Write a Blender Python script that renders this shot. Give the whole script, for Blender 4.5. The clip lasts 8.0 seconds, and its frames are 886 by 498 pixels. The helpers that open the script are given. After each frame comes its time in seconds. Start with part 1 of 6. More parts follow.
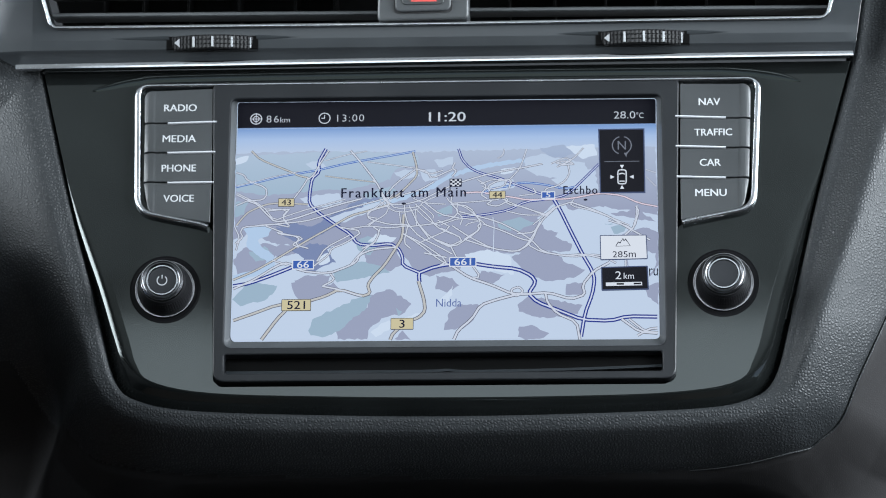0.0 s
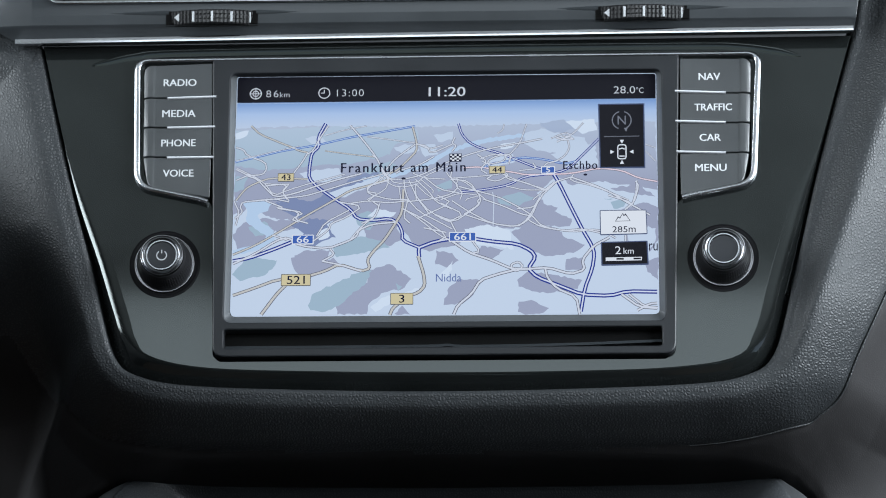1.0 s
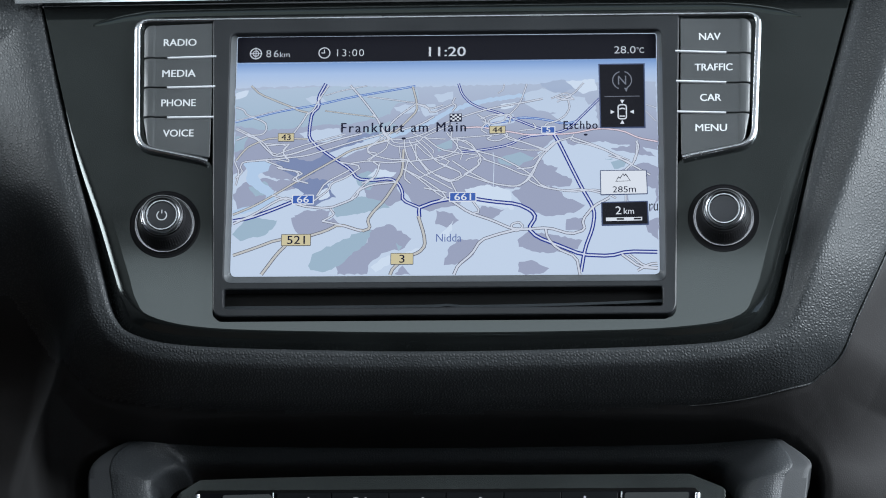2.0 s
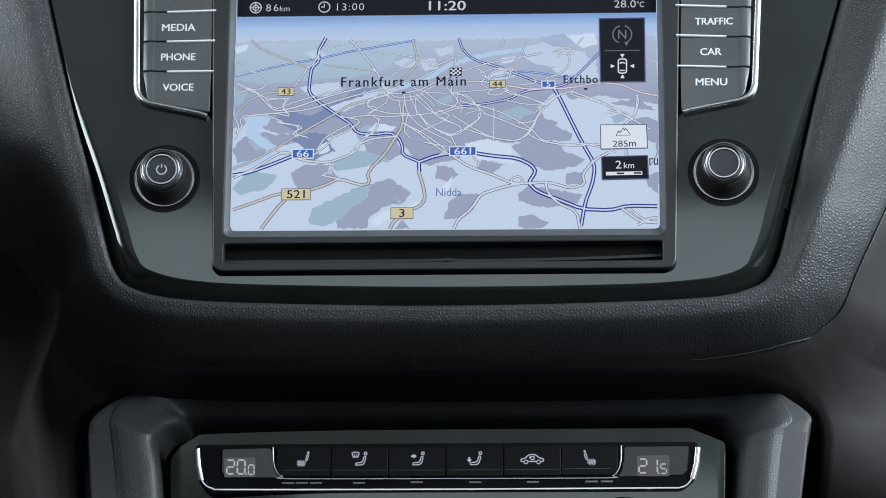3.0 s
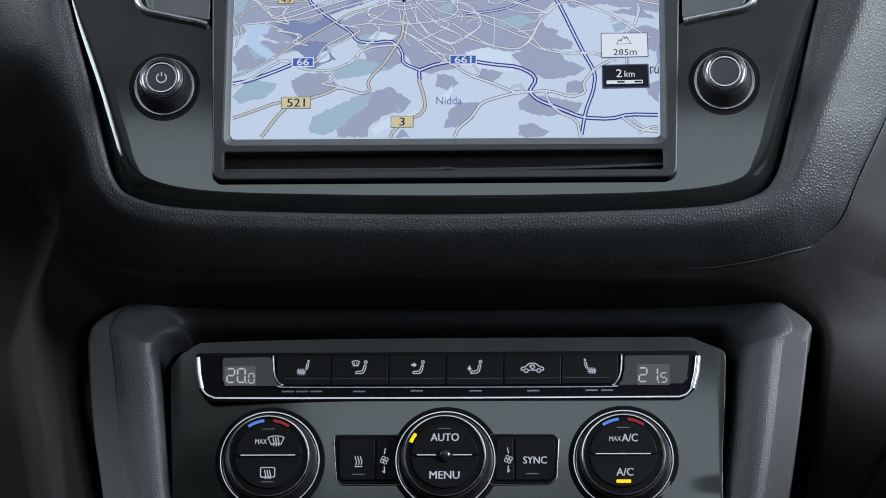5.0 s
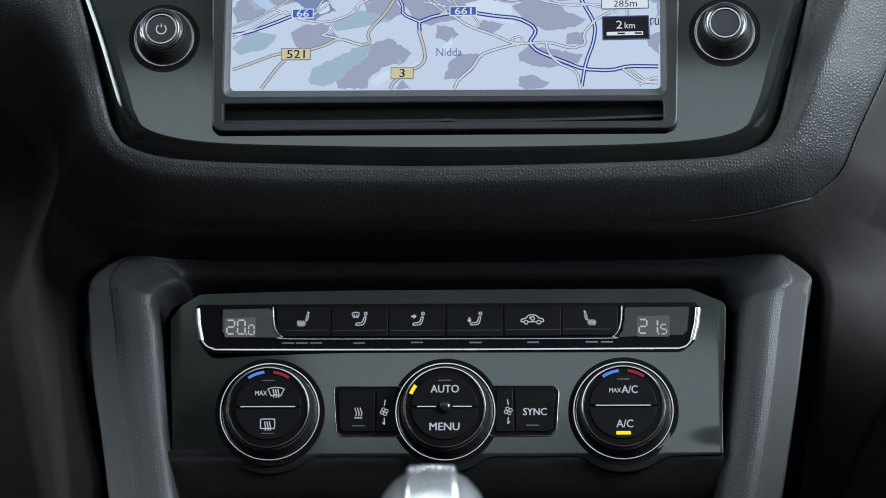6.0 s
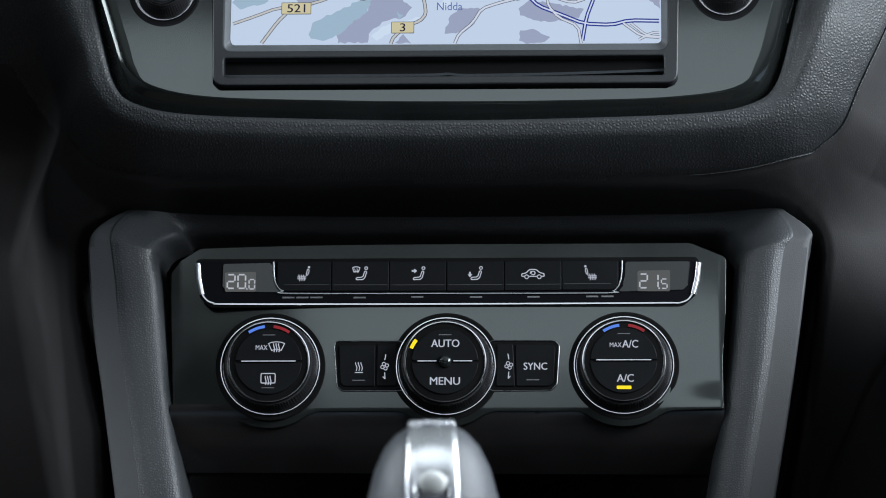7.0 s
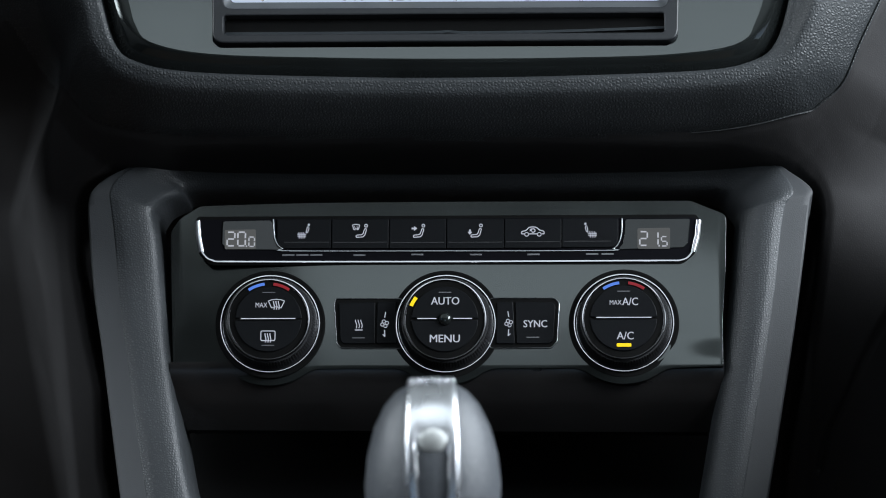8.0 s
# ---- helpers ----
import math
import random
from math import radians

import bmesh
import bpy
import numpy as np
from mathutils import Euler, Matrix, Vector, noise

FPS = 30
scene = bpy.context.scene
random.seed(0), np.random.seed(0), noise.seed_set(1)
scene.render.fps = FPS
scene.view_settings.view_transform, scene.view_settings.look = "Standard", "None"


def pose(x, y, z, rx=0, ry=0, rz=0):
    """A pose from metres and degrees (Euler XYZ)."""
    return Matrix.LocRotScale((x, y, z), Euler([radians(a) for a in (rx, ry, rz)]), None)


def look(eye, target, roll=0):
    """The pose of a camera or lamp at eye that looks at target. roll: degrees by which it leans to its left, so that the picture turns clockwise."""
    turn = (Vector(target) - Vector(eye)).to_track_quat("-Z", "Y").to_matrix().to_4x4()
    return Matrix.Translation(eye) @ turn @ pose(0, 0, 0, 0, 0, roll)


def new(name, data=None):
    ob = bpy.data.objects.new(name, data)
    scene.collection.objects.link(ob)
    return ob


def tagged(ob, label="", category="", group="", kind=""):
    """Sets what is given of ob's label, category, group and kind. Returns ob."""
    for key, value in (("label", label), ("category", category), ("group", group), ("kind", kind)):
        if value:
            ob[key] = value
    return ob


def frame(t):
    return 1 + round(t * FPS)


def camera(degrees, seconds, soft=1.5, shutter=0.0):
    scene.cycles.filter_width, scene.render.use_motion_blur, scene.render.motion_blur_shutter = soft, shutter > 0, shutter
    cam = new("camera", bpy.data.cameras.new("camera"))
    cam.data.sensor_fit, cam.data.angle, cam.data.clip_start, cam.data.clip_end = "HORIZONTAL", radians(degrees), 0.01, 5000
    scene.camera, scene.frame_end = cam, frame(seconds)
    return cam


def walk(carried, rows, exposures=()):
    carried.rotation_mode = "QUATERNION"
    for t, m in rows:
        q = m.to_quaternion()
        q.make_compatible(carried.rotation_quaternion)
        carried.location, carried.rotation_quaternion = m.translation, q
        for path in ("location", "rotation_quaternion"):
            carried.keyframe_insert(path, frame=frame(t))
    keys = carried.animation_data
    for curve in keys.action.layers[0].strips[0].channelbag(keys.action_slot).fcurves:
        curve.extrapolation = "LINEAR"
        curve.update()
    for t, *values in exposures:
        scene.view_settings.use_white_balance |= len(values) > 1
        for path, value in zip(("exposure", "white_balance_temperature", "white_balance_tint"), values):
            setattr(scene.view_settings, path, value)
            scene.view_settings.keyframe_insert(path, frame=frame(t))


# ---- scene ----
cam = camera(12.0, 8.0, soft=1.0)
cam.data.dof.use_dof, cam.data.dof.focus_distance, cam.data.dof.aperture_fstop = True, 1.72, 14.0
walk(cam, [
    (0.0, pose(0.0815, 0.0000, 1.12, 82.0024, 0.9000, 2.7039)),
    (0.5, pose(0.0815, 0.0003, 1.12, 81.8729, 0.8925, 2.7066)),
    (1.0, pose(0.0815, 0.0007, 1.12, 81.6584, 0.8850, 2.7038)),
    (1.5, pose(0.0815, 0.0010, 1.12, 81.4064, 0.8775, 2.7069)),
    (3.0, pose(0.0815, 0.0021, 1.12, 80.4873, 0.8550, 2.7128)),
    (3.5, pose(0.0815, 0.0024, 1.12, 80.1936, 0.8475, 2.7159)),
    (4.0, pose(0.0815, 0.0027, 1.12, 79.8637, 0.8400, 2.7195)),
    (4.5, pose(0.0815, 0.0031, 1.12, 79.5613, 0.8325, 2.7224)),
    (6.0, pose(0.0815, 0.0041, 1.12, 78.5759, 0.8100, 2.7277)),
    (6.5, pose(0.0815, 0.0045, 1.12, 78.2740, 0.8025, 2.7332)),
    (7.0, pose(0.0815, 0.0048, 1.12, 77.9529, 0.7950, 2.7392)),
    (7.5, pose(0.0815, 0.0052, 1.12, 77.6798, 0.7875, 2.7419)),
    (8.0, pose(0.0815, 0.0055, 1.12, 77.3707, 0.7800, 2.7427)),
])

# ---- light: an overcast day through the glass roof and the side windows ----
world = bpy.data.worlds.new("overcast")
scene.world = world
world.use_nodes = True
wn = world.node_tree.nodes
sky = wn.new("ShaderNodeTexSky")
sky.sky_type, sky.sun_disc = "NISHITA", False
sky.sun_elevation, sky.sun_rotation = radians(48), radians(120)
wn["Background"].inputs["Strength"].default_value = 0.15
world.node_tree.links.new(sky.outputs[0], wn["Background"].inputs["Color"])


def lamp(name, kind, m, energy, color, **more):
    data = bpy.data.lights.new(name, kind)
    data.energy, data.color = energy, color
    if kind == "AREA":
        data.shape, data.size, data.size_y = "RECTANGLE", more["w"], more["h"]
    else:
        data.angle = more["angle"]
    ob = new(name, data)
    ob.matrix_world = m
    return ob


lamp("sun", "SUN", look((2.0, -1.0, 3.4), (0, 1.2, 0.8)), 0.6, (1.0, 0.97, 0.93), angle=radians(15))
ROOF_LIGHT, RIGHT_LIGHT, LEFT_LIGHT = 1.75, 31.0, 15.0
lamp("roof_daylight", "AREA", look((0, 0.93, 1.51), (0, 0.93, 0)), ROOF_LIGHT, (0.90, 0.99, 1.0), w=0.54, h=0.44)
lamp("right_window_daylight", "AREA", look((0.76, 1.45, 1.18), (0, 1.58, 1.10)), RIGHT_LIGHT, (0.85, 0.93, 1.0), w=0.66, h=0.38)
lamp("left_window_daylight", "AREA", look((-0.76, 1.45, 1.18), (0, 1.58, 1.10)), LEFT_LIGHT, (0.86, 0.94, 1.0), w=0.66, h=0.38)


# ---- materials ----
def material(name, color, rough=0.5, metal=0.0, spec=0.5, grain=0.0, grain_size=0.001, vary=0.15, vary_size=0.03, rough_vary=0.08, coat=0.0, cells=False):
    """A surface with variation at two scales: slow changes of tone and gloss, and a fine relief."""
    m = bpy.data.materials.new(name)
    m.use_nodes = True
    n, l = m.node_tree.nodes, m.node_tree.links
    b = n["Principled BSDF"]
    b.inputs["Metallic"].default_value = metal
    b.inputs["Specular IOR Level"].default_value = spec
    b.inputs["Coat Weight"].default_value = coat
    b.inputs["Coat Roughness"].default_value = 0.03
    co = n.new("ShaderNodeTexCoord")
    slow = n.new("ShaderNodeTexNoise")
    slow.inputs["Scale"].default_value, slow.inputs["Detail"].default_value = 1 / vary_size, 5
    l.new(co.outputs["Object"], slow.inputs["Vector"])
    tone = n.new("ShaderNodeMapRange")
    tone.inputs["From Min"].default_value, tone.inputs["From Max"].default_value = 0.3, 0.7
    tone.inputs["To Min"].default_value, tone.inputs["To Max"].default_value = 1 - vary, 1 + vary
    l.new(slow.outputs["Fac"], tone.inputs["Value"])
    mul = n.new("ShaderNodeVectorMath")
    mul.operation = "SCALE"
    mul.inputs[0].default_value = color
    l.new(tone.outputs[0], mul.inputs["Scale"])
    l.new(mul.outputs[0], b.inputs["Base Color"])
    gloss = n.new("ShaderNodeMapRange")
    gloss.inputs["From Min"].default_value, gloss.inputs["From Max"].default_value = 0.3, 0.7
    gloss.inputs["To Min"].default_value, gloss.inputs["To Max"].default_value = max(0.02, rough - rough_vary), min(1, rough + rough_vary)
    l.new(slow.outputs["Fac"], gloss.inputs["Value"])
    l.new(gloss.outputs[0], b.inputs["Roughness"])
    if grain:
        bump = n.new("ShaderNodeBump")
        bump.inputs["Strength"].default_value, bump.inputs["Distance"].default_value = grain, grain_size
        if cells:
            warp = n.new("ShaderNodeTexNoise")
            warp.inputs["Scale"].default_value = 0.5 / grain_size
            l.new(co.outputs["Object"], warp.inputs["Vector"])
            add = n.new("ShaderNodeVectorMath")
            add.operation = "MULTIPLY_ADD"
            add.inputs[1].default_value = (grain_size * 0.25,) * 3
            l.new(warp.outputs["Color"], add.inputs[0])
            l.new(co.outputs["Object"], add.inputs[2])
            tex = n.new("ShaderNodeTexVoronoi")
            tex.feature = "DISTANCE_TO_EDGE"
            tex.inputs["Scale"].default_value, tex.inputs["Randomness"].default_value = 1 / grain_size, 0.8
            l.new(add.outputs[0], tex.inputs["Vector"])
            pit = n.new("ShaderNodeMapRange")
            pit.interpolation_type = "SMOOTHSTEP"
            pit.inputs["From Min"].default_value, pit.inputs["From Max"].default_value = 0.0, 0.45
            l.new(tex.outputs["Distance"], pit.inputs["Value"])
            bump.inputs["Distance"].default_value = grain_size * 0.2
            l.new(pit.outputs[0], bump.inputs["Height"])
            # less gloss in the creases between the pebbles, darkening them in place of shade
            dull = n.new("ShaderNodeMapRange")
            dull.inputs["To Min"].default_value, dull.inputs["To Max"].default_value = spec * 0.6, spec * 1.1
            l.new(pit.outputs[0], dull.inputs["Value"])
            l.new(dull.outputs[0], b.inputs["Specular IOR Level"])
        else:
            tex = n.new("ShaderNodeTexNoise")
            tex.inputs["Scale"].default_value, tex.inputs["Detail"].default_value = 1 / grain_size, 3
            l.new(co.outputs["Object"], tex.inputs["Vector"])
            l.new(tex.outputs["Fac"], bump.inputs["Height"])
        l.new(bump.outputs[0], b.inputs["Normal"])
    return m


def srgb(r, g, b):
    return tuple((v / 255 / 12.92) if v < 10 else ((v / 255 + 0.055) / 1.055) ** 2.4 for v in (r, g, b))


def glow(name, color, strength=0.95):
    """What shines by itself: the picture of a display, a lit symbol."""
    m = bpy.data.materials.new(name)
    m.use_nodes = True
    b = m.node_tree.nodes["Principled BSDF"]
    b.inputs["Base Color"].default_value = (0.004, 0.004, 0.005, 1)
    b.inputs["Roughness"].default_value = 0.5
    b.inputs["Specular IOR Level"].default_value = 0.05
    b.inputs["Emission Color"].default_value = (*srgb(*color), 1)
    b.inputs["Emission Strength"].default_value = strength
    return m


PIANO = material("piano_black", (0.006, 0.007, 0.007), 0.085, vary=0.2, rough_vary=0.02, spec=0.6)
PIANO.node_tree.nodes["Principled BSDF"].inputs["Specular Tint"].default_value = (0.93, 1.0, 0.98, 1)
SATIN_PIANO = material("soft_piano_black", (0.006, 0.007, 0.007), 0.14, vary=0.2, rough_vary=0.02, spec=0.55)
SATIN_PIANO.node_tree.nodes["Principled BSDF"].inputs["Specular Tint"].default_value = (0.93, 1.0, 0.98, 1)
GLOSS = material("dark_gloss", (0.020, 0.0225, 0.0245), 0.20, spec=0.4, vary=0.15, rough_vary=0.03)
SATIN = material("satin_anthracite", (0.040, 0.043, 0.045), 0.40, grain=0.12, grain_size=0.0005, vary=0.12)
KEY = material("soft_key_plastic", (0.027, 0.0295, 0.031), 0.40, grain=0.10, grain_size=0.0004, vary=0.1)
# near-black with almost no gloss: the shade of gaps and recesses as colour
SLOT_SHADE = material("slot_shade_black", (0.002, 0.002, 0.002), 0.5, spec=0.06)
BEZEL = material("bezel_anthracite", (0.011, 0.012, 0.0135), 0.38, spec=0.25, grain=0.1, grain_size=0.0005, vary=0.12)
BLACK = material("matt_black", (0.008, 0.008, 0.009), 0.55, grain=0.1, grain_size=0.0006)
DARKKEY = material("black_key", (0.0042, 0.0046, 0.0053), 0.42, spec=0.05, grain=0.06, grain_size=0.0004)
STRIP_GLASS = material("display_glass", (0.005, 0.006, 0.006), 0.06, spec=0.22, rough_vary=0.02)
SHADE_GLASS = material("dark_strip_glass", (0.004, 0.004, 0.005), 0.10, spec=0.0)
LEATHER = material("grained_leather", (0.0165, 0.0182, 0.0196), 0.52, spec=0.40, grain=0.55, grain_size=0.0014, vary=0.14, vary_size=0.05, cells=True)
LOWER_LEATHER = material("fine_grained_padding", (0.0225, 0.0218, 0.0222), 0.68, spec=0.14, grain=0.2, grain_size=0.0009, vary=0.14, vary_size=0.05, cells=True)
COVER = material("smooth_console_cover", (0.023, 0.0245, 0.0265), 0.56, spec=0.34, grain=0.15, grain_size=0.0005, vary=0.1)
PAD = material("padded_leather", (0.0215, 0.0235, 0.0255), 0.50, spec=0.42, grain=0.4, grain_size=0.0011, vary=0.12, vary_size=0.05, cells=True)
CHROME = material("chrome", (0.56, 0.57, 0.59), 0.12, metal=1.0, vary=0.04)
SATIN_CHROME = material("satin_chrome", (0.46, 0.47, 0.49), 0.24, metal=1.0, vary=0.05, grain=0.05, grain_size=0.0004)
DIAL_CHROME = material("dark_chrome", (0.32, 0.315, 0.33), 0.16, metal=1.0, vary=0.05)
DARK_METAL = material("dark_satin_metal", (0.20, 0.205, 0.21), 0.27, metal=1.0, vary=0.05)
KNOB_DARK = material("dark_knob_metal", (0.11, 0.112, 0.117), 0.25, metal=1.0, vary=0.05)
KNOB_FACE = material("knob_face", (0.012, 0.013, 0.015), 0.38, spec=0.3, grain=0.06, grain_size=0.0004)
KNOB_SHADE = material("knob_shade_black", (0.003, 0.003, 0.0035), 0.2, spec=0.08)
LIP = material("lip_black", (0.008, 0.0075, 0.0075), 0.22, spec=0.4, vary=0.2)
RUBBER = material("knurled_rubber", (0.008, 0.008, 0.009), 0.42, spec=0.3, vary=0.1)
PRINT = material("white_print", (0.34, 0.35, 0.36), 0.5, vary=0.05)
GREY_PRINT = material("grey_print", (0.30, 0.31, 0.32), 0.5, vary=0.05)
DIM_PRINT = material("dim_print", (0.07, 0.07, 0.075), 0.5, vary=0.05)
RED = material("red_print", (0.55, 0.06, 0.05), 0.45, vary=0.08)
HEADLINER = material("headliner_cloth", (0.24, 0.25, 0.25), 0.9, grain=0.4, grain_size=0.001, vary=0.1)
CARPET = material("brown_carpet", (0.075, 0.052, 0.040), 0.95, grain=0.8, grain_size=0.002, vary=0.3)
DOORSKIN = material("door_lining", (0.020, 0.021, 0.023), 0.6, grain=0.4, grain_size=0.0014, cells=True)
FABRIC = material("dark_seat_cloth", (0.060, 0.046, 0.038), 0.85, grain=0.5, grain_size=0.001)
SILVER = material("brushed_silver", (0.58, 0.59, 0.61), 0.30, metal=1.0, vary=0.06, grain=0.03, grain_size=0.0005)
BUTTON = material("pale_button_metal", (0.42, 0.43, 0.42), 0.42, vary=0.05)
WHEEL_BLACK = material("wheel_plastic", (0.006, 0.006, 0.0065), 0.55, spec=0.16, vary=0.1)
# pale non-metal; its colour stands in for the light the chrome strips catch
STRIP_SHEEN = material("strip_sheen", (0.38, 0.39, 0.41), 0.34, vary=0.05)
KNOB_SIDE = material("grey_knob_leather", (0.052, 0.056, 0.062), 0.45, grain=0.4, grain_size=0.0013, cells=True, vary=0.1)

WHITE_LIT = glow("lit_white", (196, 204, 216), 1.0)
LIT_ICON = glow("lit_icon", (190, 195, 210), 0.9)
LIT_BLUE = glow("lit_blue", (90, 135, 235), 0.9)
LIT_RED = glow("lit_red", (150, 40, 48), 0.8)
LIT_YELLOW = glow("lit_yellow", (252, 220, 30), 1.1)
LCD = glow("lcd_ground", (82, 84, 84), 1.0)
LCD_DIGIT = glow("lcd_digit", (180, 184, 194), 1.0)


def map_glow(name, color):
    """A colour of the map that pales towards its drawn horizon."""
    m = glow(name, color)
    n, l = m.node_tree.nodes, m.node_tree.links
    co, sep, rng, mix = n.new("ShaderNodeTexCoord"), n.new("ShaderNodeSeparateXYZ"), n.new("ShaderNodeMapRange"), n.new("ShaderNodeMix")
    l.new(co.outputs["Object"], sep.inputs[0])
    l.new(sep.outputs["Y"], rng.inputs["Value"])
    rng.inputs["From Min"].default_value, rng.inputs["From Max"].default_value, rng.inputs["To Max"].default_value = 0.018, 0.044, 0.62
    mix.data_type = "RGBA"
    for i in mix.inputs:
        if i.name == "A" and i.type == "RGBA":
            i.default_value = (*srgb(*color), 1)
        if i.name == "B" and i.type == "RGBA":
            i.default_value = (*srgb(184, 202, 226), 1)
        if i.name == "Factor" and i.type == "VALUE":
            l.new(rng.outputs[0], i)
    for o in mix.outputs:
        if o.type == "RGBA":
            l.new(o, n["Principled BSDF"].inputs["Emission Color"])
    return m


MAP_LAND = map_glow("map_open_land", (194, 211, 234))
MAP_TOWN = map_glow("map_built_up", (154, 163, 190))
MAP_WOOD = map_glow("map_wood", (156, 182, 203))
MAP_DEEP = map_glow("map_deep_blue", (122, 138, 178))
MAP_WATER = glow("map_water", (178, 204, 234))
MAP_PALE = glow("map_pale", (206, 222, 242))
ROAD = glow("map_road", (204, 213, 230))
ROAD_EDGE = glow("map_road_edge", (98, 102, 118))
ROAD_SAND = glow("map_sand_road", (192, 194, 194))
MOTORWAY = glow("map_motorway", (34, 54, 142))
MOTORWAY_MID = glow("map_motorway_middle", (206, 216, 238))
FAR_ROAD = glow("map_far_motorway", (66, 104, 186))
PINK_ROAD = glow("map_pink_road", (224, 208, 222))
SIGN_SAND = glow("map_sand_sign", (204, 196, 160))
SIGN_BLUE = glow("map_blue_sign", (58, 96, 178))
SIGN_EDGE = glow("map_sign_edge", (90, 92, 96))
INK = glow("map_ink", (12, 16, 44))
FADED_INK = glow("map_faded_ink", (92, 112, 168))
BAR = glow("display_bar", (9, 10, 19))
BAR_LINE = glow("display_bar_line", (120, 150, 200))
BOX_DARK = glow("display_dark_box", (10, 11, 18))
BOX_EDGE = glow("display_box_edge", (70, 84, 118))
BOX_LIGHT = glow("display_light_box", (218, 226, 238))
ICON_GREY = glow("display_grey_icon", (116, 122, 136))


def sky_glow():
    """The display's sky: blue at the top, fading to the pale horizon."""
    m = glow("map_sky", (150, 180, 220))
    n, l = m.node_tree.nodes, m.node_tree.links
    co, sep, ramp = n.new("ShaderNodeTexCoord"), n.new("ShaderNodeSeparateXYZ"), n.new("ShaderNodeValToRGB")
    l.new(co.outputs["Generated"], sep.inputs[0])
    l.new(sep.outputs["Y"], ramp.inputs[0])
    e = ramp.color_ramp.elements
    e[0].position, e[0].color = 0.0, (*srgb(186, 204, 230), 1)
    e[1].position, e[1].color = 1.0, (*srgb(120, 156, 210), 1)
    mid = e.new(0.55)
    mid.color = (*srgb(168, 194, 232), 1)
    l.new(ramp.outputs[0], n["Principled BSDF"].inputs["Emission Color"])
    return m


MAP_SKY = sky_glow()

# ---- shape helpers: outlines in millimetres on a panel, heights towards the cabin ----
MM = 0.001


def panel_frame(origin, lean):
    """x to the right, y up along a panel that leans back by so many degrees, z out of it."""
    c, s = math.cos(radians(lean)), math.sin(radians(lean))
    return Matrix(((1, 0, 0, origin[0]), (0, s, -c, origin[1]), (0, c, s, origin[2]), (0, 0, 0, 1)))


FRAME_A = panel_frame((-0.0030, 1.7111, 0.8793), 28)
FRAME_V = panel_frame((-0.0034, 1.7443, 0.9503), 14)
FRAME_B = panel_frame((-0.0032, 1.6820, 0.7118), 27)


def thing(name, m, label, category, group="", kind=""):
    ob = new(name)
    ob.empty_display_size = 0.02
    ob.matrix_world = m
    return tagged(ob, label, category, group, kind)


def part(name, bm, mat, parent, label="", smooth=None, curved=False):
    me = bpy.data.meshes.new(name)
    bmesh.ops.recalc_face_normals(bm, faces=bm.faces)
    if smooth is not None:
        for f in bm.faces:
            f.smooth = bool(curved) or (len(f.verts) < 5 and abs(f.normal.z) < 0.99995)
        for e in bm.edges:
            if len(e.link_faces) == 2:
                front = [abs(f.normal.z) > 0.99 for f in e.link_faces]
                if e.calc_face_angle(0) > radians(smooth) or (curved is True and front[0] != front[1]):
                    e.smooth = False
    bm.to_mesh(me)
    bm.free()
    me.materials.append(mat)
    ob = new(name, me)
    ob.parent = parent
    if label:
        ob["label"] = label
    return ob


def area2(pts):
    return sum(a[0] * b[1] - b[0] * a[1] for a, b in zip(pts, pts[1:] + pts[:1]))


def rounded(pts, r, seg=5):
    """The outline with its corners rounded; r is one radius or one for each corner."""
    out = []
    for i, p in enumerate(pts):
        rad = r[min(i, len(r) - 1)] if isinstance(r, (list, tuple)) else r
        p, a, b = Vector(p), Vector(pts[i - 1]), Vector(pts[(i + 1) % len(pts)])
        u, v = (a - p), (b - p)
        lu, lv = u.length, v.length
        u, v = u / lu, v / lv
        ang = math.acos(max(-1, min(1, u.dot(v))))
        t = max(0.05, min(rad / math.tan(ang / 2), 0.48 * lu, 0.48 * lv))
        q0, q1 = p + u * t, p + v * t
        for k in range(seg + 1):
            w = k / seg
            q = q0 * (1 - w) ** 2 + p * 2 * w * (1 - w) + q1 * w * w
            out.append((q.x, q.y))
    return out


def inset(pts, d):
    """The outline moved inwards by d."""
    if area2(pts) < 0:
        d = -d
    out = []
    for i, p in enumerate(pts):
        a, b = Vector(pts[i - 1]), Vector(pts[(i + 1) % len(pts)])
        p = Vector(p)
        e0, e1 = p - a, b - p
        if e0.length < 1e-6:
            e0 = e1
        if e1.length < 1e-6:
            e1 = e0
        n0, n1 = Vector((-e0.y, e0.x)).normalized(), Vector((-e1.y, e1.x)).normalized()
        n = n0 + n1
        n = n / max(0.35, n.length_squared / 2) if n.length > 1e-6 else n0
        out.append((p.x + n.x * d, p.y + n.y * d))
    return out


def loft(rings, cap0=True, cap1=True, closed=True):
    """A skin through rings of equally many (x, y, z), in millimetres."""
    bm = bmesh.new()
    vs = [[bm.verts.new((x * MM, y * MM, z * MM)) for x, y, z in r] for r in rings]
    n = len(rings[0])
    for r0, r1 in zip(vs, vs[1:]):
        for i in range(n if closed else n - 1):
            j = (i + 1) % n
            bm.faces.new((r0[i], r0[j], r1[j], r1[i]))
    if cap0:
        bm.faces.new(vs[0][::-1])
    if cap1:
        bm.faces.new(vs[-1])
    return bm


def at(pts, z):
    return [(x, y, z) for x, y in pts]


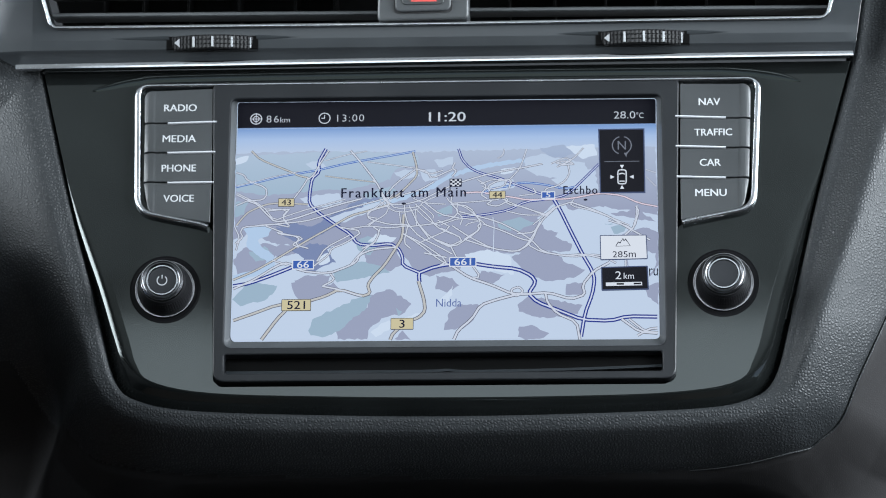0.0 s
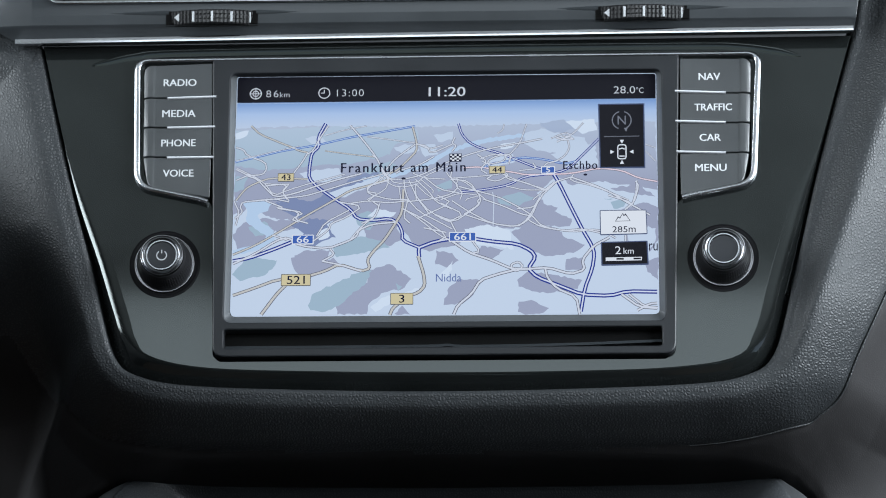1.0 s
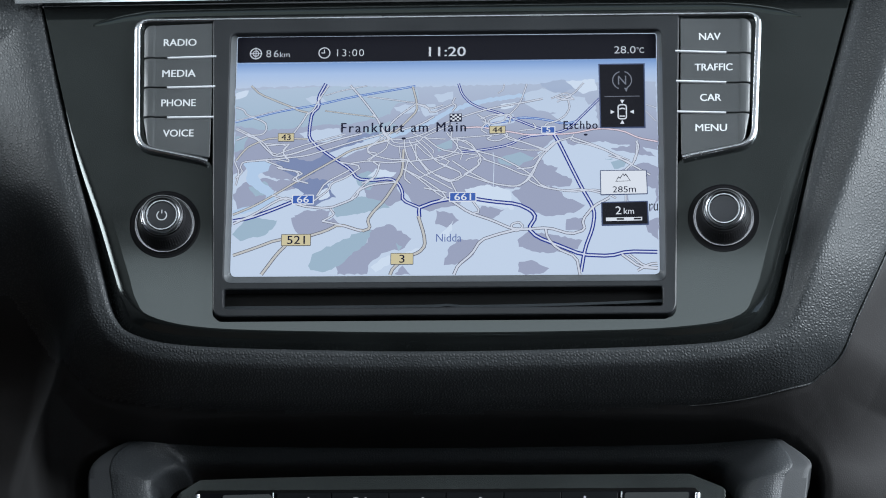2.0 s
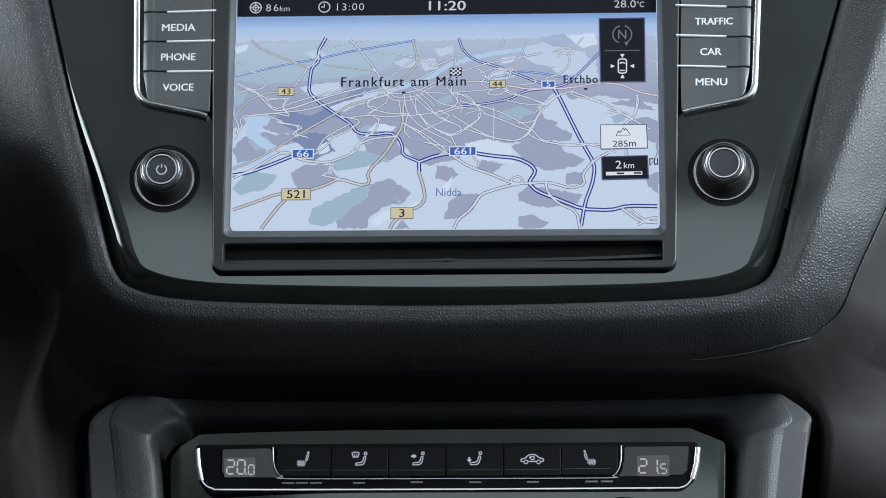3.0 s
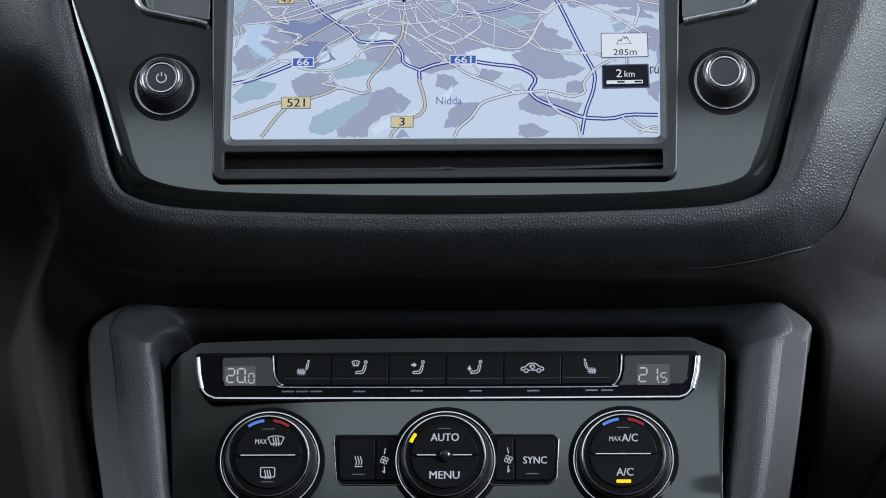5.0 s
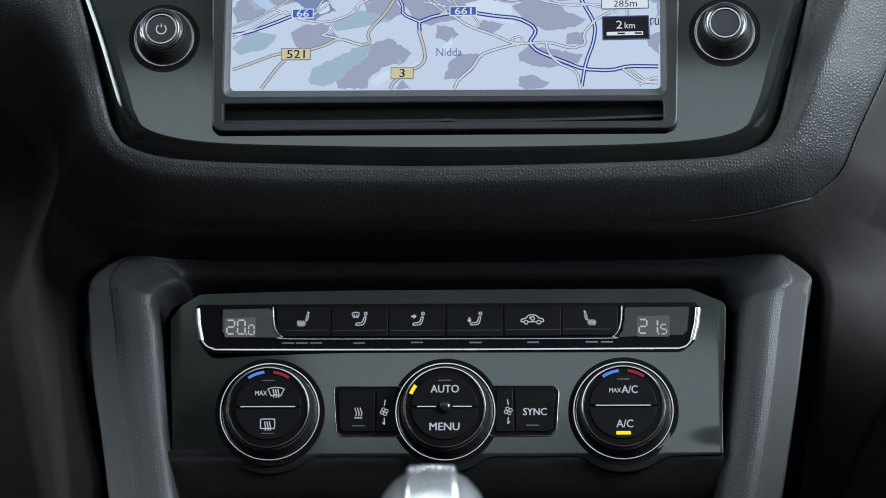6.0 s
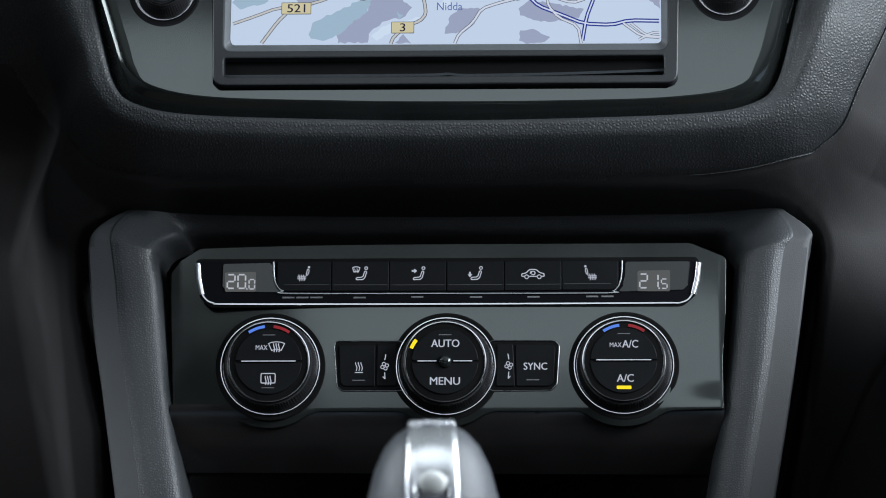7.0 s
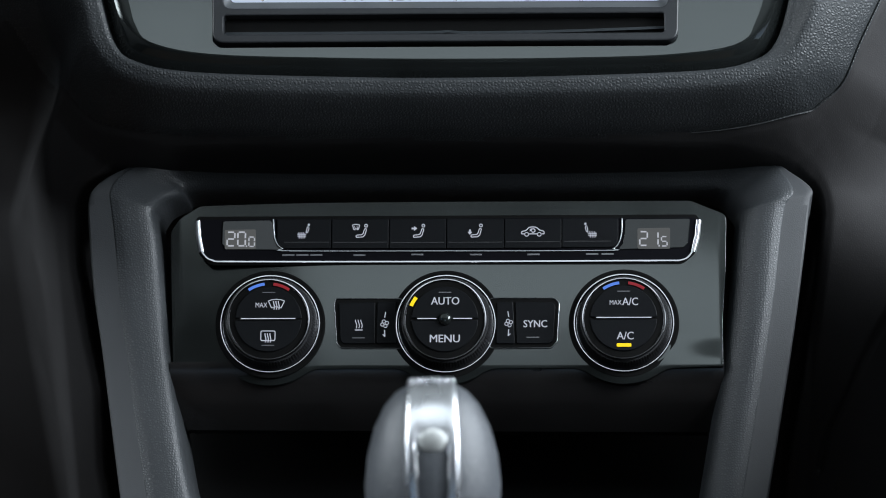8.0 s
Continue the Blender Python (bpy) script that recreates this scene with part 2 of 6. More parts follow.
def plate(pts, z0, z1, bevel=0.4, seg=3):
    """A plate with that outline and a rounded front edge."""
    rings = [at(pts, z0)]
    for k in range(seg + 1):
        a = k / seg * math.pi / 2
        rings.append(at(inset(pts, bevel * (1 - math.cos(a))), z1 - bevel + bevel * math.sin(a)))
    return loft(rings)


def holed_plate(outer, holes, z0, z1, bevel=0.6):
    """A plate with rounded edges and openings through it."""
    bm = bmesh.new()
    tops = []
    for k, ring in enumerate([outer] + holes):
        s = 1 if k == 0 else -1
        rows = [at(ring, z0), at(ring, z1 - bevel), at(inset(ring, s * bevel * 0.3), z1 - bevel * 0.3), at(inset(ring, s * bevel), z1)]
        vs = [[bm.verts.new((x * MM, y * MM, z * MM)) for x, y, z in r] for r in rows]
        n = len(ring)
        for r0, r1 in zip(vs, vs[1:]):
            for i in range(n):
                bm.faces.new((r0[i], r0[(i + 1) % n], r1[(i + 1) % n], r1[i]))
        tops.append(vs[-1])
    edges = [bm.edges.get((t[i], t[(i + 1) % len(t)])) for t in tops for i in range(len(t))]
    bmesh.ops.triangle_fill(bm, use_beauty=True, use_dissolve=False, edges=edges)
    bm.normal_update()
    return bm


def box(x0, x1, y0, y1):
    return [(x0, y0), (x1, y0), (x1, y1), (x0, y1)]


def disc(cx, cy, r, n=40):
    return [(cx + r * math.cos(2 * math.pi * k / n), cy + r * math.sin(2 * math.pi * k / n)) for k in range(n)]


def normals2(pts, closed=False):
    out = []
    for i, p in enumerate(pts):
        a = pts[i - 1] if (i or closed) else p
        b = pts[(i + 1) % len(pts)] if (i < len(pts) - 1 or closed) else p
        t0, t1 = Vector(p) - Vector(a), Vector(b) - Vector(p)
        n = Vector((0, 0))
        for t in (t0, t1):
            if t.length > 1e-7:
                n += Vector((-t.y, t.x)).normalized()
        out.append(n / max(0.4, n.length_squared / (2 if n.length > 1.01 else 1)) if n.length > 1e-6 else Vector((0, 1)))
    return out


def ribbon(pts, w, z, thick=0.03, closed=False):
    """A flat stroke of width w along a line."""
    ns = normals2(pts, closed)
    rings = []
    for p, n in zip(pts, ns):
        n = n if n.length < 1.6 else n.normalized() * 1.6
        l, r = (p[0] + n.x * w / 2, p[1] + n.y * w / 2), (p[0] - n.x * w / 2, p[1] - n.y * w / 2)
        rings.append([(*l, z - thick), (*l, z), (*r, z), (*r, z - thick)])
    if closed:
        rings.append(rings[0])
        return loft(rings, False, False)
    return loft(rings)


def sweep(pts, profile, closed=False, caps=True):
    """A profile of (offset to the line's left, height) carried along a line."""
    ns = normals2(pts, closed)
    rings = [[(p[0] + n.x * o, p[1] + n.y * o, h) for o, h in profile] for p, n in zip(pts, ns)]
    if closed:
        rings.append(rings[0])
        return loft(rings, False, False)
    return loft(rings, caps, caps)


def half_round(w, h0, h1, seg=6):
    """The profile of a trim strip: w wide, rounded, from height h0 to h1."""
    return [(-w / 2, h0)] + [(-w / 2 * math.cos(math.pi * k / seg), h0 + (h1 - h0) * (0.35 + 0.65 * math.sin(math.pi * k / seg))) for k in range(seg + 1)] + [(w / 2, h0)]


def flat_strip(w, h0, h1):
    """The profile of a flat trim strip with softened edges."""
    e = min(0.22 * w, 0.25)
    return [(-w / 2, h0), (-w / 2, h1 - e), (-w / 2 + e * 0.4, h1 - e * 0.3), (-w / 2 + e, h1), (w / 2 - e, h1), (w / 2 - e * 0.4, h1 - e * 0.3), (w / 2, h1 - e), (w / 2, h0)]


def soft_line(pts, r, seg=5):
    """An open line with its corners rounded."""
    out = rounded(pts, r, seg)
    return [tuple(pts[0])] + out[seg + 1:-(seg + 1)] + [tuple(pts[-1])]


def spline(pts, seg=6):
    """A smooth line through the points."""
    out = []
    for i in range(len(pts) - 1):
        p0, p1, p2, p3 = (Vector(pts[max(0, min(len(pts) - 1, i + k))]) for k in (-1, 0, 1, 2))
        for k in range(seg):
            t = k / seg
            q = 0.5 * (2 * p1 + (p2 - p0) * t + (2 * p0 - 5 * p1 + 4 * p2 - p3) * t * t + (3 * p1 - p0 - 3 * p2 + p3) * t ** 3)
            out.append((q.x, q.y))
    out.append(tuple(pts[-1]))
    return out


def lathe(cx, cy, profile, n=64):
    """A turned shape about the axis at (cx, cy): (radius, height) from the foot to the middle of the face."""
    rings = [[(cx + r * math.cos(2 * math.pi * k / n), cy + r * math.sin(2 * math.pi * k / n), h) for k in range(n)] for r, h in profile]
    return loft(rings)


def merged(*bms):
    out = bmesh.new()
    for b in bms:
        me = bpy.data.meshes.new("tmp")
        b.to_mesh(me)
        b.free()
        out.from_mesh(me)
        bpy.data.meshes.remove(me)
    return out


def word(body, c, w, h, z, mat, parent, name="lettering", turn=0.0, bold=0.0, heavy=0.0, spacing=1.0):
    """Letters about c, w wide and h high (millimetres), lying at height z."""
    cu = bpy.data.curves.new("letters", "FONT")
    cu.body, cu.size, cu.extrude, cu.resolution_u, cu.offset, cu.space_character = body, 1.0, 0.0, 3, bold, spacing
    tmp = new("letters", cu)
    me = bpy.data.meshes.new_from_object(tmp)
    bpy.data.objects.remove(tmp)
    bpy.data.curves.remove(cu)
    co = np.zeros(len(me.vertices) * 3)
    me.vertices.foreach_get("co", co)
    co = co.reshape(-1, 3)
    lo, hi = co.min(0), co.max(0)
    x = ((co[:, 0] - lo[0]) / (hi[0] - lo[0]) - 0.5) * w
    y = ((co[:, 1] - lo[1]) / (hi[1] - lo[1]) - 0.5) * h
    c0, s0 = math.cos(radians(turn)), math.sin(radians(turn))
    co[:, 0], co[:, 1], co[:, 2] = (c[0] + x * c0 - y * s0) * MM, (c[1] + x * s0 + y * c0) * MM, z * MM
    me.vertices.foreach_set("co", co.ravel())
    if heavy:
        bm = bmesh.new()
        for k, shift in enumerate((-heavy, 0, heavy)):
            bm.from_mesh(me)
            bm.verts.ensure_lookup_table()
            for v in bm.verts[k * len(me.vertices):]:
                v.co.x += shift * MM
                v.co.z += k * 0.002 * MM
        bm.to_mesh(me)
        bm.free()
    me.materials.append(mat)
    me.name = name
    ob = new(name, me)
    ob.parent = parent
    return ob


def arc(cx, cy, r, a0, a1, n=12):
    return [(cx + r * math.cos(radians(a0 + (a1 - a0) * k / n)), cy + r * math.sin(radians(a0 + (a1 - a0) * k / n))) for k in range(n + 1)]


# ---- the cabin that closes the place ----
def slab(name, lo, hi, mat, label, category, hole=None, axis=2):
    """A plain wall; hole gives the opening's lower and upper corner in the wall's own two axes."""
    u, v = [a for a in range(3) if a != axis]
    bm = bmesh.new()
    us, vs = [lo[u], hi[u]], [lo[v], hi[v]]
    if hole:
        us, vs = [lo[u], hole[0][0], hole[1][0], hi[u]], [lo[v], hole[0][1], hole[1][1], hi[v]]
    for i in range(len(us) - 1):
        for j in range(len(vs) - 1):
            if hole and i == 1 and j == 1:
                continue
            c = [0, 0, 0]
            c[u], c[v], c[axis] = (us[i] + us[i + 1]) / 2, (vs[j] + vs[j + 1]) / 2, (lo[axis] + hi[axis]) / 2
            s = [0, 0, 0]
            s[u], s[v], s[axis] = us[i + 1] - us[i], vs[j + 1] - vs[j], hi[axis] - lo[axis]
            bmesh.ops.create_cube(bm, size=1, matrix=Matrix.Translation(c) @ Matrix.Diagonal((*s, 1)))
    ob = part(name, bm, mat, None)
    return tagged(ob, label, category, kind="structure")


slab("floor", (-0.80, -1.0, 0.28), (0.80, 2.30, 0.34), CARPET, "dark brown carpeted car floor", "floor")
slab("ceiling", (-0.80, -1.0, 1.46), (0.80, 2.30, 1.50), HEADLINER, "grey cloth headliner with a glass roof opening", "ceiling", hole=((-0.26, 0.72), (0.26, 1.135)))
slab("wall_left", (-0.80, -1.0, 0.34), (-0.74, 2.30, 1.46), DOORSKIN, "dark door lining with a window opening", "wall", hole=((0.60, 0.97), (1.80, 1.38)), axis=0)
slab("wall_right", (0.74, -1.0, 0.34), (0.80, 2.30, 1.46), DOORSKIN, "dark door lining with a window opening", "wall", hole=((0.60, 0.97), (1.80, 1.38)), axis=0)
slab("wall_rear", (-0.74, -1.0, 0.34), (0.74, -0.94, 1.46), FABRIC, "dark rear of the cabin with its window opening", "wall", hole=((-0.5, 1.05), (0.5, 1.38)), axis=1)
slab("wall_front", (-0.74, 2.24, 0.34), (0.74, 2.30, 1.46), DOORSKIN, "dark bulkhead under the windscreen opening", "wall", hole=((-0.70, 1.12), (0.70, 1.42)), axis=1)

# unseen block, added to keep the left window's light off the left padding
slab("shade_block_left", (-0.26, 1.47, 0.79), (-0.235, 1.74, 0.920), DOORSKIN, "unseen plain block added to shade the left padding", "wall")
# its unseen counterpart, added to dim the lower right padding and console side
slab("shade_block_right", (0.25, 1.40, 0.34), (0.275, 1.80, 0.783), DOORSKIN, "unseen plain wall added to shade the lower right padding", "wall")

# ---- the padded dashboard round the trim panels ----
TRIM = spline([(-169.6, 82.9), (-161.3, 46.6), (-153.4, 13.9), (-145.8, -13.5), (-140.0, -37.0), (-134.2, -55.0), (-124.6, -63.0), (-100.9, -67.6), (-42.0, -69.9), (0.3, -70.5), (49.8, -69.9), (101.3, -68.1), (123.0, -64.6), (134.7, -55.6), (142.3, -28.4), (154.8, 27.0), (170.2, 85.0)], 5)
DASH_EDGE = TRIM[:-1] + [(170.2, 86.0), (174.1, 111.6), (176.5, 132.2), (-204.5, 137.3), (-202.6, 97.2), (-191.2, 89.4), (-179.5, 85.1)]
SEAM = spline([(-185, -31.6), (-167.3, -53.6), (-148.6, -76.2), (-131.0, -83.7), (-104.6, -87.2), (-52.8, -88.9), (-0.7, -89.5), (49.2, -89.0), (88.0, -87.7), (122.8, -85.2), (145.8, -80.0), (153.0, -76.1), (162.3, -68.0), (169.3, -52.6), (180.9, -27.6), (194.9, 6.399999999999999)])
GAP = spline([(189.8, -132.2), (182.5, -144.6), (174.0, -157.7), (167.5, -170.8), (160.7, -181.9), (156.4, -195.4)])
ARCH = [(-135.0, -330.0), (-153.4, -194.5), (-151.6, -166.6), (-154.7, -148.7), (-157.6, -124.0), (-156.7, -103.2), (-153.0, -97.5), (-141.1, -92.7), (-128.2, -92.0), (-110.9, -90.8), (-67.3, -91.1), (-1.1, -91.5), (83.5, -91.1), (115.2, -91.2), (135.8, -92.4), (144.2, -93.6), (153.5, -98.0), (155.1, -106.0), (151.9, -133.8), (147.1, -166.1), (141.6, -194.7), (141.0, -330.0)]


def distance_to(pts, X, Y, closed=True):
    """Distance of grid points to a line of points and, where it is closed, minus inside it."""
    best, inside = np.full(X.shape, 1e9), np.zeros(X.shape, bool)
    for (ax, ay), (bx, by) in zip(pts, pts[1:] + pts[:1] if closed else pts[1:]):
        dx, dy = bx - ax, by - ay
        k = np.clip(((X - ax) * dx + (Y - ay) * dy) / (dx * dx + dy * dy + 1e-12), 0, 1)
        best = np.minimum(best, np.hypot(X - ax - k * dx, Y - ay - k * dy))
        if closed:
            cross = ((ay > Y) != (by > Y)) & (X < (bx - ax) * (Y - ay) / (by - ay + 1e-12) + ax)
            inside ^= cross
    return np.where(inside, -best, best) if closed else best


def smooth(a, b, x):
    t = np.clip((x - a) / (b - a), 0, 1)
    return t * t * (3 - 2 * t)


EDGE_LINE = rounded(DASH_EDGE, 1.0, 2)


def padding_height(X, Y, d):
    """Height of the padding over its panel; d is the distance from the trim's edge."""
    low = smooth(-30, -74, Y)
    right, left = smooth(105, 145, X), smooth(-105, -145, X)
    flank = right * (1 - smooth(-62, -98, Y))
    # a flat border along the trim, then a crease from which the padding turns away
    crest = 5.5 + right * (np.interp(Y, [-64, -18, 9, 53], [8, 13, 17, 20]) - 5.5) + 3.0 * left * (1 - low)
    h = -16 + 13 * smooth(-1.4, 0.2, d) + (8.0 * right + 1.5 * left) * (1 - low) * smooth(0.2, 1.0, d / crest) - 1.2 * np.exp(-((d - 0.2) / 0.9) ** 2)
    h -= 0.3 * low * (1 - flank) * np.clip(d, 0, 30)
    over = np.maximum(0, d - crest)
    round_off = 9 + 26 * left + 10 * low * (1 - flank)
    bend = np.sqrt(over * over + round_off) - np.sqrt(round_off)
    slope = 0.45 + 0.05 * flank + 1.5 * low * (1 - flank)
    h -= np.minimum(bend, 22) * slope + np.maximum(0, bend - 22) * np.minimum(slope, 1.15) + 0.011 * flank * np.minimum(over, 60) ** 2
    # below the seam the lower padding stands back, and beside the driver's knees it falls away
    below = np.interp(X, [p[0] for p in SEAM], [p[1] for p in SEAM]) - Y
    s = distance_to(SEAM, X, Y, False)
    h -= 0.4 * np.minimum(np.where(below > 0, s, 0), 16) * smooth(115, 160, X)
    knee = np.maximum(0, 6 - Y)
    h -= (np.sqrt(knee * knee + 400) - 20) * 1.5 * smooth(0, -40, X + 135 + 32 * smooth(-40, -80, Y)) * smooth(2, 30, d)
    h -= 1.4 * np.exp(-(s / 1.1) ** 2) * (0.3 + 0.7 * smooth(60, 130, np.abs(X)))
    h += 1.0 * np.clip(X - 152, 0, 60) * smooth(-78, -150, Y)
    g = distance_to(GAP, X, Y, False)
    h -= 4.0 * np.exp(-(g / 1.3) ** 2)
    a = distance_to(rounded(ARCH, 8, 4), X, Y)
    return h - 90 * smooth(1.5, -4, a) - 3.0 * smooth(6, 0, a), below


def dashboard():
    ob = thing("dashboard", FRAME_A, "black grained leather dashboard padding with a stitched seam", "dashboard")
    step = 0.85
    xs, ys = np.arange(-262, 263, step), np.arange(-330, 150, step)
    X, Y = np.meshgrid(xs, ys)
    d = distance_to(EDGE_LINE, X, Y)
    h, below = padding_height(X, Y, d)
    co = np.stack([X, Y, h], -1).reshape(-1, 3) * MM
    nx, ny = len(xs), len(ys)
    idx = np.arange(nx * ny).reshape(ny, nx)
    q = np.stack([idx[:-1, :-1], idx[:-1, 1:], idx[1:, 1:], idx[1:, :-1]], -1).reshape(-1, 4)
    outside = (d[:-1, :-1] > 8.2).reshape(-1)
    under = (below[:-1, :-1] > 0).reshape(-1)
    for name, faces in (("upper_padding", q[outside & ~under]), ("lower_padding", q[outside & under])):
        used, back = np.unique(faces, return_inverse=True)
        me = bpy.data.meshes.new(name)
        me.from_pydata(co[used].tolist(), [], back.reshape(-1, 4).tolist())
        me.materials.append(LEATHER if name == "upper_padding" else LOWER_LEATHER)
        me.shade_smooth()
        new(name, me).parent = ob
    # the rolled edge along the trim
    fine = []
    for p, r in zip(EDGE_LINE, EDGE_LINE[1:] + EDGE_LINE[:1]):
        n = max(1, int(math.dist(p, r) / 3))
        fine += [(p[0] + (r[0] - p[0]) * k / n, p[1] + (r[1] - p[1]) * k / n) for k in range(n)]
    rings = []
    for dist in (-3.0, -1.6, -1.2, -0.8, -0.5, -0.2, 0.1, 0.4, 0.8, 1.2, 1.8, 2.5, 3.2, 4.0, 5.0, 6.0, 7.0, 8.0, 9.5):
        pts = np.array(inset(fine, -dist))
        z, _ = padding_height(pts[:, 0], pts[:, 1], np.full(len(pts), dist))
        rings.append([(x, y, h - 0.25 * max(0.0, dist - 8.5)) for (x, y), h in zip(pts.tolist(), z.tolist())])
    part("rolled_edge", loft(rings, False, False), LEATHER, ob, smooth=70)
    # a bead added a little proud of the seam to catch its thin highlight
    line = [p for p in SEAM if p[0] > 96]
    px, py = np.array([p[0] for p in line]), np.array([p[1] for p in line])
    z, _ = padding_height(px, py, distance_to(EDGE_LINE, px, py))
    rings = []
    for p, m, h in zip(line, normals2(line), z.tolist()):
        r = 0.10 + 0.38 * min(1.0, (p[0] - 96) / 60)
        rings.append([(p[0] + m.x * r * math.cos(a), p[1] + m.y * r * math.cos(a), h + 1.25 + r * math.sin(a)) for a in [2 * math.pi * k / 8 for k in range(8)]])
    part("seam_highlight_bead", loft(rings), LEATHER, ob, "thin bead added for the highlight along the seam", smooth=80)
    return ob


dashboard()


# ---- the glossy trim panel that holds the display and its knobs ----
UNIT_OUTLINE = rounded([(-126.5, 73.0), (127.6, 73.5), (126.7, 21.6), (122.9, 16.2), (102.0, 13.0), (97.1, 10.0), (96.4, 8.6), (94.4, -54.9), (91.1, -58.2), (-91.2, -58.2), (-94.1, -55.3), (-96.1, 10.0), (-97.3, 11.5), (-101.5, 13.0), (-120.9, 17.4), (-124.6, 23.7)], [4, 4, 4, 4, 1, 2, 2, 3, 3, 3, 3, 2, 2, 1, 4, 4], 4)


def trim_panel():
    ob = thing("trim_panel", FRAME_A, "piano-black glossy trim panel set in the dashboard", "trim panel")
    outer = TRIM
    face = spline([(-168.5, 81.7), (-159.9, 45.5), (-151.6, 13.5), (-142.0, -14.0), (-135.2, -35.2), (-130.2, -49.0), (-120.5, -57.2), (-94.6, -62.3), (-42.0, -64.2), (0.4, -64.8), (49.9, -64.6), (94.6, -63.2), (122.0, -58.4), (132.4, -46.5), (139.4, -20.8), (152.8, 25.9), (168.6, 82.7)], 5)
    roll = [at([(a[0] * t + b[0] * (1 - t), a[1] * t + b[1] * (1 - t)) for a, b in zip(outer, face)], z) for t, z in ((0.5, -7.1),)]
    # inside the crease the face still curves gently, more at its sides than at its foot
    # (only along its lower half; above it lies flat)
    fade = [float(smooth(42, 2, np.float64(p[1]))) for p in face]
    soft = []
    for depth, drop in ((0.0, 1.05), (0.25, 0.62), (0.5, 0.3), (0.75, 0.08), (1.0, 0.0)):
        soft.append([(p[0] + q.x * depth * w * (1.9 + 4.0 * abs(q.x) ** 2), p[1] + q.y * depth * w * (1.9 + 4.0 * abs(q.x) ** 2), -3.0 - drop * w) for p, q, w in zip(face, normals2(face), [max(v, 0.02) for v in fade])])
    bm = loft([at(outer, -14), at(outer, -10.4)] + roll + soft, False, False)
    edges = [e for e in bm.edges if e.is_boundary and min(v.co.z for v in e.verts) > -3.03 * MM]
    well = inset(UNIT_OUTLINE, 0.3)
    top = [bm.verts.new((x * MM, y * MM, -3.0 * MM)) for x, y in well]
    foot = [bm.verts.new((x * MM, y * MM, -14.0 * MM)) for x, y in well]
    n = len(well)
    edges += [bm.edges.new((top[i], top[(i + 1) % n])) for i in range(n)]
    bmesh.ops.triangle_fill(bm, use_beauty=True, use_dissolve=False, edges=edges)
    for i in range(n):
        bm.faces.new((top[i], top[(i + 1) % n], foot[(i + 1) % n], foot[i]))
    bm.normal_update()
    part("panel", bm, PIANO, ob, smooth=14)
    brow = spline([(-148.0, 72.8), (-142.6, 74.8), (-129.6, 78.0), (-108.3, 79.5), (-0.8, 80.3), (101.9, 80.3), (123.0, 79.6), (137.0, 77.6), (144.0, 75.5), (148.2, 73.7)])
    rings = []
    for k, (p, m) in enumerate(zip(brow, normals2(brow))):
        t = min(1.0, 4.5 * min(k, len(brow) - 1 - k) / len(brow)) ** 0.7 * 0.97 + 0.03
        rings.append([(p[0] + m.x * o * t, p[1] + m.y * o * t, -3.05 + h * t) for o, h in ((-3.6, -0.2), (-2.2, 0.35), (-0.8, 1.0), (0, 1.2), (0.5, 1.0), (0.9, 0.4), (1.1, -0.2))])
    part("brow", loft(rings), PIANO, ob, "narrow glossy brow above the display", smooth=60)
    edge = spline([(169.7, 84.0), (154.6, 26.7), (141.8, -28.8)])
    part("edge_strip", sweep(edge, half_round(0.7, -9, -7.4)), CHROME, ob, "thin bright edge", smooth=60)
    return ob


trim_panel()


# ---- the air vents above, with their thumb wheels and the hazard switch ----
def facia_height(y):
    return float(np.interp(y, [4, 7.8, 8.6, 9.4, 11.5, 13.5, 15.5, 17.5, 19.5], [-2.9, -0.1, 0.85, 1.2, 0.72, 0.36, 0.14, 0.03, 0.0]))


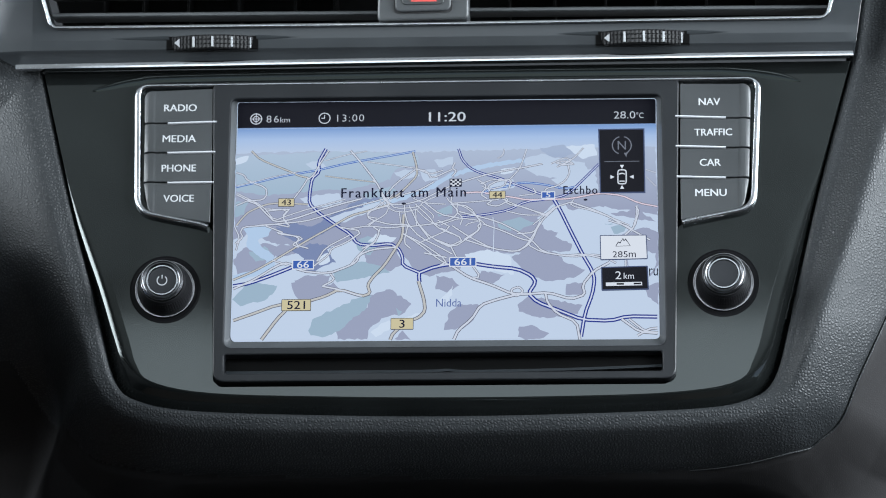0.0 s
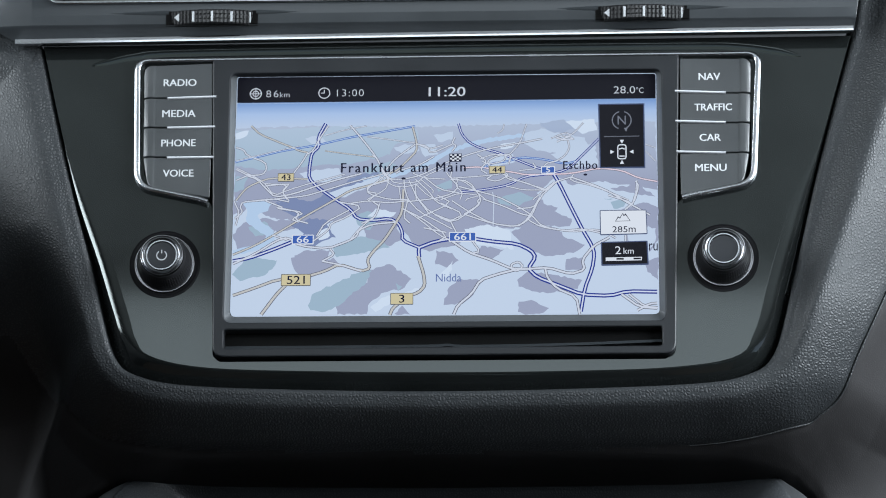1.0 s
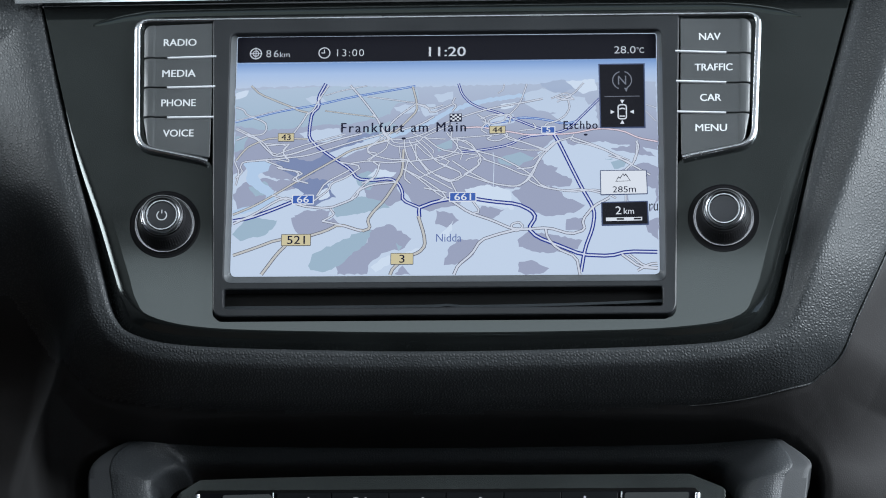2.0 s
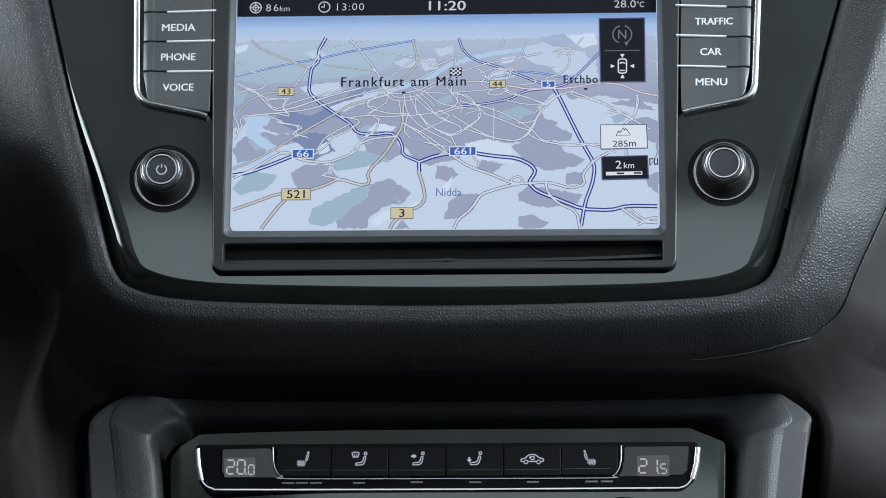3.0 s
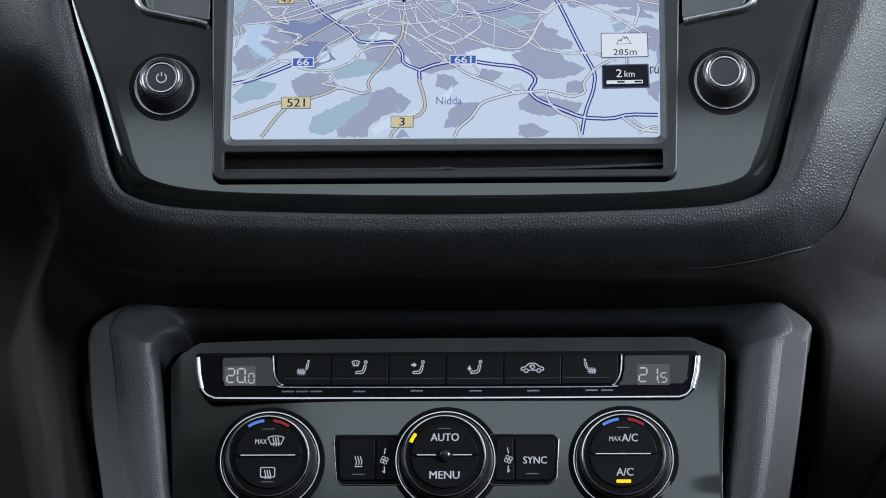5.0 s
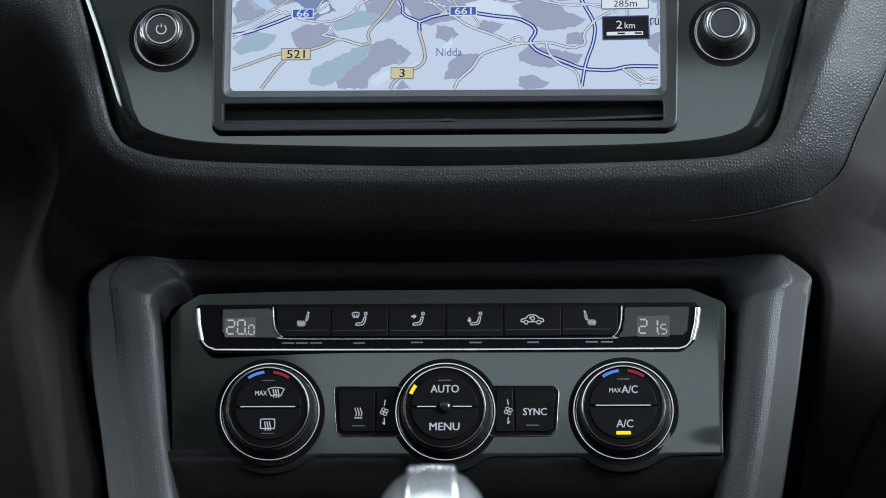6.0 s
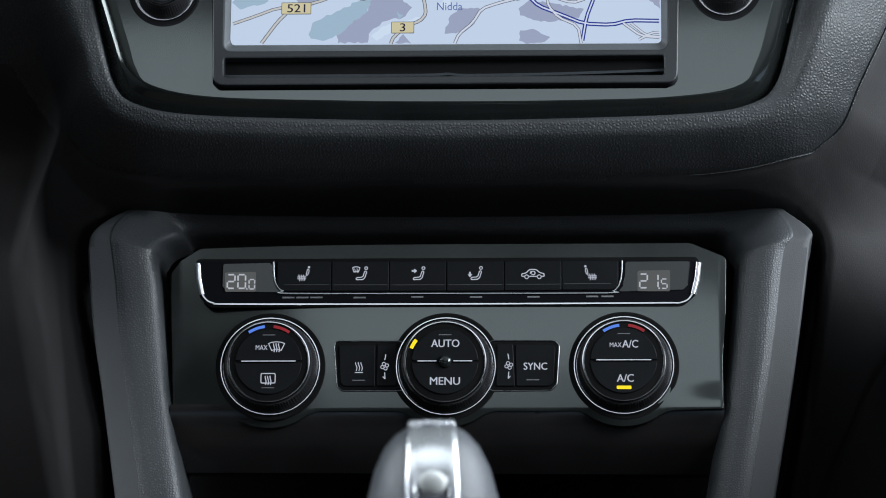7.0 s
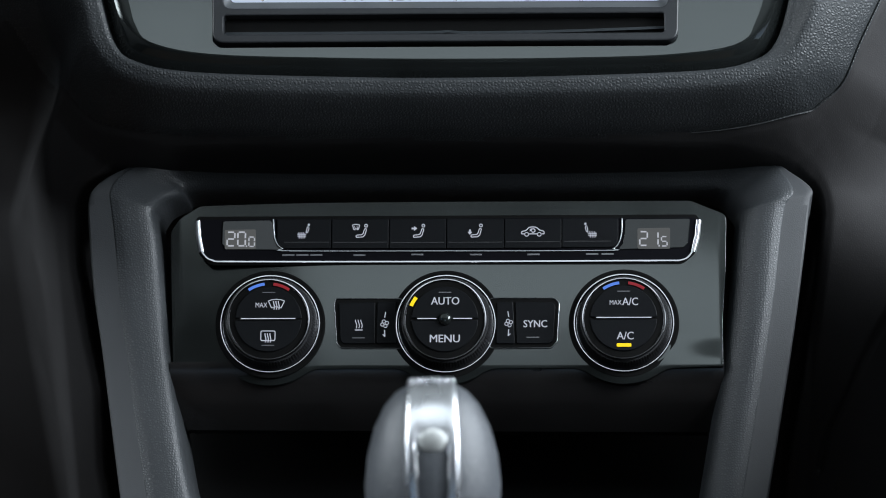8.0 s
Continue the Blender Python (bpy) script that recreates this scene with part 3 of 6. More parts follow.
def vent_facia():
    ob = thing("vent_facia", FRAME_V, "dark glossy facia with two wide air vents", "air vents")
    outline = [(-179.6, 3.3), (-189.1, 8.6), (-200.2, 15.9), (-200.4, 51.0), (175.9, 46.2), (173.8, 27.3), (170.4, 4.5)]
    hole = [(-163.7, 19.7), (-168.6, 38.2), (-168.6, 47.8), (163.1, 43.7), (162.5, 27.1), (158.2, 19.8)]
    bm = holed_plate(rounded(outline, [1, 3, 3, 1, 1, 2, 1], 4), [rounded(hole, [4, 3, 1, 1, 3, 4], 4)], -14, 0, 0.15)
    for y in (17.5, 15.5, 13.5, 11.5, 9.4, 8.6, 7.8):
        bmesh.ops.bisect_plane(bm, geom=bm.verts[:] + bm.edges[:] + bm.faces[:], plane_co=(0, y * MM, 0), plane_no=(0, 1, 0))
    for x in (-176, -172):
        bmesh.ops.bisect_plane(bm, geom=bm.verts[:] + bm.edges[:] + bm.faces[:], plane_co=(x * MM, 0, 0), plane_no=(1, 0, 0))
    for v in bm.verts:
        # a broad face, then a fold that turns under towards the chrome strip and round the two ends
        x, y = v.co.x / MM, v.co.y / MM
        if v.co.z > -3 * MM:
            v.co.z += (facia_height(y) - float(np.interp(x, [-200, -176, -172, 177], [5.0, 0.7, 0, 0]))) * MM
    part("facia", bm, GLOSS, ob, smooth=35, curved=True)
    for x, side in ((-114.5, -1), (-78.0, 1), (64.5, -1), (101.2, 1)):
        # a raised wedge running out beside each wheel, shaped to show a scoop's shade
        length = 24 if x < -100 else 17
        rows = []
        for k in range(13):
            t = k / 12
            w, px = 2.1 * (1 - t) ** 0.8 + 0.1, x + side * t * length
            rows.append([(px, 14.2 + w * 0.45, 0.1), (px, 14.2 + w * 0.40, 0.42 + 0.3 * (1 - t)), (px, 14.2, 0.46 + 0.15 * (1 - t)), (px, 14.2 - w * 0.6, 0.42), (px, 14.2 - w * 0.7, 0.2)])
        part("scoop_shade_wedge", loft(rows, False, False, closed=False), GLOSS, ob, "raised wedge shaped to show a finger scoop's shade", smooth=60)
    low = [(-178.8, 3.2), (0.0, 4.5), (169.9, 5.2)]
    part("chrome_strip", sweep(low, [(-1.8, -6), (-1.75, 1.6), (-1.6, 2.0), (-1.2, 1.95), (-0.4, 1.84), (0.3, 1.66), (0.5, 1.3), (0.6, -6)]), CHROME, ob, "bright chrome strip", smooth=50)
    rim = soft_line([(-169.1, 45.4), (-167.3, 31.0), (-163.9, 19.0), (0.1, 19.0), (159.1, 19.8), (161.1, 27.1), (161.7, 41.3)], [1, 8, 4, 1, 4, 8, 1], 6)
    part("vent_rim", sweep(rim, [(-0.8, -4), (-0.8, 1.3), (-0.55, 1.55), (0.0, 1.46), (0.5, 1.32), (0.8, 0.9), (0.8, -4)]), CHROME, ob, "chrome rim round the vents", smooth=60)
    # the duct's near-black colour stands in for the shade inside the vents
    part("duct", plate(hole, -60, -45, 0.5), SLOT_SHADE, ob)
    return ob


def vent_slat(ob, a, b, w):
    """One lamella from a to b, slightly rounded."""
    prof = [(-w / 2, -22), (-w / 2, -7.8), (-w / 4, -7.2), (w / 4, -7.3), (w / 2, -8.2), (w / 2, -22)]
    part("slat", sweep([a, b], prof), SATIN, ob, "satin black vent lamella", smooth=50)


facia = vent_facia()
for a, b in (((-164.7, 25.7), (-27.7, 25.2)), ((10.2, 26.0), (160.4, 25.4)), ((-166.2, 35.0), (-27.7, 34.3)), ((10.2, 34.8), (161.4, 34.2))):
    vent_slat(facia, a, b, 1.9)
# vanes coloured as dark as the duct, their shade included
for a in [(-145.4, 29.2), (-128.6, 29.0), (-109.4, 29.0), (-87.9, 29.0), (-63.9, 29.0), (-47.2, 28.8), (26.7, 28.6), (45.8, 28.4), (67.2, 28.4), (88.5, 28.1), (109.9, 28.1), (131.2, 28.1)]:
    part("vane", plate(box(a[0] - 0.5, a[0] + 0.5, a[1] - 12, a[1] + 16), -45, -26, 0.2), SLOT_SHADE, facia)


def hazard_switch():
    ob = thing("hazard_switch", FRAME_V, "grey hazard switch block between the vents with a red mark", "switch")
    part("block", plate(rounded([(-27.3, 20.0), (-26.7, 43.6), (10.5, 43.2), (10.7, 20.8)], [2, 1, 1, 2], 4), -14, 2.2, 1.0), SATIN, ob, smooth=30)
    part("button_well", plate(rounded([(-20.7, 22.8), (-20.4, 43.1), (4.2, 42.8), (4.1, 23.2)], 3, 4), 2.0, 2.35, 0.1), BLACK, ob)
    part("button", plate(rounded([(-19.9, 23.5), (-19.7, 42.6), (3.5, 42.3), (3.4, 24.0)], 3, 4), 2.2, 3.8, 0.8), SATIN, ob, smooth=30)
    part("inner_button", plate(rounded([(-16.9, 26.4), (-16.8, 41.1), (0.6, 40.9), (0.6, 26.6)], 2, 4), 3.7, 4.3, 0.3), KEY, ob, smooth=30)
    part("hazard_mark", ribbon([(-12.9, 28.0), (-7.9, 37.0), (-3.0, 28.1)], 0.9, 4.36, closed=True), RED, ob, "red triangle outline")


hazard_switch()


def thumb_wheel(x0, x1, y0, y1, lift):
    """A knurled wheel lying in a slot, its rim towards the cabin."""
    ob = thing("vent_thumb_wheel", FRAME_V, "knurled dark vent thumb wheel with pale marks", "thumb wheel", "vent thumb wheels")
    cx, half, cy, hh = (x0 + x1) / 2, (x1 - x0) / 2, (y0 + y1) / 2, abs(y1 - y0) / 2
    # a black sheet over the facia's fold stands in for the slot's shade
    lips = [[(x, y, facia_height(y) + h) for y, h in ((cy - hh - 0.5, -0.8), (cy - hh - 0.5, 0.12), (9.4, 0.14), (11.5, 0.14), (13.5, 0.14), (cy + hh + 0.1, 0.12), (cy + hh + 0.1, -0.8))] for x in (x0 - 2.0, x1 + 2.0)]
    part("slot", loft(lips, closed=False), SLOT_SHADE, ob)
    r = (half * half + lift * lift) / (2 * lift)
    a1 = math.asin(half / r)
    n = 44
    rings, under = [], []
    for k in range(n + 1):
        a = -a1 + 2 * a1 * k / n
        x, z = cx + r * math.sin(a), lift - r + r * math.cos(a) + 0.5
        tooth = 0.2 if k % 2 else -0.25
        under.append([(x, cy - hh, -0.5), (x, cy - hh, z - 0.7)])
        rings.append([(x, cy - hh, z - 0.7), (x, cy - hh * 0.8, z + tooth), (x, cy - hh * 0.4, z + tooth), (x, cy - hh * 0.34, z - 0.25), (x, cy - hh * 0.2, z + tooth),
                      (x, cy + hh * 0.2, z + tooth), (x, cy + hh * 0.34, z - 0.25), (x, cy + hh * 0.42, z + tooth), (x, cy + hh * 0.8, z + tooth), (x, cy + hh, z - 0.7), (x, cy + hh, -0.5)])
    part("wheel", loft(rings, closed=False), WHEEL_BLACK, ob)
    # same wheel seen from below, with its shade given as a darker colour
    part("wheel_shade_side", loft(under, closed=False, cap0=False, cap1=False), SLOT_SHADE, ob, "wheel underside coloured near-black for its shade")
    for q, w in ((-0.40, 0.9), (0.03, 0.9), (0.47, 0.9), (0.92, 0.6)):
        a = a1 * q
        x, z = cx + r * math.sin(a), lift - r + r * math.cos(a) + 0.5
        part("mark", plate(box(x - w / 2, x + w / 2, cy - hh * 0.72, cy + hh * 0.72), z - 0.6, z + 0.32, 0.1), GREY_PRINT, ob, "pale setting mark")
    x, z = cx - half * 0.84, 2.7
    part("pointer", plate([(x - 1.2, cy), (x + 1.0, cy - hh * 0.6), (x + 1.0, cy + hh * 0.6)], z - 1.6, z + 0.5, 0.1), GREY_PRINT, ob, "pale triangle")
    return ob


(wx0, wy0), (wx1, wy1) = (-113.6, 8.7), (-79.2, 14.7)
thumb_wheel(wx0, wx1, wy0, wy1, 6.0)
(wx0, wy0), (wx1, wy1) = (65.4, 8.8), (100.3, 14.8)
thumb_wheel(wx0, wx1, wy0, wy1, 6.0)


# ---- the infotainment unit ----
def infotainment():
    ob = thing("infotainment_unit", FRAME_A, "infotainment unit with a lit map display and grey keys", "car display")
    part("housing", plate(UNIT_OUTLINE, -14, -6.9, 0.5), SLOT_SHADE, ob, smooth=30)
    o = rounded([(-96.8, 74.0), (97.4, 73.7), (95.0, -56.6), (-93.5, -56.8)], [2, 2, 5, 5], 6)
    i = rounded([(-88.9, 67.4), (89.8, 67.4), (90.8, -42.3), (-89.3, -42.0)], [3, 3, 3.5, 3.5], 6)
    si = rounded([(-89.1, -45.2), (89.4, -45.0), (89.4, -53.2), (-88.9, -53.2)], 1.2, 6)
    part("bezel", holed_plate(o, [i, si], -9, 0.4, 0.6), BEZEL, ob, "satin anthracite bezel", smooth=30)
    i2 = rounded([(-86.5, 67.2), (87.7, 67.0), (88.1, -37.9), (-86.9, -37.7)], [1.5, 1.5, 2, 2], 6)
    part("bezel_slope", loft([at(inset(i, -0.1), -0.7), at(inset(i2, -0.5), -3.9), at(inset(i2, -0.3), -8)], False, False), SATIN, ob, smooth=30)
    # the disc slot below the display
    part("disc_slot", plate(inset(si, -0.3), -9, -5.0, 0.1), SLOT_SHADE, ob, "black disc slot")
    part("slot_lip", sweep(spline([(-88.8, -51.3), (-9.9, -51.2), (1.7, -50.8), (10.9, -51.4), (49.9, -50.9), (89.4, -49.6)]), [(-1.2, -6), (-1.0, -3.0), (0.0, -2.7), (0.3, -6)]), GLOSS, ob, smooth=50)
    # chrome frame round the key columns
    c = soft_line([(-97.4, 10.8), (-100.9, 12.1), (-126.9, 17.9), (-128.5, 74.1), (-0.6, 74.4), (130.4, 74.6), (127.5, 17.1), (102.0, 11.9), (98.1, 10.9)], [1, 2, 9, 5, 20, 5, 9, 2, 1], 9)
    prof = [(-1.4, -4), (-1.4, -0.3), (-1.05, 0.15), (-0.1, 0.38), (0.8, 0.05), (1.3, -0.6), (1.4, -4)]
    rings = []
    for p, m in zip(c, normals2(c)):
        k = 0.72 + 0.25 * abs(m.normalized().x) ** 1.5
        rings.append([(p[0] + m.x * o * k, p[1] + m.y * o * k, h) for o, h in prof])
    part("chrome_frame", loft(rings), SATIN_CHROME, ob, "chrome frame round the keys", smooth=60)
    return ob


unit = infotainment()


def key_column(words, outline, strips, wells):
    """One column of four keys with thin strips between them."""
    left, right = outline
    for k, (body, c, w) in enumerate(words):
        a0, a1, b0, b1 = left[k], left[k + 1], right[k], right[k + 1]
        q = [(a0[0], a0[1] - 0.25), (b0[0], b0[1] - 0.25), (b1[0], b1[1] + 0.25), (a1[0], a1[1] + 0.25)]
        bm = plate(rounded(q, wells[k], 5), -7.5, 0.3, 0.35)
        edge = min(p[0] for p in q) if c[0] < 0 else max(p[0] for p in q)
        side = 1 if c[0] < 0 else -1
        for u in (1.0, 2.0, 3.2, 4.2, 5.0, 5.8):
            bmesh.ops.bisect_plane(bm, geom=bm.verts[:] + bm.edges[:] + bm.faces[:], plane_co=((edge + side * u) * MM, 0, 0), plane_no=(1, 0, 0))
        for v in bm.verts:
            if v.co.z > -1 * MM:
                u = (v.co.x / MM - edge) * side
                v.co.z += float(np.interp(u, [0, 1.0, 2.0, 3.2, 4.2, 5.0, 5.8], [-0.9, -0.35, -0.05, 0.12, 0.0, -0.32, -0.4])) * MM
        key = part("key", bm, KEY, unit, smooth=45, curved=True)
        word(body, c, w, 3.1, -0.02, PRINT, key, heavy=0.075)
    for a, b in strips:
        part("key_strip", sweep([a, b], half_round(0.95, -0.5, 0.85)), STRIP_SHEEN, unit, "thin chrome strip between keys", smooth=60)


key_column((("RADIO", (-110.2, 63.7), 13.6), ("MEDIA", (-110.3, 49.9), 13.8), ("PHONE", (-110.1, 36.8), 14.2), ("VOICE", (-109.8, 23.4), 12.6)),
           ([(-125.6, 71.5), (-125.1, 56.8), (-124.9, 43.7), (-124.7, 30.6), (-122.2, 16.8)], [(-96.7, 72.5), (-96.5, 57.2), (-96.4, 43.8), (-96.3, 30.5), (-96.5, 12.3)]),
           [tuple([(-115.2, 56.7), (-94.9, 57.2)]), tuple([(-115.0, 43.5), (-95.0, 43.8)]), tuple([(-114.6, 30.2), (-95.3, 30.3)])], ([4, 0.5, 0.5, 0.5], 0.5, 0.5, [0.5, 0.5, 0.5, 5]))
key_column((("NAV", (109.9, 64.0), 8.8), ("TRAFFIC", (111.3, 50.4), 15.4), ("CAR", (109.9, 37.0), 8.6), ("MENU", (110.0, 23.7), 12.8)),
           ([(97.6, 72.5), (97.7, 57.1), (97.5, 43.7), (97.4, 30.3), (97.6, 11.6)], [(127.3, 72.1), (126.8, 56.5), (126.4, 43.4), (125.9, 30.2), (123.4, 16.8)]),
           [tuple([(95.6, 57.6), (116.6, 56.7)]), tuple([(95.7, 44.3), (116.4, 43.5)]), tuple([(96.0, 30.8), (116.2, 30.1)])], ([0.5, 4, 0.5, 0.5], 0.5, 0.5, [0.5, 0.5, 5, 0.5]))


# ---- what the display shows ----
Z0 = -4.0
SCREEN = rounded([(-86.8, 67.6), (87.9, 67.4), (88.4, -37.6), (-87.2, -37.3)], [1.5, 1.5, 2, 2], 5)
screen = part("display", plate(SCREEN, -6.5, Z0, 0.1), MAP_LAND, unit, "lit colour display with a perspective map")
part("display_sky", plate([(-86.5, 55.4), (87.8, 55.7), (88.0, 44.7), (-86.7, 44.5)], Z0 - 0.1, Z0 + 0.03, 0.01), MAP_SKY, screen)
part("display_bar", plate(rounded([(-86.6, 67.3), (87.7, 67.1), (87.6, 56.0), (-86.5, 55.9)], [1.2, 1.2, 0, 0], 4), Z0 - 0.1, Z0 + 0.04, 0.01), BAR, screen, "dark status bar of the display")
part("bar_line", ribbon([(-86.5, 55.7), (87.6, 55.9)], 0.35, Z0 + 0.05), BAR_LINE, screen)

patches = {"map_town": (MAP_TOWN, 0.05, []), "map_wood": (MAP_WOOD, 0.06, []), "map_deep": (MAP_DEEP, 0.08, []), "map_water": (MAP_WATER, 0.10, []), "map_open": (MAP_LAND, 0.115, []), "map_pale": (MAP_PALE, 0.125, [])}


def patch(kind, pts):
    mat, z, made = patches[kind]
    jag = []
    for a, b in zip(pts, pts[1:] + pts[:1]):
        n = max(1, int(math.dist(a, b) / 1.3))
        for k in range(n):
            t = k / n
            x, y = a[0] + (b[0] - a[0]) * t, a[1] + (b[1] - a[1]) * t
            j = 0.45 if 0 < k else 0.1
            jag.append((x + random.uniform(-j, j), y + random.uniform(-j, j)))
    made.append(plate(jag, Z0 - 0.05, Z0 + z + 0.0005 * len(made), 0.004, 1))


# built-up land, woods, open land and the river
patch("map_town", [(-86.9, 44.5), (-53.2, 45.2), (-20.3, 44.3), (17.3, 44.9), (64.1, 45.7), (87.5, 45.7), (87.8, 28.1), (88.2, 15.7), (64.0, 19.7), (40.7, 16.2), (50.0, 11.1), (40.7, 1.3), (22.1, -1.5), (3.6, -3.3), (-19.8, 0.7), (-33.8, 4.5), (-52.4, 2.2), (-71.2, 4.9), (-86.6, 12.5)])
patch("map_town", [(-86.9, -2.4), (-82.8, 2.5), (-73.5, 4.9), (-66.5, 2.3), (-73.3, -5.0), (-84.9, -9.9)])
patch("map_town", [(-61.4, -17.5), (-62.6, -12.5), (-55.7, -9.4), (-46.4, -9.7), (-48.0, -13.9), (-45.2, -12.7), (-42.8, -15.7), (-49.7, -18.8), (-55.5, -21.7), (-59.5, -19.9)])
patch("map_town", [(-43.1, -37.5), (-43.9, -31.8), (-36.8, -25.0), (-31.1, -23.9), (-30.0, -18.2), (-21.9, -15.9), (-13.0, -22.3), (-16.7, -26.7), (-24.0, -28.1), (-29.8, -32.4), (-30.9, -37.3)])
patch("map_town", [(-66.5, 4.3), (-57.1, 2.7), (-61.7, -0.2), (-68.7, -1.4), (-71.6, 2.4)])
patch("map_town", [(-33.8, 2.0), (-19.8, 3.1), (-17.4, -5.5), (-22.0, -8.0), (-31.3, -5.4)])
patch("map_town", [(-19.8, 4.4), (3.5, 1.7), (7.1, -7.0), (-5.7, -10.6), (-13.2, -6.1)])
patch("map_town", [(-2.9, -10.1), (3.6, -11.2), (6.4, -14.4), (1.3, -17.5), (-3.3, -16.0)])
patch("map_town", [(0.3, -33.7), (2.6, -25.9), (7.2, -22.5), (16.4, -23.1), (12.5, -29.4), (7.9, -33.3)])
patch("map_town", [(30.3, -23.2), (34.9, -19.3), (44.2, -20.9), (56.9, -23.4), (55.0, -27.3), (46.5, -28.2), (39.6, -28.9), (31.0, -26.1)])
patch("map_town", [(31.0, -32.5), (36.1, -31.8), (43.5, -35.5), (41.2, -37.4), (33.8, -38.3), (30.6, -36.9)])
patch("map_town", [(27.9, -2.3), (36.1, 1.4), (46.5, -0.7), (50.0, -4.9), (58.1, -8.2), (53.5, -11.6), (41.9, -13.0), (33.8, -9.0)])
patch("map_town", [(50.4, -14.3), (56.9, -13.6), (57.4, -18.5), (50.0, -19.0)])
patch("map_town", [(37.2, 8.3), (46.5, 6.2), (52.8, 3.2), (51.9, -0.0), (44.2, 0.0), (36.5, 1.8)])
patch("map_town", [(71.4, 6.0), (82.5, 10.3), (88.3, 7.8), (88.2, -6.5), (82.8, -13.9), (75.9, -7.6)])
patch("map_town", [(82.3, -15.6), (88.1, -13.9), (88.0, -23.7), (83.7, -20.2)])
patch("map_town", [(15.7, -8.3), (25.0, -9.9), (20.3, -14.0), (14.3, -11.8)])
patch("map_town", [(-19.8, -37.4), (-16.6, -33.8), (-13.3, -37.7)])
patch("map_town", [(-87.3, 12.0), (-80.7, 12.9), (-82.5, 7.5), (-87.1, 6.3)])
patch("map_town", [(68.6, 16.4), (80.3, 17.8), (87.2, 12.7), (77.9, 11.3)])
patch("map_wood", [(-86.9, 43.5), (-56.8, 44.5), (-34.4, 45.0), (-11.4, 43.2), (-10.4, 38.7), (-20.2, 36.8), (-22.5, 32.3), (-38.8, 28.2), (-52.9, 27.6), (-74.0, 25.8), (-86.5, 28.0)])
patch("map_wood", [(-86.4, 22.9), (-81.0, 23.4), (-82.7, 17.4), (-86.7, 16.2)])
patch("map_wood", [(-80.5, 1.0), (-74.0, 3.4), (-70.6, 0.4), (-73.4, -2.6), (-77.6, -3.3)])
patch("map_wood", [(-86.9, -19.7), (-80.6, -12.9), (-68.5, -10.5), (-68.9, -15.4), (-73.4, -20.3), (-83.4, -22.7)])
patch("map_wood", [(-55.3, -33.5), (-53.7, -28.8), (-45.0, -24.5), (-33.5, -18.7), (-29.3, -18.7), (-31.5, -23.9), (-37.5, -29.0), (-42.5, -33.8), (-48.3, -36.2), (-54.1, -35.7)])
patch("map_wood", [(-45.7, -8.2), (-33.7, -3.7), (-26.2, -5.5), (-22.0, -8.5), (-33.6, -10.8), (-43.8, -12.7)])
patch("map_wood", [(-38.9, 4.1), (-31.5, 7.5), (-26.3, 4.9), (-30.2, -1.0), (-36.5, 0.6)])
patch("map_wood", [(-34.1, 25.7), (-22.5, 29.3), (-19.6, 27.3), (-22.4, 23.8), (-30.6, 22.9)])
patch("map_wood", [(22.1, 12.4), (31.4, 15.3), (37.2, 12.7), (31.4, 9.3), (23.5, 9.9)])
patch("map_wood", [(68.6, 10.4), (76.1, 12.4), (74.2, 8.4), (70.0, 7.5)])
patch("map_wood", [(60.5, 16.5), (66.8, 14.4), (69.8, 11.7), (64.0, 12.0)])
patch("map_wood", [(-86.5, 37.5), (-83.1, 34.4), (-86.4, 32.0)])
patch("map_wood", [(-3.6, 18.6), (3.4, 21.0), (3.4, 17.1), (-2.2, 15.6)])
patch("map_wood", [(-19.5, -24.0), (-16.7, -25.7), (-18.3, -27.7)])
patch("map_deep", [(-69.5, 11.8), (-61.5, 9.7), (-52.2, 13.1), (-42.9, 19.0), (-33.6, 23.9), (-26.6, 24.3), (-32.9, 18.9), (-42.8, 13.0), (-51.2, 8.1), (-59.0, 4.2), (-65.4, 7.3)])
patch("map_deep", [(-62.7, 1.1), (-55.3, 4.7), (-45.5, 2.9), (-39.6, 0.6), (-43.5, -3.3), (-48.8, -5.3), (-54.1, -8.7), (-58.4, -5.2), (-57.5, -2.2)])
patch("map_deep", [(39.5, 45.7), (46.6, 46.6), (54.8, 46.5), (55.7, 43.5), (48.9, 41.1), (42.6, 42.1)])
patch("map_deep", [(-71.8, 13.3), (-62.0, 13.7), (-55.4, 11.2), (-63.3, 8.8)])
patch("map_deep", [(-52.6, 12.6), (-43.3, 16.0), (-45.6, 12.1), (-51.2, 9.6)])
patch("map_open", [(-59.9, 24.2), (-52.9, 25.9), (-43.5, 26.3), (-42.0, 23.0), (-48.1, 20.1), (-56.3, 20.6)])
patch("map_open", [(-47.5, 15.6), (-38.2, 18.7), (-28.9, 21.9), (-20.0, 23.8), (-29.3, 18.9), (-38.2, 15.0), (-45.1, 12.1)])
patch("map_open", [(-20.9, 35.3), (-12.0, 37.2), (-10.3, 33.7), (-17.3, 32.2)])
patch("map_open", [(33.7, 41.2), (40.2, 43.2), (50.1, 40.1), (58.2, 39.0), (59.9, 33.4), (50.5, 31.5), (38.4, 33.2), (32.8, 36.7)])
patch("map_open", [(16.2, 28.4), (23.2, 31.8), (28.6, 31.8), (29.5, 28.8), (23.2, 26.8), (17.8, 25.4)])
patch("map_open", [(44.2, 31.6), (62.2, 36.9), (63.6, 26.4), (50.5, 26.0)])
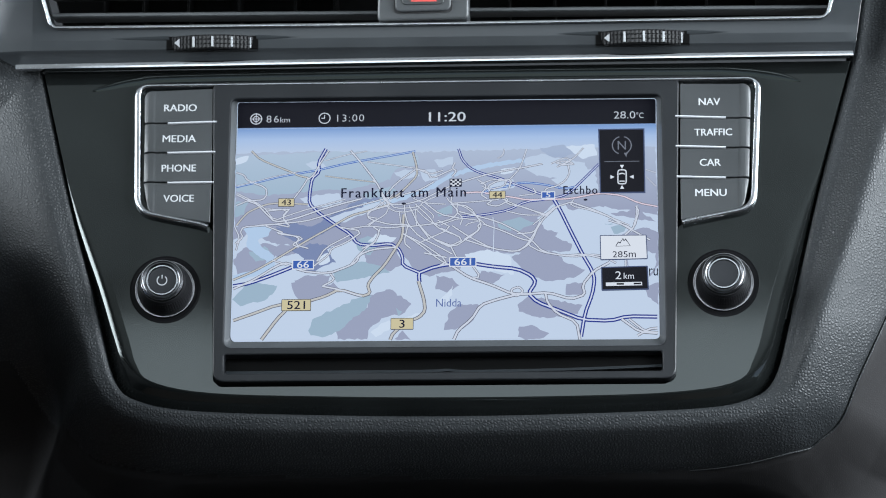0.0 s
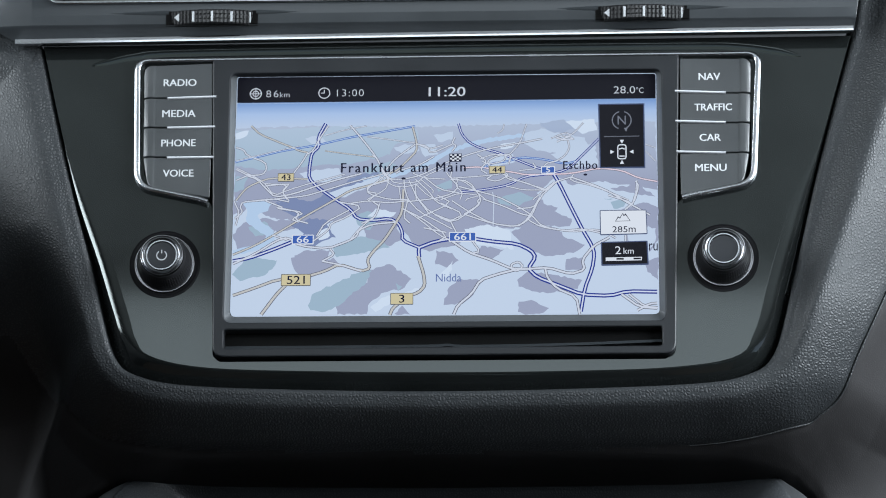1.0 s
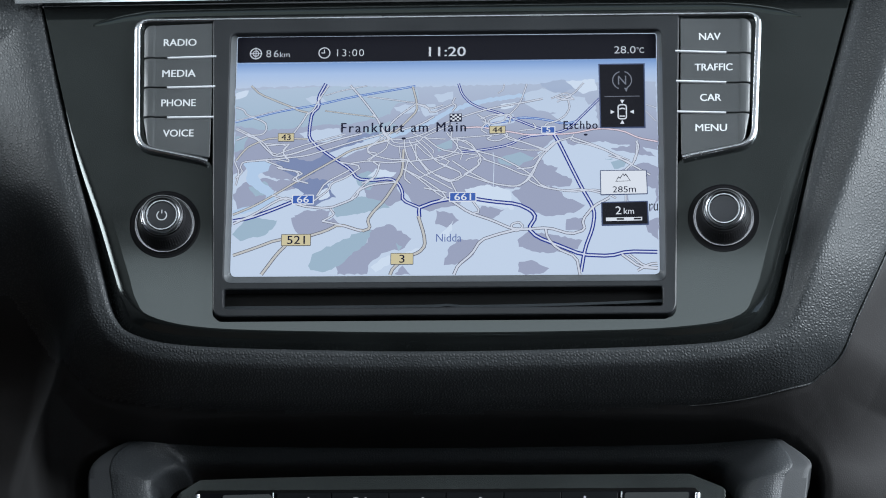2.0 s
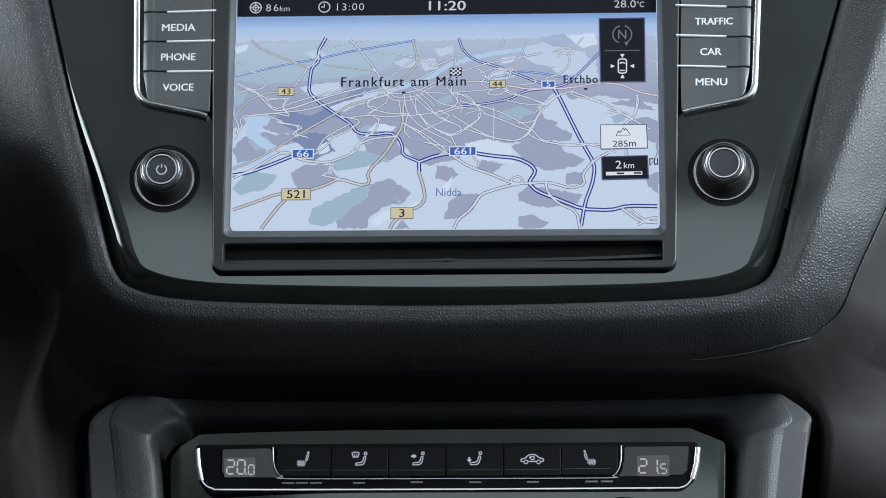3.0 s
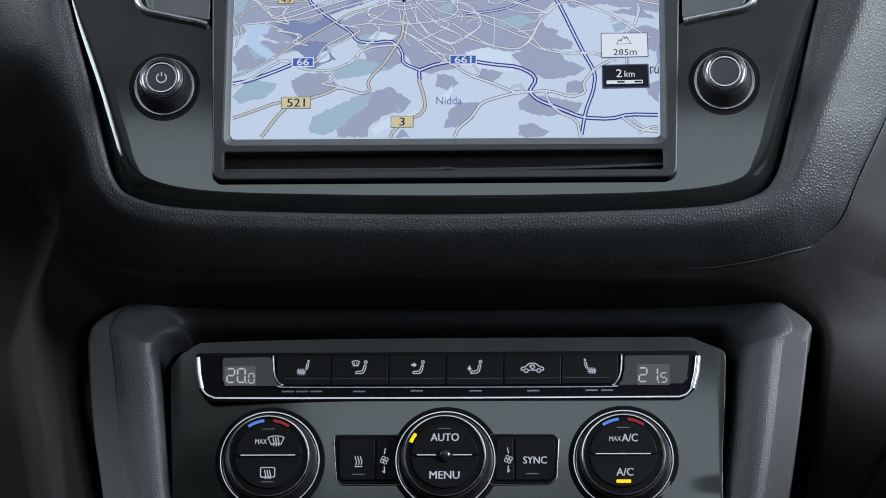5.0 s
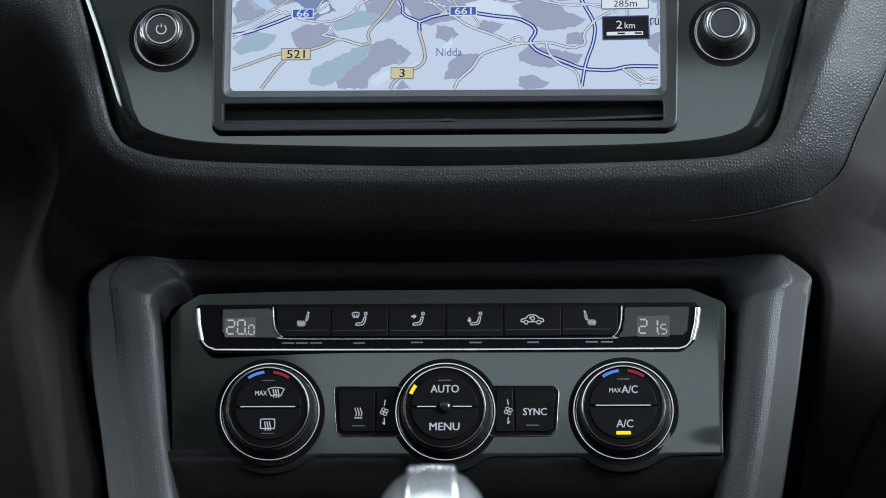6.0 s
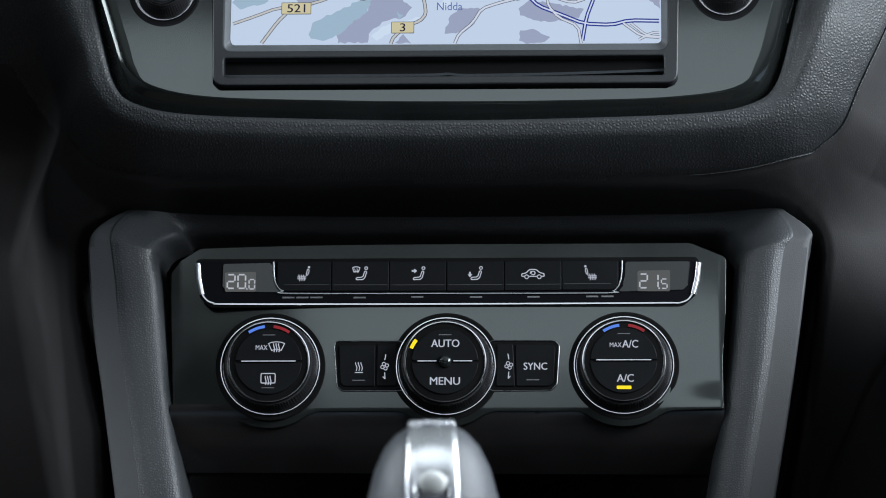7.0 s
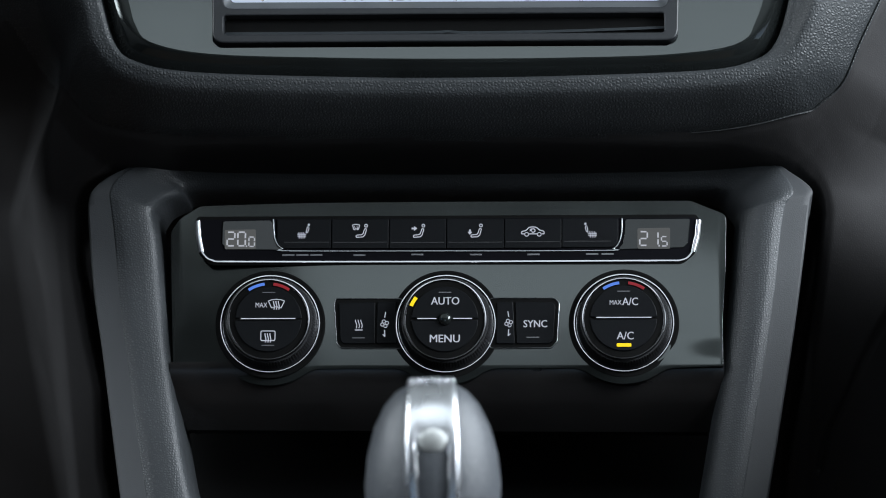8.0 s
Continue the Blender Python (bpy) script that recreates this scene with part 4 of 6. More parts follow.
patch("map_open", [(38.4, 14.7), (46.5, 22.1), (52.4, 18.1), (57.5, 10.6), (48.2, 7.2), (41.2, 10.2)])
patch("map_open", [(55.2, 18.0), (87.2, 12.7), (87.2, 9.5), (73.3, 11.4), (60.5, 12.5)])
patch("map_open", [(-57.8, 39.7), (-51.8, 41.1), (-48.9, 38.1), (-55.0, 37.2)])
patch("map_open", [(-4.3, 40.6), (3.7, 42.1), (3.7, 38.5), (-2.4, 37.6)])
patch("map_open", [(-43.0, -5.3), (-48.2, 1.7), (-38.0, 5.8), (-33.3, -0.5), (-37.0, -3.4)])
patch("map_open", [(-87.1, -12.8), (-73.2, -8.0), (-65.1, -5.6), (-61.0, -12.5), (-68.9, -14.0), (-80.1, -12.4)])
patch("map_open", [(-10.8, 36.2), (-3.8, 36.6), (-2.6, 32.1), (-7.9, 31.1)])
patch("map_open", [(59.3, -2.6), (64.4, -1.4), (64.3, -8.8), (61.6, -10.0)])
patch("map_open", [(74.1, 1.0), (87.1, -1.1), (87.0, -6.5), (84.2, -11.9), (75.9, -6.4)])
patch("map_pale", [(8.7, -0.9), (17.9, 1.0), (27.2, -1.5), (28.7, -9.9), (22.2, -8.4), (15.2, -7.8), (10.1, -5.8)])
patch("map_pale", [(-22.1, 4.4), (-19.4, 6.8), (-28.0, 8.4), (-31.5, 5.0)])
patch("map_pale", [(50.1, 46.1), (62.3, 47.0), (63.2, 42.2), (57.1, 40.5)])
patch("map_pale", [(-86.9, 42.0), (-81.5, 43.5), (-82.4, 41.0), (-86.8, 39.5)])
patch("map_pale", [(-29.8, -34.4), (-23.6, -30.1), (-14.3, -27.7), (-8.3, -26.0), (-14.3, -29.6), (-21.2, -32.5), (-27.6, -36.6)])
patch("map_pale", [(-2.1, -21.9), (1.3, -18.0), (4.1, -14.4), (3.7, -18.5), (-0.0, -23.4)])
patch("map_pale", [(-52.4, -2.7), (-47.7, 0.2), (-46.7, -3.3), (-50.9, -5.2)])
patch("map_pale", [(23.2, 36.3), (29.5, 37.3), (28.1, 34.8), (23.4, 34.3)])
patch("map_water", [(-83.1, 11.4), (-77.9, 12.4), (-70.9, 11.3), (-72.7, 7.9), (-76.8, 5.9), (-74.4, 2.4), (-70.1, -0.6), (-69.6, -5.6), (-73.2, -8.5), (-74.2, -6.0), (-72.9, -3.1), (-77.6, -0.0), (-81.4, 3.0), (-81.1, 7.9)])
patch("map_water", [(-86.7, -9.3), (-80.2, -7.7), (-73.3, -5.8), (-71.4, -7.5), (-79.2, -10.4), (-86.7, -11.8)])
patch("map_water", [(-34.1, 21.9), (-20.0, 24.3), (-9.6, 27.7), (3.7, 35.5), (4.7, 33.8), (-7.9, 26.1), (-19.6, 22.3), (-32.9, 19.9)])
patch("map_water", [(3.7, 35.0), (15.0, 38.4), (26.7, 40.6), (35.1, 41.0), (35.1, 39.5), (27.1, 38.8), (15.4, 36.7), (4.2, 33.3)])
for kind, (mat, z, made) in patches.items():
    tagged(part(kind, merged(*made), mat, screen), kind="stuff")

lines = {"map_road": [[], [], []], "map_sand_road": [[], [], []], "map_motorway": [[], [], []], "map_far_motorway": [[], [], []], "map_pink_road": [[], [], []]}


def road(pts, w=0.95, kind="map_road"):
    pts = [pts[0]] + [q for a, p, b in zip(pts, pts[1:], pts[2:]) for q in ((p[0] * 0.8 + a[0] * 0.2, p[1] * 0.8 + a[1] * 0.2), (p[0] * 0.8 + b[0] * 0.2, p[1] * 0.8 + b[1] * 0.2))] + [pts[-1]]
    k = len(lines[kind][0])
    y = sum(p[1] for p in pts) / len(pts)
    w *= 1.0 + 0.33 * max(0, min(1, (10 - y) / 45))
    lines[kind][0].append(ribbon(pts, w, Z0 + 0.16 + 0.0004 * k, 0.02))
    lines[kind][1].append(ribbon(pts, w * (0.34 if "motorway" in kind else 0.60), Z0 + 0.20 + 0.0004 * k, 0.02))


# small roads
road([(-80.3, 45.5), (-76.7, 41.7), (-67.2, 37.5), (-63.6, 36.0), (-60.1, 34.2), (-56.5, 33.4)], .9, "map_sand_road")
road([(-86.5, 36.0), (-83.2, 34.9), (-81.9, 32.4), (-74.1, 29.3), (-73.5, 26.1), (-75.1, 23.8), (-81.0, 23.4), (-86.2, 26.2)], 0.85, "map_road")
road([(-81.5, 23.4), (-77.4, 21.9), (-73.8, 17.8), (-69.8, 13.8), (-62.1, 15.2), (-52.7, 18.6), (-43.4, 21.5), (-34.1, 23.9)], 1, "map_road")
road([(-73.8, 18.8), (-66.8, 19.5), (-64.0, 19.5)], 0.85, "map_road")
road([(-85.9, 12.5), (-83.2, 16.2), (-80.9, 18.6), (-73.9, 21.8), (-68.1, 22.3), (-56.3, 21.6)], .9, "map_sand_road")
road([(-64.0, 19.7), (-66.8, 16.0), (-64.8, 12.8)], 0.85, "map_road")
road([(-86.1, 21.4), (-81.5, 23.4)], 0.85, "map_road")
road([(-56.5, 33.4), (-58.8, 29.2), (-62.7, 23.7)], 0.85, "map_road")
road([(-48.1, 45.4), (-52.0, 39.1), (-54.2, 34.6), (-56.5, 32.7)], 0.85, "map_road")
road([(-39.1, 45.3), (-34.3, 39.5), (-28.3, 31.4), (-24.7, 24.3), (-22.8, 20.8)], 1, "map_road")
road([(-13.2, 44.5), (-11.5, 38.0), (-11.3, 33.7), (-15.4, 29.2), (-18.9, 25.5), (-22.4, 23.8)], 1, "map_sand_road")
road([(-12.0, 36.7), (-20.1, 30.5), (-24.3, 25.1)], 0.85, "map_road")
road([(-11.5, 36.7), (-7.3, 35.9), (-5.4, 32.4), (3.3, 36.5)], .8, "map_road")
road([(-32.0, 40.2), (-20.2, 38.5), (-12.0, 37.2)], .6, "map_road")
road([(-49.5, 34.1), (-38.9, 32.5), (-28.3, 31.1)], .6, "map_sand_road")
road([(-24.7, 24.3), (-22.4, 21.3), (-16.5, 21.2), (-9.5, 22.9), (-2.5, 26.6), (4.5, 30.0), (15.0, 33.4), (22.0, 35.1), (31.4, 36.7), (40.7, 38.6)], 0.85, "map_road")
road([(-22.8, 20.8), (-29.3, 18.9), (-31.7, 17.9), (-31.2, 14.9), (-22.2, 12.3), (-15.2, 12.3)], 0.85, "map_road")
road([(-16.5, 21.2), (-16.2, 17.2), (-14.8, 12.3), (-10.0, 6.8), (-0.7, 1.7), (3.5, -0.8)], 0.85, "map_road")
road([(-14.4, 20.7), (-11.0, 13.0), (-5.8, 5.7)], 0.85, "map_road")
road([(-11.8, 21.2), (-5.9, 15.4), (-3.1, 11.1), (3.5, 7.9)], 0.85, "map_road")
road([(-8.3, 22.2), (-1.7, 16.6), (6.2, 15.0)], 0.85, "map_road")
road([(-22.4, 21.3), (-31.7, 18.4), (-38.7, 16.5), (-45.6, 12.1), (-56.0, 6.0), (-68.7, -2.1), (-77.9, -7.5), (-86.7, -11.3)], 1, "map_sand_road")
road([(-20.0, 23.8), (-17.3, 25.5), (-10.7, 27.2), (-4.2, 31.1)], 0.85, "map_road")
road([(-22.9, 24.3), (-29.4, 22.4), (-38.7, 20.0), (-49.2, 16.6), (-57.3, 14.2), (-66.7, 13.3), (-76.0, 12.4), (-83.1, 11.9), (-84.2, 9.5), (-83.0, 7.5), (-86.2, 4.5)], 0.85, "map_road")
road([(24.8, 45.3), (24.3, 42.6), (22.0, 41.1)], .6, "map_road")
road([(34.1, 45.2), (31.4, 36.7), (26.7, 31.3)], .7, "map_road")
road([(4.4, 39.5), (3.2, 37.0), (5.1, 35.8), (3.3, 33.5)], 0.85, "map_road")
road([(13.8, 31.9), (17.8, 28.9), (15.0, 25.2), (17.8, 23.4)], 0.85, "map_road")
road([(19.2, 25.9), (17.8, 28.9), (22.0, 31.3), (27.9, 31.8), (26.7, 27.5)], 0.85, "map_road")
road([(3.3, 25.3), (2.7, 21.5), (6.2, 17.8), (3.4, 14.6), (-3.6, 12.6), (-15.2, 11.3)], 0.85, "map_road")
road([(2.7, 21.0), (10.4, 20.2), (15.6, 12.5), (14.2, 9.0), (3.5, 1.7), (-3.5, 5.4)], 0.85, "map_road")
road([(19.7, 22.4), (17.4, 20.9), (22.1, 19.9), (26.7, 22.5), (24.8, 24.3)], 0.85, "map_road")
road([(24.8, 23.8), (26.3, 20.8), (32.6, 19.7), (41.9, 15.7)], 0.85, "map_road")
road([(6.2, 17.8), (22.1, 13.4), (31.4, 8.3), (36.1, 5.1), (40.7, -0.2), (52.3, -2.5), (63.9, -1.4), (70.8, -5.4)], 0.85, "map_road")
road([(41.9, 15.7), (46.5, 19.6), (52.4, 21.5)], 0.85, "map_road")
road([(46.5, 19.6), (39.5, 12.7), (36.5, 5.1), (33.7, 1.9), (29.1, -0.1), (19.8, 1.5), (10.5, 6.6), (3.4, 11.6)], 0.85, "map_road")
road([(39.5, 12.7), (37.2, 8.3), (30.2, 7.8)], 0.85, "map_road")
road([(44.2, 38.6), (50.1, 41.3), (52.9, 39.8), (47.7, 37.8), (53.8, 38.3)], .7, "map_road")
road([(51.2, 37.8), (51.9, 34.5), (50.1, 31.0), (46.5, 28.6), (41.9, 27.6), (41.2, 24.6)], .8, "map_road")
road([(57.6, 45.5), (53.3, 40.5), (46.6, 37.1)], .7, "map_road")
road([(52.4, 21.5), (61.7, 18.0), (68.6, 14.7), (75.1, 10.4), (84.8, 4.6)], 1, "map_road")
road([(79.1, 19.5), (80.3, 17.3), (78.4, 10.3), (74.6, 6.9)], 1, "map_road")
road([(83.2, 32.7), (87.3, 28.2)], .6, "map_road")
road([(83.2, 35.7), (87.4, 34.1)], .6, "map_road")
road([(-86.6, -15.3), (-77.8, -11.2), (-68.6, -5.1), (-64.0, -3.9), (-59.3, -7.6), (-47.6, -9.0), (-38.3, -5.4), (-35.6, -3.4), (-34.9, -0.9), (-29.6, 1.5), (-19.8, 2.4)], 1, "map_road")
road([(-54.6, -6.4), (-47.3, -0.8), (-46.4, 2.1), (-40.3, 4.6), (-33.4, 9.5), (-43.3, 11.5)], 0.85, "map_road")
road([(-69.0, 9.3), (-59.5, 7.2), (-61.3, 3.8), (-55.9, 2.2)], 0.85, "map_road")
road([(-66.6, 9.3), (-73.7, 12.3)], 0.85, "map_road")
road([(-49.8, -14.4), (-44.7, -11.5), (-46.6, -9.0)], 0.85, "map_road")
road([(-49.8, -14.4), (-42.8, -15.9), (-33.5, -18.9)], 0.85, "map_road")
road([(-16.6, 8.1), (-9.3, 4.3), (1.7, -3.8), (-2.2, -6.2)], 0.85, "map_road")
road([(-14.8, 12.3), (-16.5, 4.3), (-13.7, 1.8)], 0.85, "map_road")
road([(-29.2, 11.4), (-26.4, 9.4), (-28.7, 4.0), (-33.8, 2.0)], 0.85, "map_road")
road([(-8.1, -0.2), (1.2, -2.3)], 0.85, "map_road")
road([(3.6, -6.2), (10.6, -11.2), (19.9, -14.5), (28.0, -18.3), (33.8, -18.6), (43.0, -17.9), (52.3, -20.9), (58.1, -19.0), (56.9, -14.8), (61.6, -8.7), (68.1, -5.1)], 1.1, "map_road")
road([(4.5, -37.9), (6.1, -34.0), (11.8, -29.1), (15.3, -23.1), (22.2, -20.7), (29.6, -18.8)], 1.1, "map_road")
road([(28.0, -18.3), (28.0, -16.3), (31.0, -15.3), (32.8, -17.3), (30.3, -19.5), (28.0, -18.3)], 0.85, "map_road")
road([(41.9, -18.4), (42.6, -22.1), (46.5, -27.0), (54.6, -30.7), (55.9, -38.3)], 1, "map_road")
road([(11.7, -5.8), (15.2, -10.8), (11.0, -11.7)], 0.85, "map_road")
road([(73.0, -29.7), (80.3, -35.3), (87.5, -35.9)], 1, "map_road")
road([(79.4, -36.8), (84.5, -33.9), (87.5, -33.7)], .9, "map_road")
road([(-86.3, 30.0), (-78.8, 31.9), (-69.5, 34.3), (-60.1, 36.2)], .5, "map_road")
road([(-49.6, 40.9), (-41.4, 43.3), (-32.1, 45.0)], .5, "map_road")
road([(-86.2, -29.0), (-77.5, -25.9), (-68.3, -22.3), (-56.7, -21.2), (-48.6, -18.8), (-42.8, -15.7), (-33.5, -18.9), (-30.0, -17.7), (-31.2, -14.0), (-28.9, -10.4), (-24.3, -5.5), (-19.8, 1.9), (-17.0, 6.8), (-16.7, 16.8)], 1.2, "map_sand_road")
road([(-74.4, -37.4), (-68.1, -28.4), (-64.7, -24.8)], 1.2, "map_sand_road")
road([(-10.3, -12.5), (-7.9, -20.4), (-7.4, -25.3), (-9.7, -28.2), (-14.8, -30.1), (-20.5, -35.0), (-21.6, -37.9)], 1.2, "map_sand_road")
road([(8.0, 26.0), (15.0, 26.4), (22.0, 24.8), (29.0, 23.8), (33.7, 22.7), (40.7, 22.7), (52.4, 23.0), (64.0, 25.4), (73.3, 24.3), (80.3, 20.8), (88.0, 19.2)], .9, "map_pink_road")
# the streets of the town
road([(-24.2, 23.1), (-31.2, 17.6), (-31.6, 15.9), (-27.2, 15.1), (-31.1, 11.9)], .72, "map_road")
road([(-22.6, 20.6), (-24.2, 16.6), (-31.6, 12.4)], .72, "map_road")
road([(-18.6, 18.3), (-17.6, 11.8)], .72, "map_road")
road([(-11.8, 18.7), (-11.3, 11.7)], .72, "map_road")
road([(-11.8, 19.2), (-6.6, 13.9), (-1.7, 11.6)], .72, "map_road")
road([(-9.7, 21.2), (-4.3, 16.4), (-4.5, 14.9)], .72, "map_road")
road([(-23.3, 22.6), (-20.2, 19.3), (-10.6, 19.9), (-8.3, 22.4), (3.3, 27.5)], .72, "map_road")
road([(-26.6, 22.6), (-24.2, 20.8), (-20.9, 18.3), (-16.2, 17.7), (-10.6, 19.2)], .72, "map_road")
road([(-21.0, 26.0), (-24.2, 22.6), (-25.4, 24.3), (-27.4, 30.3), (-29.8, 32.1)], .72, "map_road")
road([(0.6, 21.1), (-8.3, 21.7), (-13.7, 24.2), (-5.8, 26.6)], .72, "map_road")
road([(-85.8, 26.7), (-75.1, 21.1), (-70.2, 14.5), (-64.0, 17.0), (-56.0, 19.6), (-40.9, 23.7)], .72, "map_road")
road([(-74.3, 19.8), (-64.7, 19.2), (-67.0, 16.3), (-63.9, 12.2)], .72, "map_road")
road([(-11.5, 36.9), (-5.9, 34.4), (-0.5, 36.1)], .72, "map_road")
road([(1.0, 24.1), (2.7, 21.5), (5.9, 21.5), (5.0, 18.0), (7.8, 15.0), (6.7, 12.0)], .72, "map_road")
road([(3.4, 21.5), (14.6, 22.2), (24.1, 23.1), (22.5, 25.6)], .72, "map_road")
road([(5.9, 21.0), (9.9, 19.0), (15.3, 13.7), (17.9, 11.4)], .72, "map_road")
road([(24.1, 23.1), (32.1, 19.5), (43.0, 15.9)], .72, "map_road")
road([(-1.2, 12.1), (6.7, 15.0), (15.3, 13.7), (10.0, 12.5), (9.0, 11.5)], .72, "map_road")
road([(25.8, 17.8), (32.8, 16.0), (41.6, 15.9)], .72, "map_road")
road([(36.8, 11.7), (45.6, 19.4)], .72, "map_road")
road([(53.5, 22.8), (51.9, 20.0), (62.1, 17.5), (76.3, 11.1)], .72, "map_road")
road([(79.6, 19.8), (78.8, 11.3)], .72, "map_road")
road([(31.1, 24.5), (38.4, 25.4), (36.7, 27.9)], .72, "map_road")
road([(15.0, 29.9), (20.1, 31.9), (25.8, 31.5), (24.8, 28.8), (18.5, 27.4), (15.7, 28.9)], .72, "map_road")
road([(46.3, 38.8), (49.6, 39.8), (53.6, 38.8), (51.0, 38.0), (46.3, 38.8)], .72, "map_road")
road([(-38.3, 10.8), (-31.1, 11.9), (-22.5, 10.8), (-14.5, 11.8)], .8, "map_road")
road([(-16.8, 8.3), (-10.5, 4.0), (-1.6, -3.5), (3.6, -6.2)], .8, "map_road")
road([(-11.8, 14.2), (-5.6, 6.5), (3.5, 2.7)], .8, "map_road")
road([(-10.5, 4.0), (3.4, 10.6), (-2.6, 14.1)], .8, "map_road")
road([(-52.3, -3.5), (-48.9, 2.4), (-39.0, 7.8)], .8, "map_road")
road([(-70.6, -2.8), (-64.2, -5.1)], .8, "map_road")
road([(-68.5, 8.8), (-57.4, 7.0), (-62.8, 4.0), (-59.9, 2.8)], .8, "map_road")
road([(-38.1, -4.9), (-34.9, -0.7), (-31.0, 3.0), (-28.0, 5.2), (-26.4, 10.6)], .8, "map_road")
road([(-86.8, 12.5), (-84.4, 7.2), (-85.8, 1.5)], .8, "map_road")
road([(-77.4, 12.4), (-70.2, 13.1), (-63.9, 11.7)], .8, "map_road")
road([(-1.2, 10.6), (8.4, 5.6), (2.8, 2.7), (-1.2, 3.9)], .85, "map_road")
road([(8.4, 5.6), (14.6, 9.7), (13.9, 11.5), (15.3, 12.7)], .85, "map_road")
road([(8.4, 5.6), (20.3, 1.3), (30.5, -0.1), (34.4, 3.1), (37.7, 8.8), (40.7, 13.7)], .85, "map_road")
road([(16.3, 12.2), (24.9, 8.9), (32.1, 5.4), (36.1, 4.6), (34.4, 3.1), (40.0, -0.2), (49.5, -2.0), (57.4, -1.3), (66.0, -3.4)], .85, "map_road")
road([(2.8, 2.7), (5.2, -2.1)], .85, "map_road")
road([(67.7, 13.4), (77.9, 9.9), (74.9, 7.4)], .85, "map_road")
road([(78.8, 13.3), (77.9, 9.9)], .85, "map_road")
road([(74.8, -4.2), (74.8, -6.9)], .85, "map_road")
road([(76.0, -29.7), (82.4, -35.1), (87.7, -35.6)], .85, "map_road")
# motorways
road([(-49.3, 46.2), (-52.4, 40.1), (-51.9, 35.9), (-54.9, 33.1), (-55.7, 27.1), (-55.9, 22.1), (-52.3, 18.1), (-45.6, 13.1), (-38.5, 8.3), (-35.7, 4.0), (-29.1, 3.2), (-22.1, 4.1), (-18.6, 1.9), (-16.9, -1.8), (-16.9, -5.6), (-9.9, -8.8)], 1.5, "map_motorway")
road([(-86.6, -14.0), (-80.1, -12.9), (-70.9, -9.5), (-61.6, -5.6), (-57.0, -3.2)], 1.5, "map_motorway")
road([(-9.9, -8.8), (-3.4, -6.2), (8.2, -4.3), (19.8, -6.4), (30.3, -7.5), (36.1, -10.5), (37.9, -13.4), (34.9, -18.3), (38.4, -22.0), (47.6, -25.8), (56.9, -29.8), (68.4, -30.4), (75.3, -28.5), (87.5, -28.8)], 1.5, "map_motorway")
road([(-9.9, -8.8), (-10.1, -10.5), (-9.8, -13.0)], 1.5, "map_motorway")
road([(44.2, 24.9), (47.7, 18.6), (52.3, 8.6), (57.0, -1.3), (61.1, -8.7), (62.0, -12.4), (61.1, -18.6), (58.0, -27.1), (56.4, -37.1)], 1.5, "map_motorway")
road([(5.8, 45.6), (7.2, 41.0), (10.3, 37.2), (15.0, 34.7), (22.0, 32.8), (29.0, 29.8), (38.4, 25.7), (44.2, 24.1)], 1.1, "map_motorway")
road([(6.9, 15.5), (17.4, 16.4), (26.7, 18.3), (33.7, 22.0), (43.0, 22.9), (50.0, 24.5), (53.5, 27.3), (58.2, 32.2), (64.1, 38.4)], 1.1, "map_motorway")
road([(-86.6, 29.5), (-76.5, 31.9), (-67.1, 34.3), (-53.1, 36.6), (-39.0, 40.0), (-25.0, 42.4), (-12.1, 44.7)], 0.9, "map_far_motorway")
road([(16.2, 25.9), (19.7, 27.9), (26.7, 28.8), (31.8, 30.5), (40.7, 29.6), (50.0, 27.3), (54.7, 28.5)], 0.9, "map_far_motorway")
for kind, edge, mid in (("map_road", ROAD_EDGE, ROAD), ("map_sand_road", ROAD_EDGE, ROAD_SAND), ("map_motorway", MOTORWAY, MOTORWAY_MID), ("map_far_motorway", FAR_ROAD, MAP_WATER), ("map_pink_road", ROAD_EDGE, PINK_ROAD)):
    tagged(part(kind + "_edge", merged(*lines[kind][0]), edge, screen), kind="stuff")
    tagged(part(kind + "_surface", merged(*lines[kind][1]), mid, screen), kind="stuff")
dash = ribbon([(20.2, 15.1), (20.7, 11.4), (20.5, 4.0), (20.3, -5.9)], 0.25, Z0 + 0.24)
part("map_border", dash, MAP_PALE, screen)


def sign(body, c, w, h, ground, ink, tw):
    b = part("map_sign", plate(rounded(box(c[0] - w / 2, c[0] + w / 2, c[1] - h / 2, c[1] + h / 2), 0.3, 2), Z0, Z0 + 0.30, 0.02), SIGN_EDGE if ground is SIGN_SAND else BOX_LIGHT, screen)
    g = 0.25 if ground is SIGN_SAND else 0.4
    part("sign_field", plate(box(c[0] - w / 2 + g, c[0] + w / 2 - g, c[1] - h / 2 + g, c[1] + h / 2 - g), Z0, Z0 + 0.33, 0.02), ground, b)
    word(body, c, tw * 1.06, h * 0.70, Z0 + 0.37, ink, b, heavy=0.05)


sign("43", (-65.4, 22.5), 6.8, 3.7, SIGN_SAND, INK, 3.6)
sign("44", (22.0, 25.0), 6.8, 3.4, SIGN_SAND, INK, 3.8)
sign("521", (-60.4, -22.5), 12.2, 5.1, SIGN_SAND, INK, 6.9)
sign("3", (-16.8, -31.0), 9.4, 5.0, SIGN_SAND, INK, 2.0)
sign("66", (-57.9, -4.9), 9.0, 4.2, SIGN_BLUE, BOX_LIGHT, 4.6)
sign("661", (7.9, -4.3), 11.2, 4.2, SIGN_BLUE, BOX_LIGHT, 6.4)
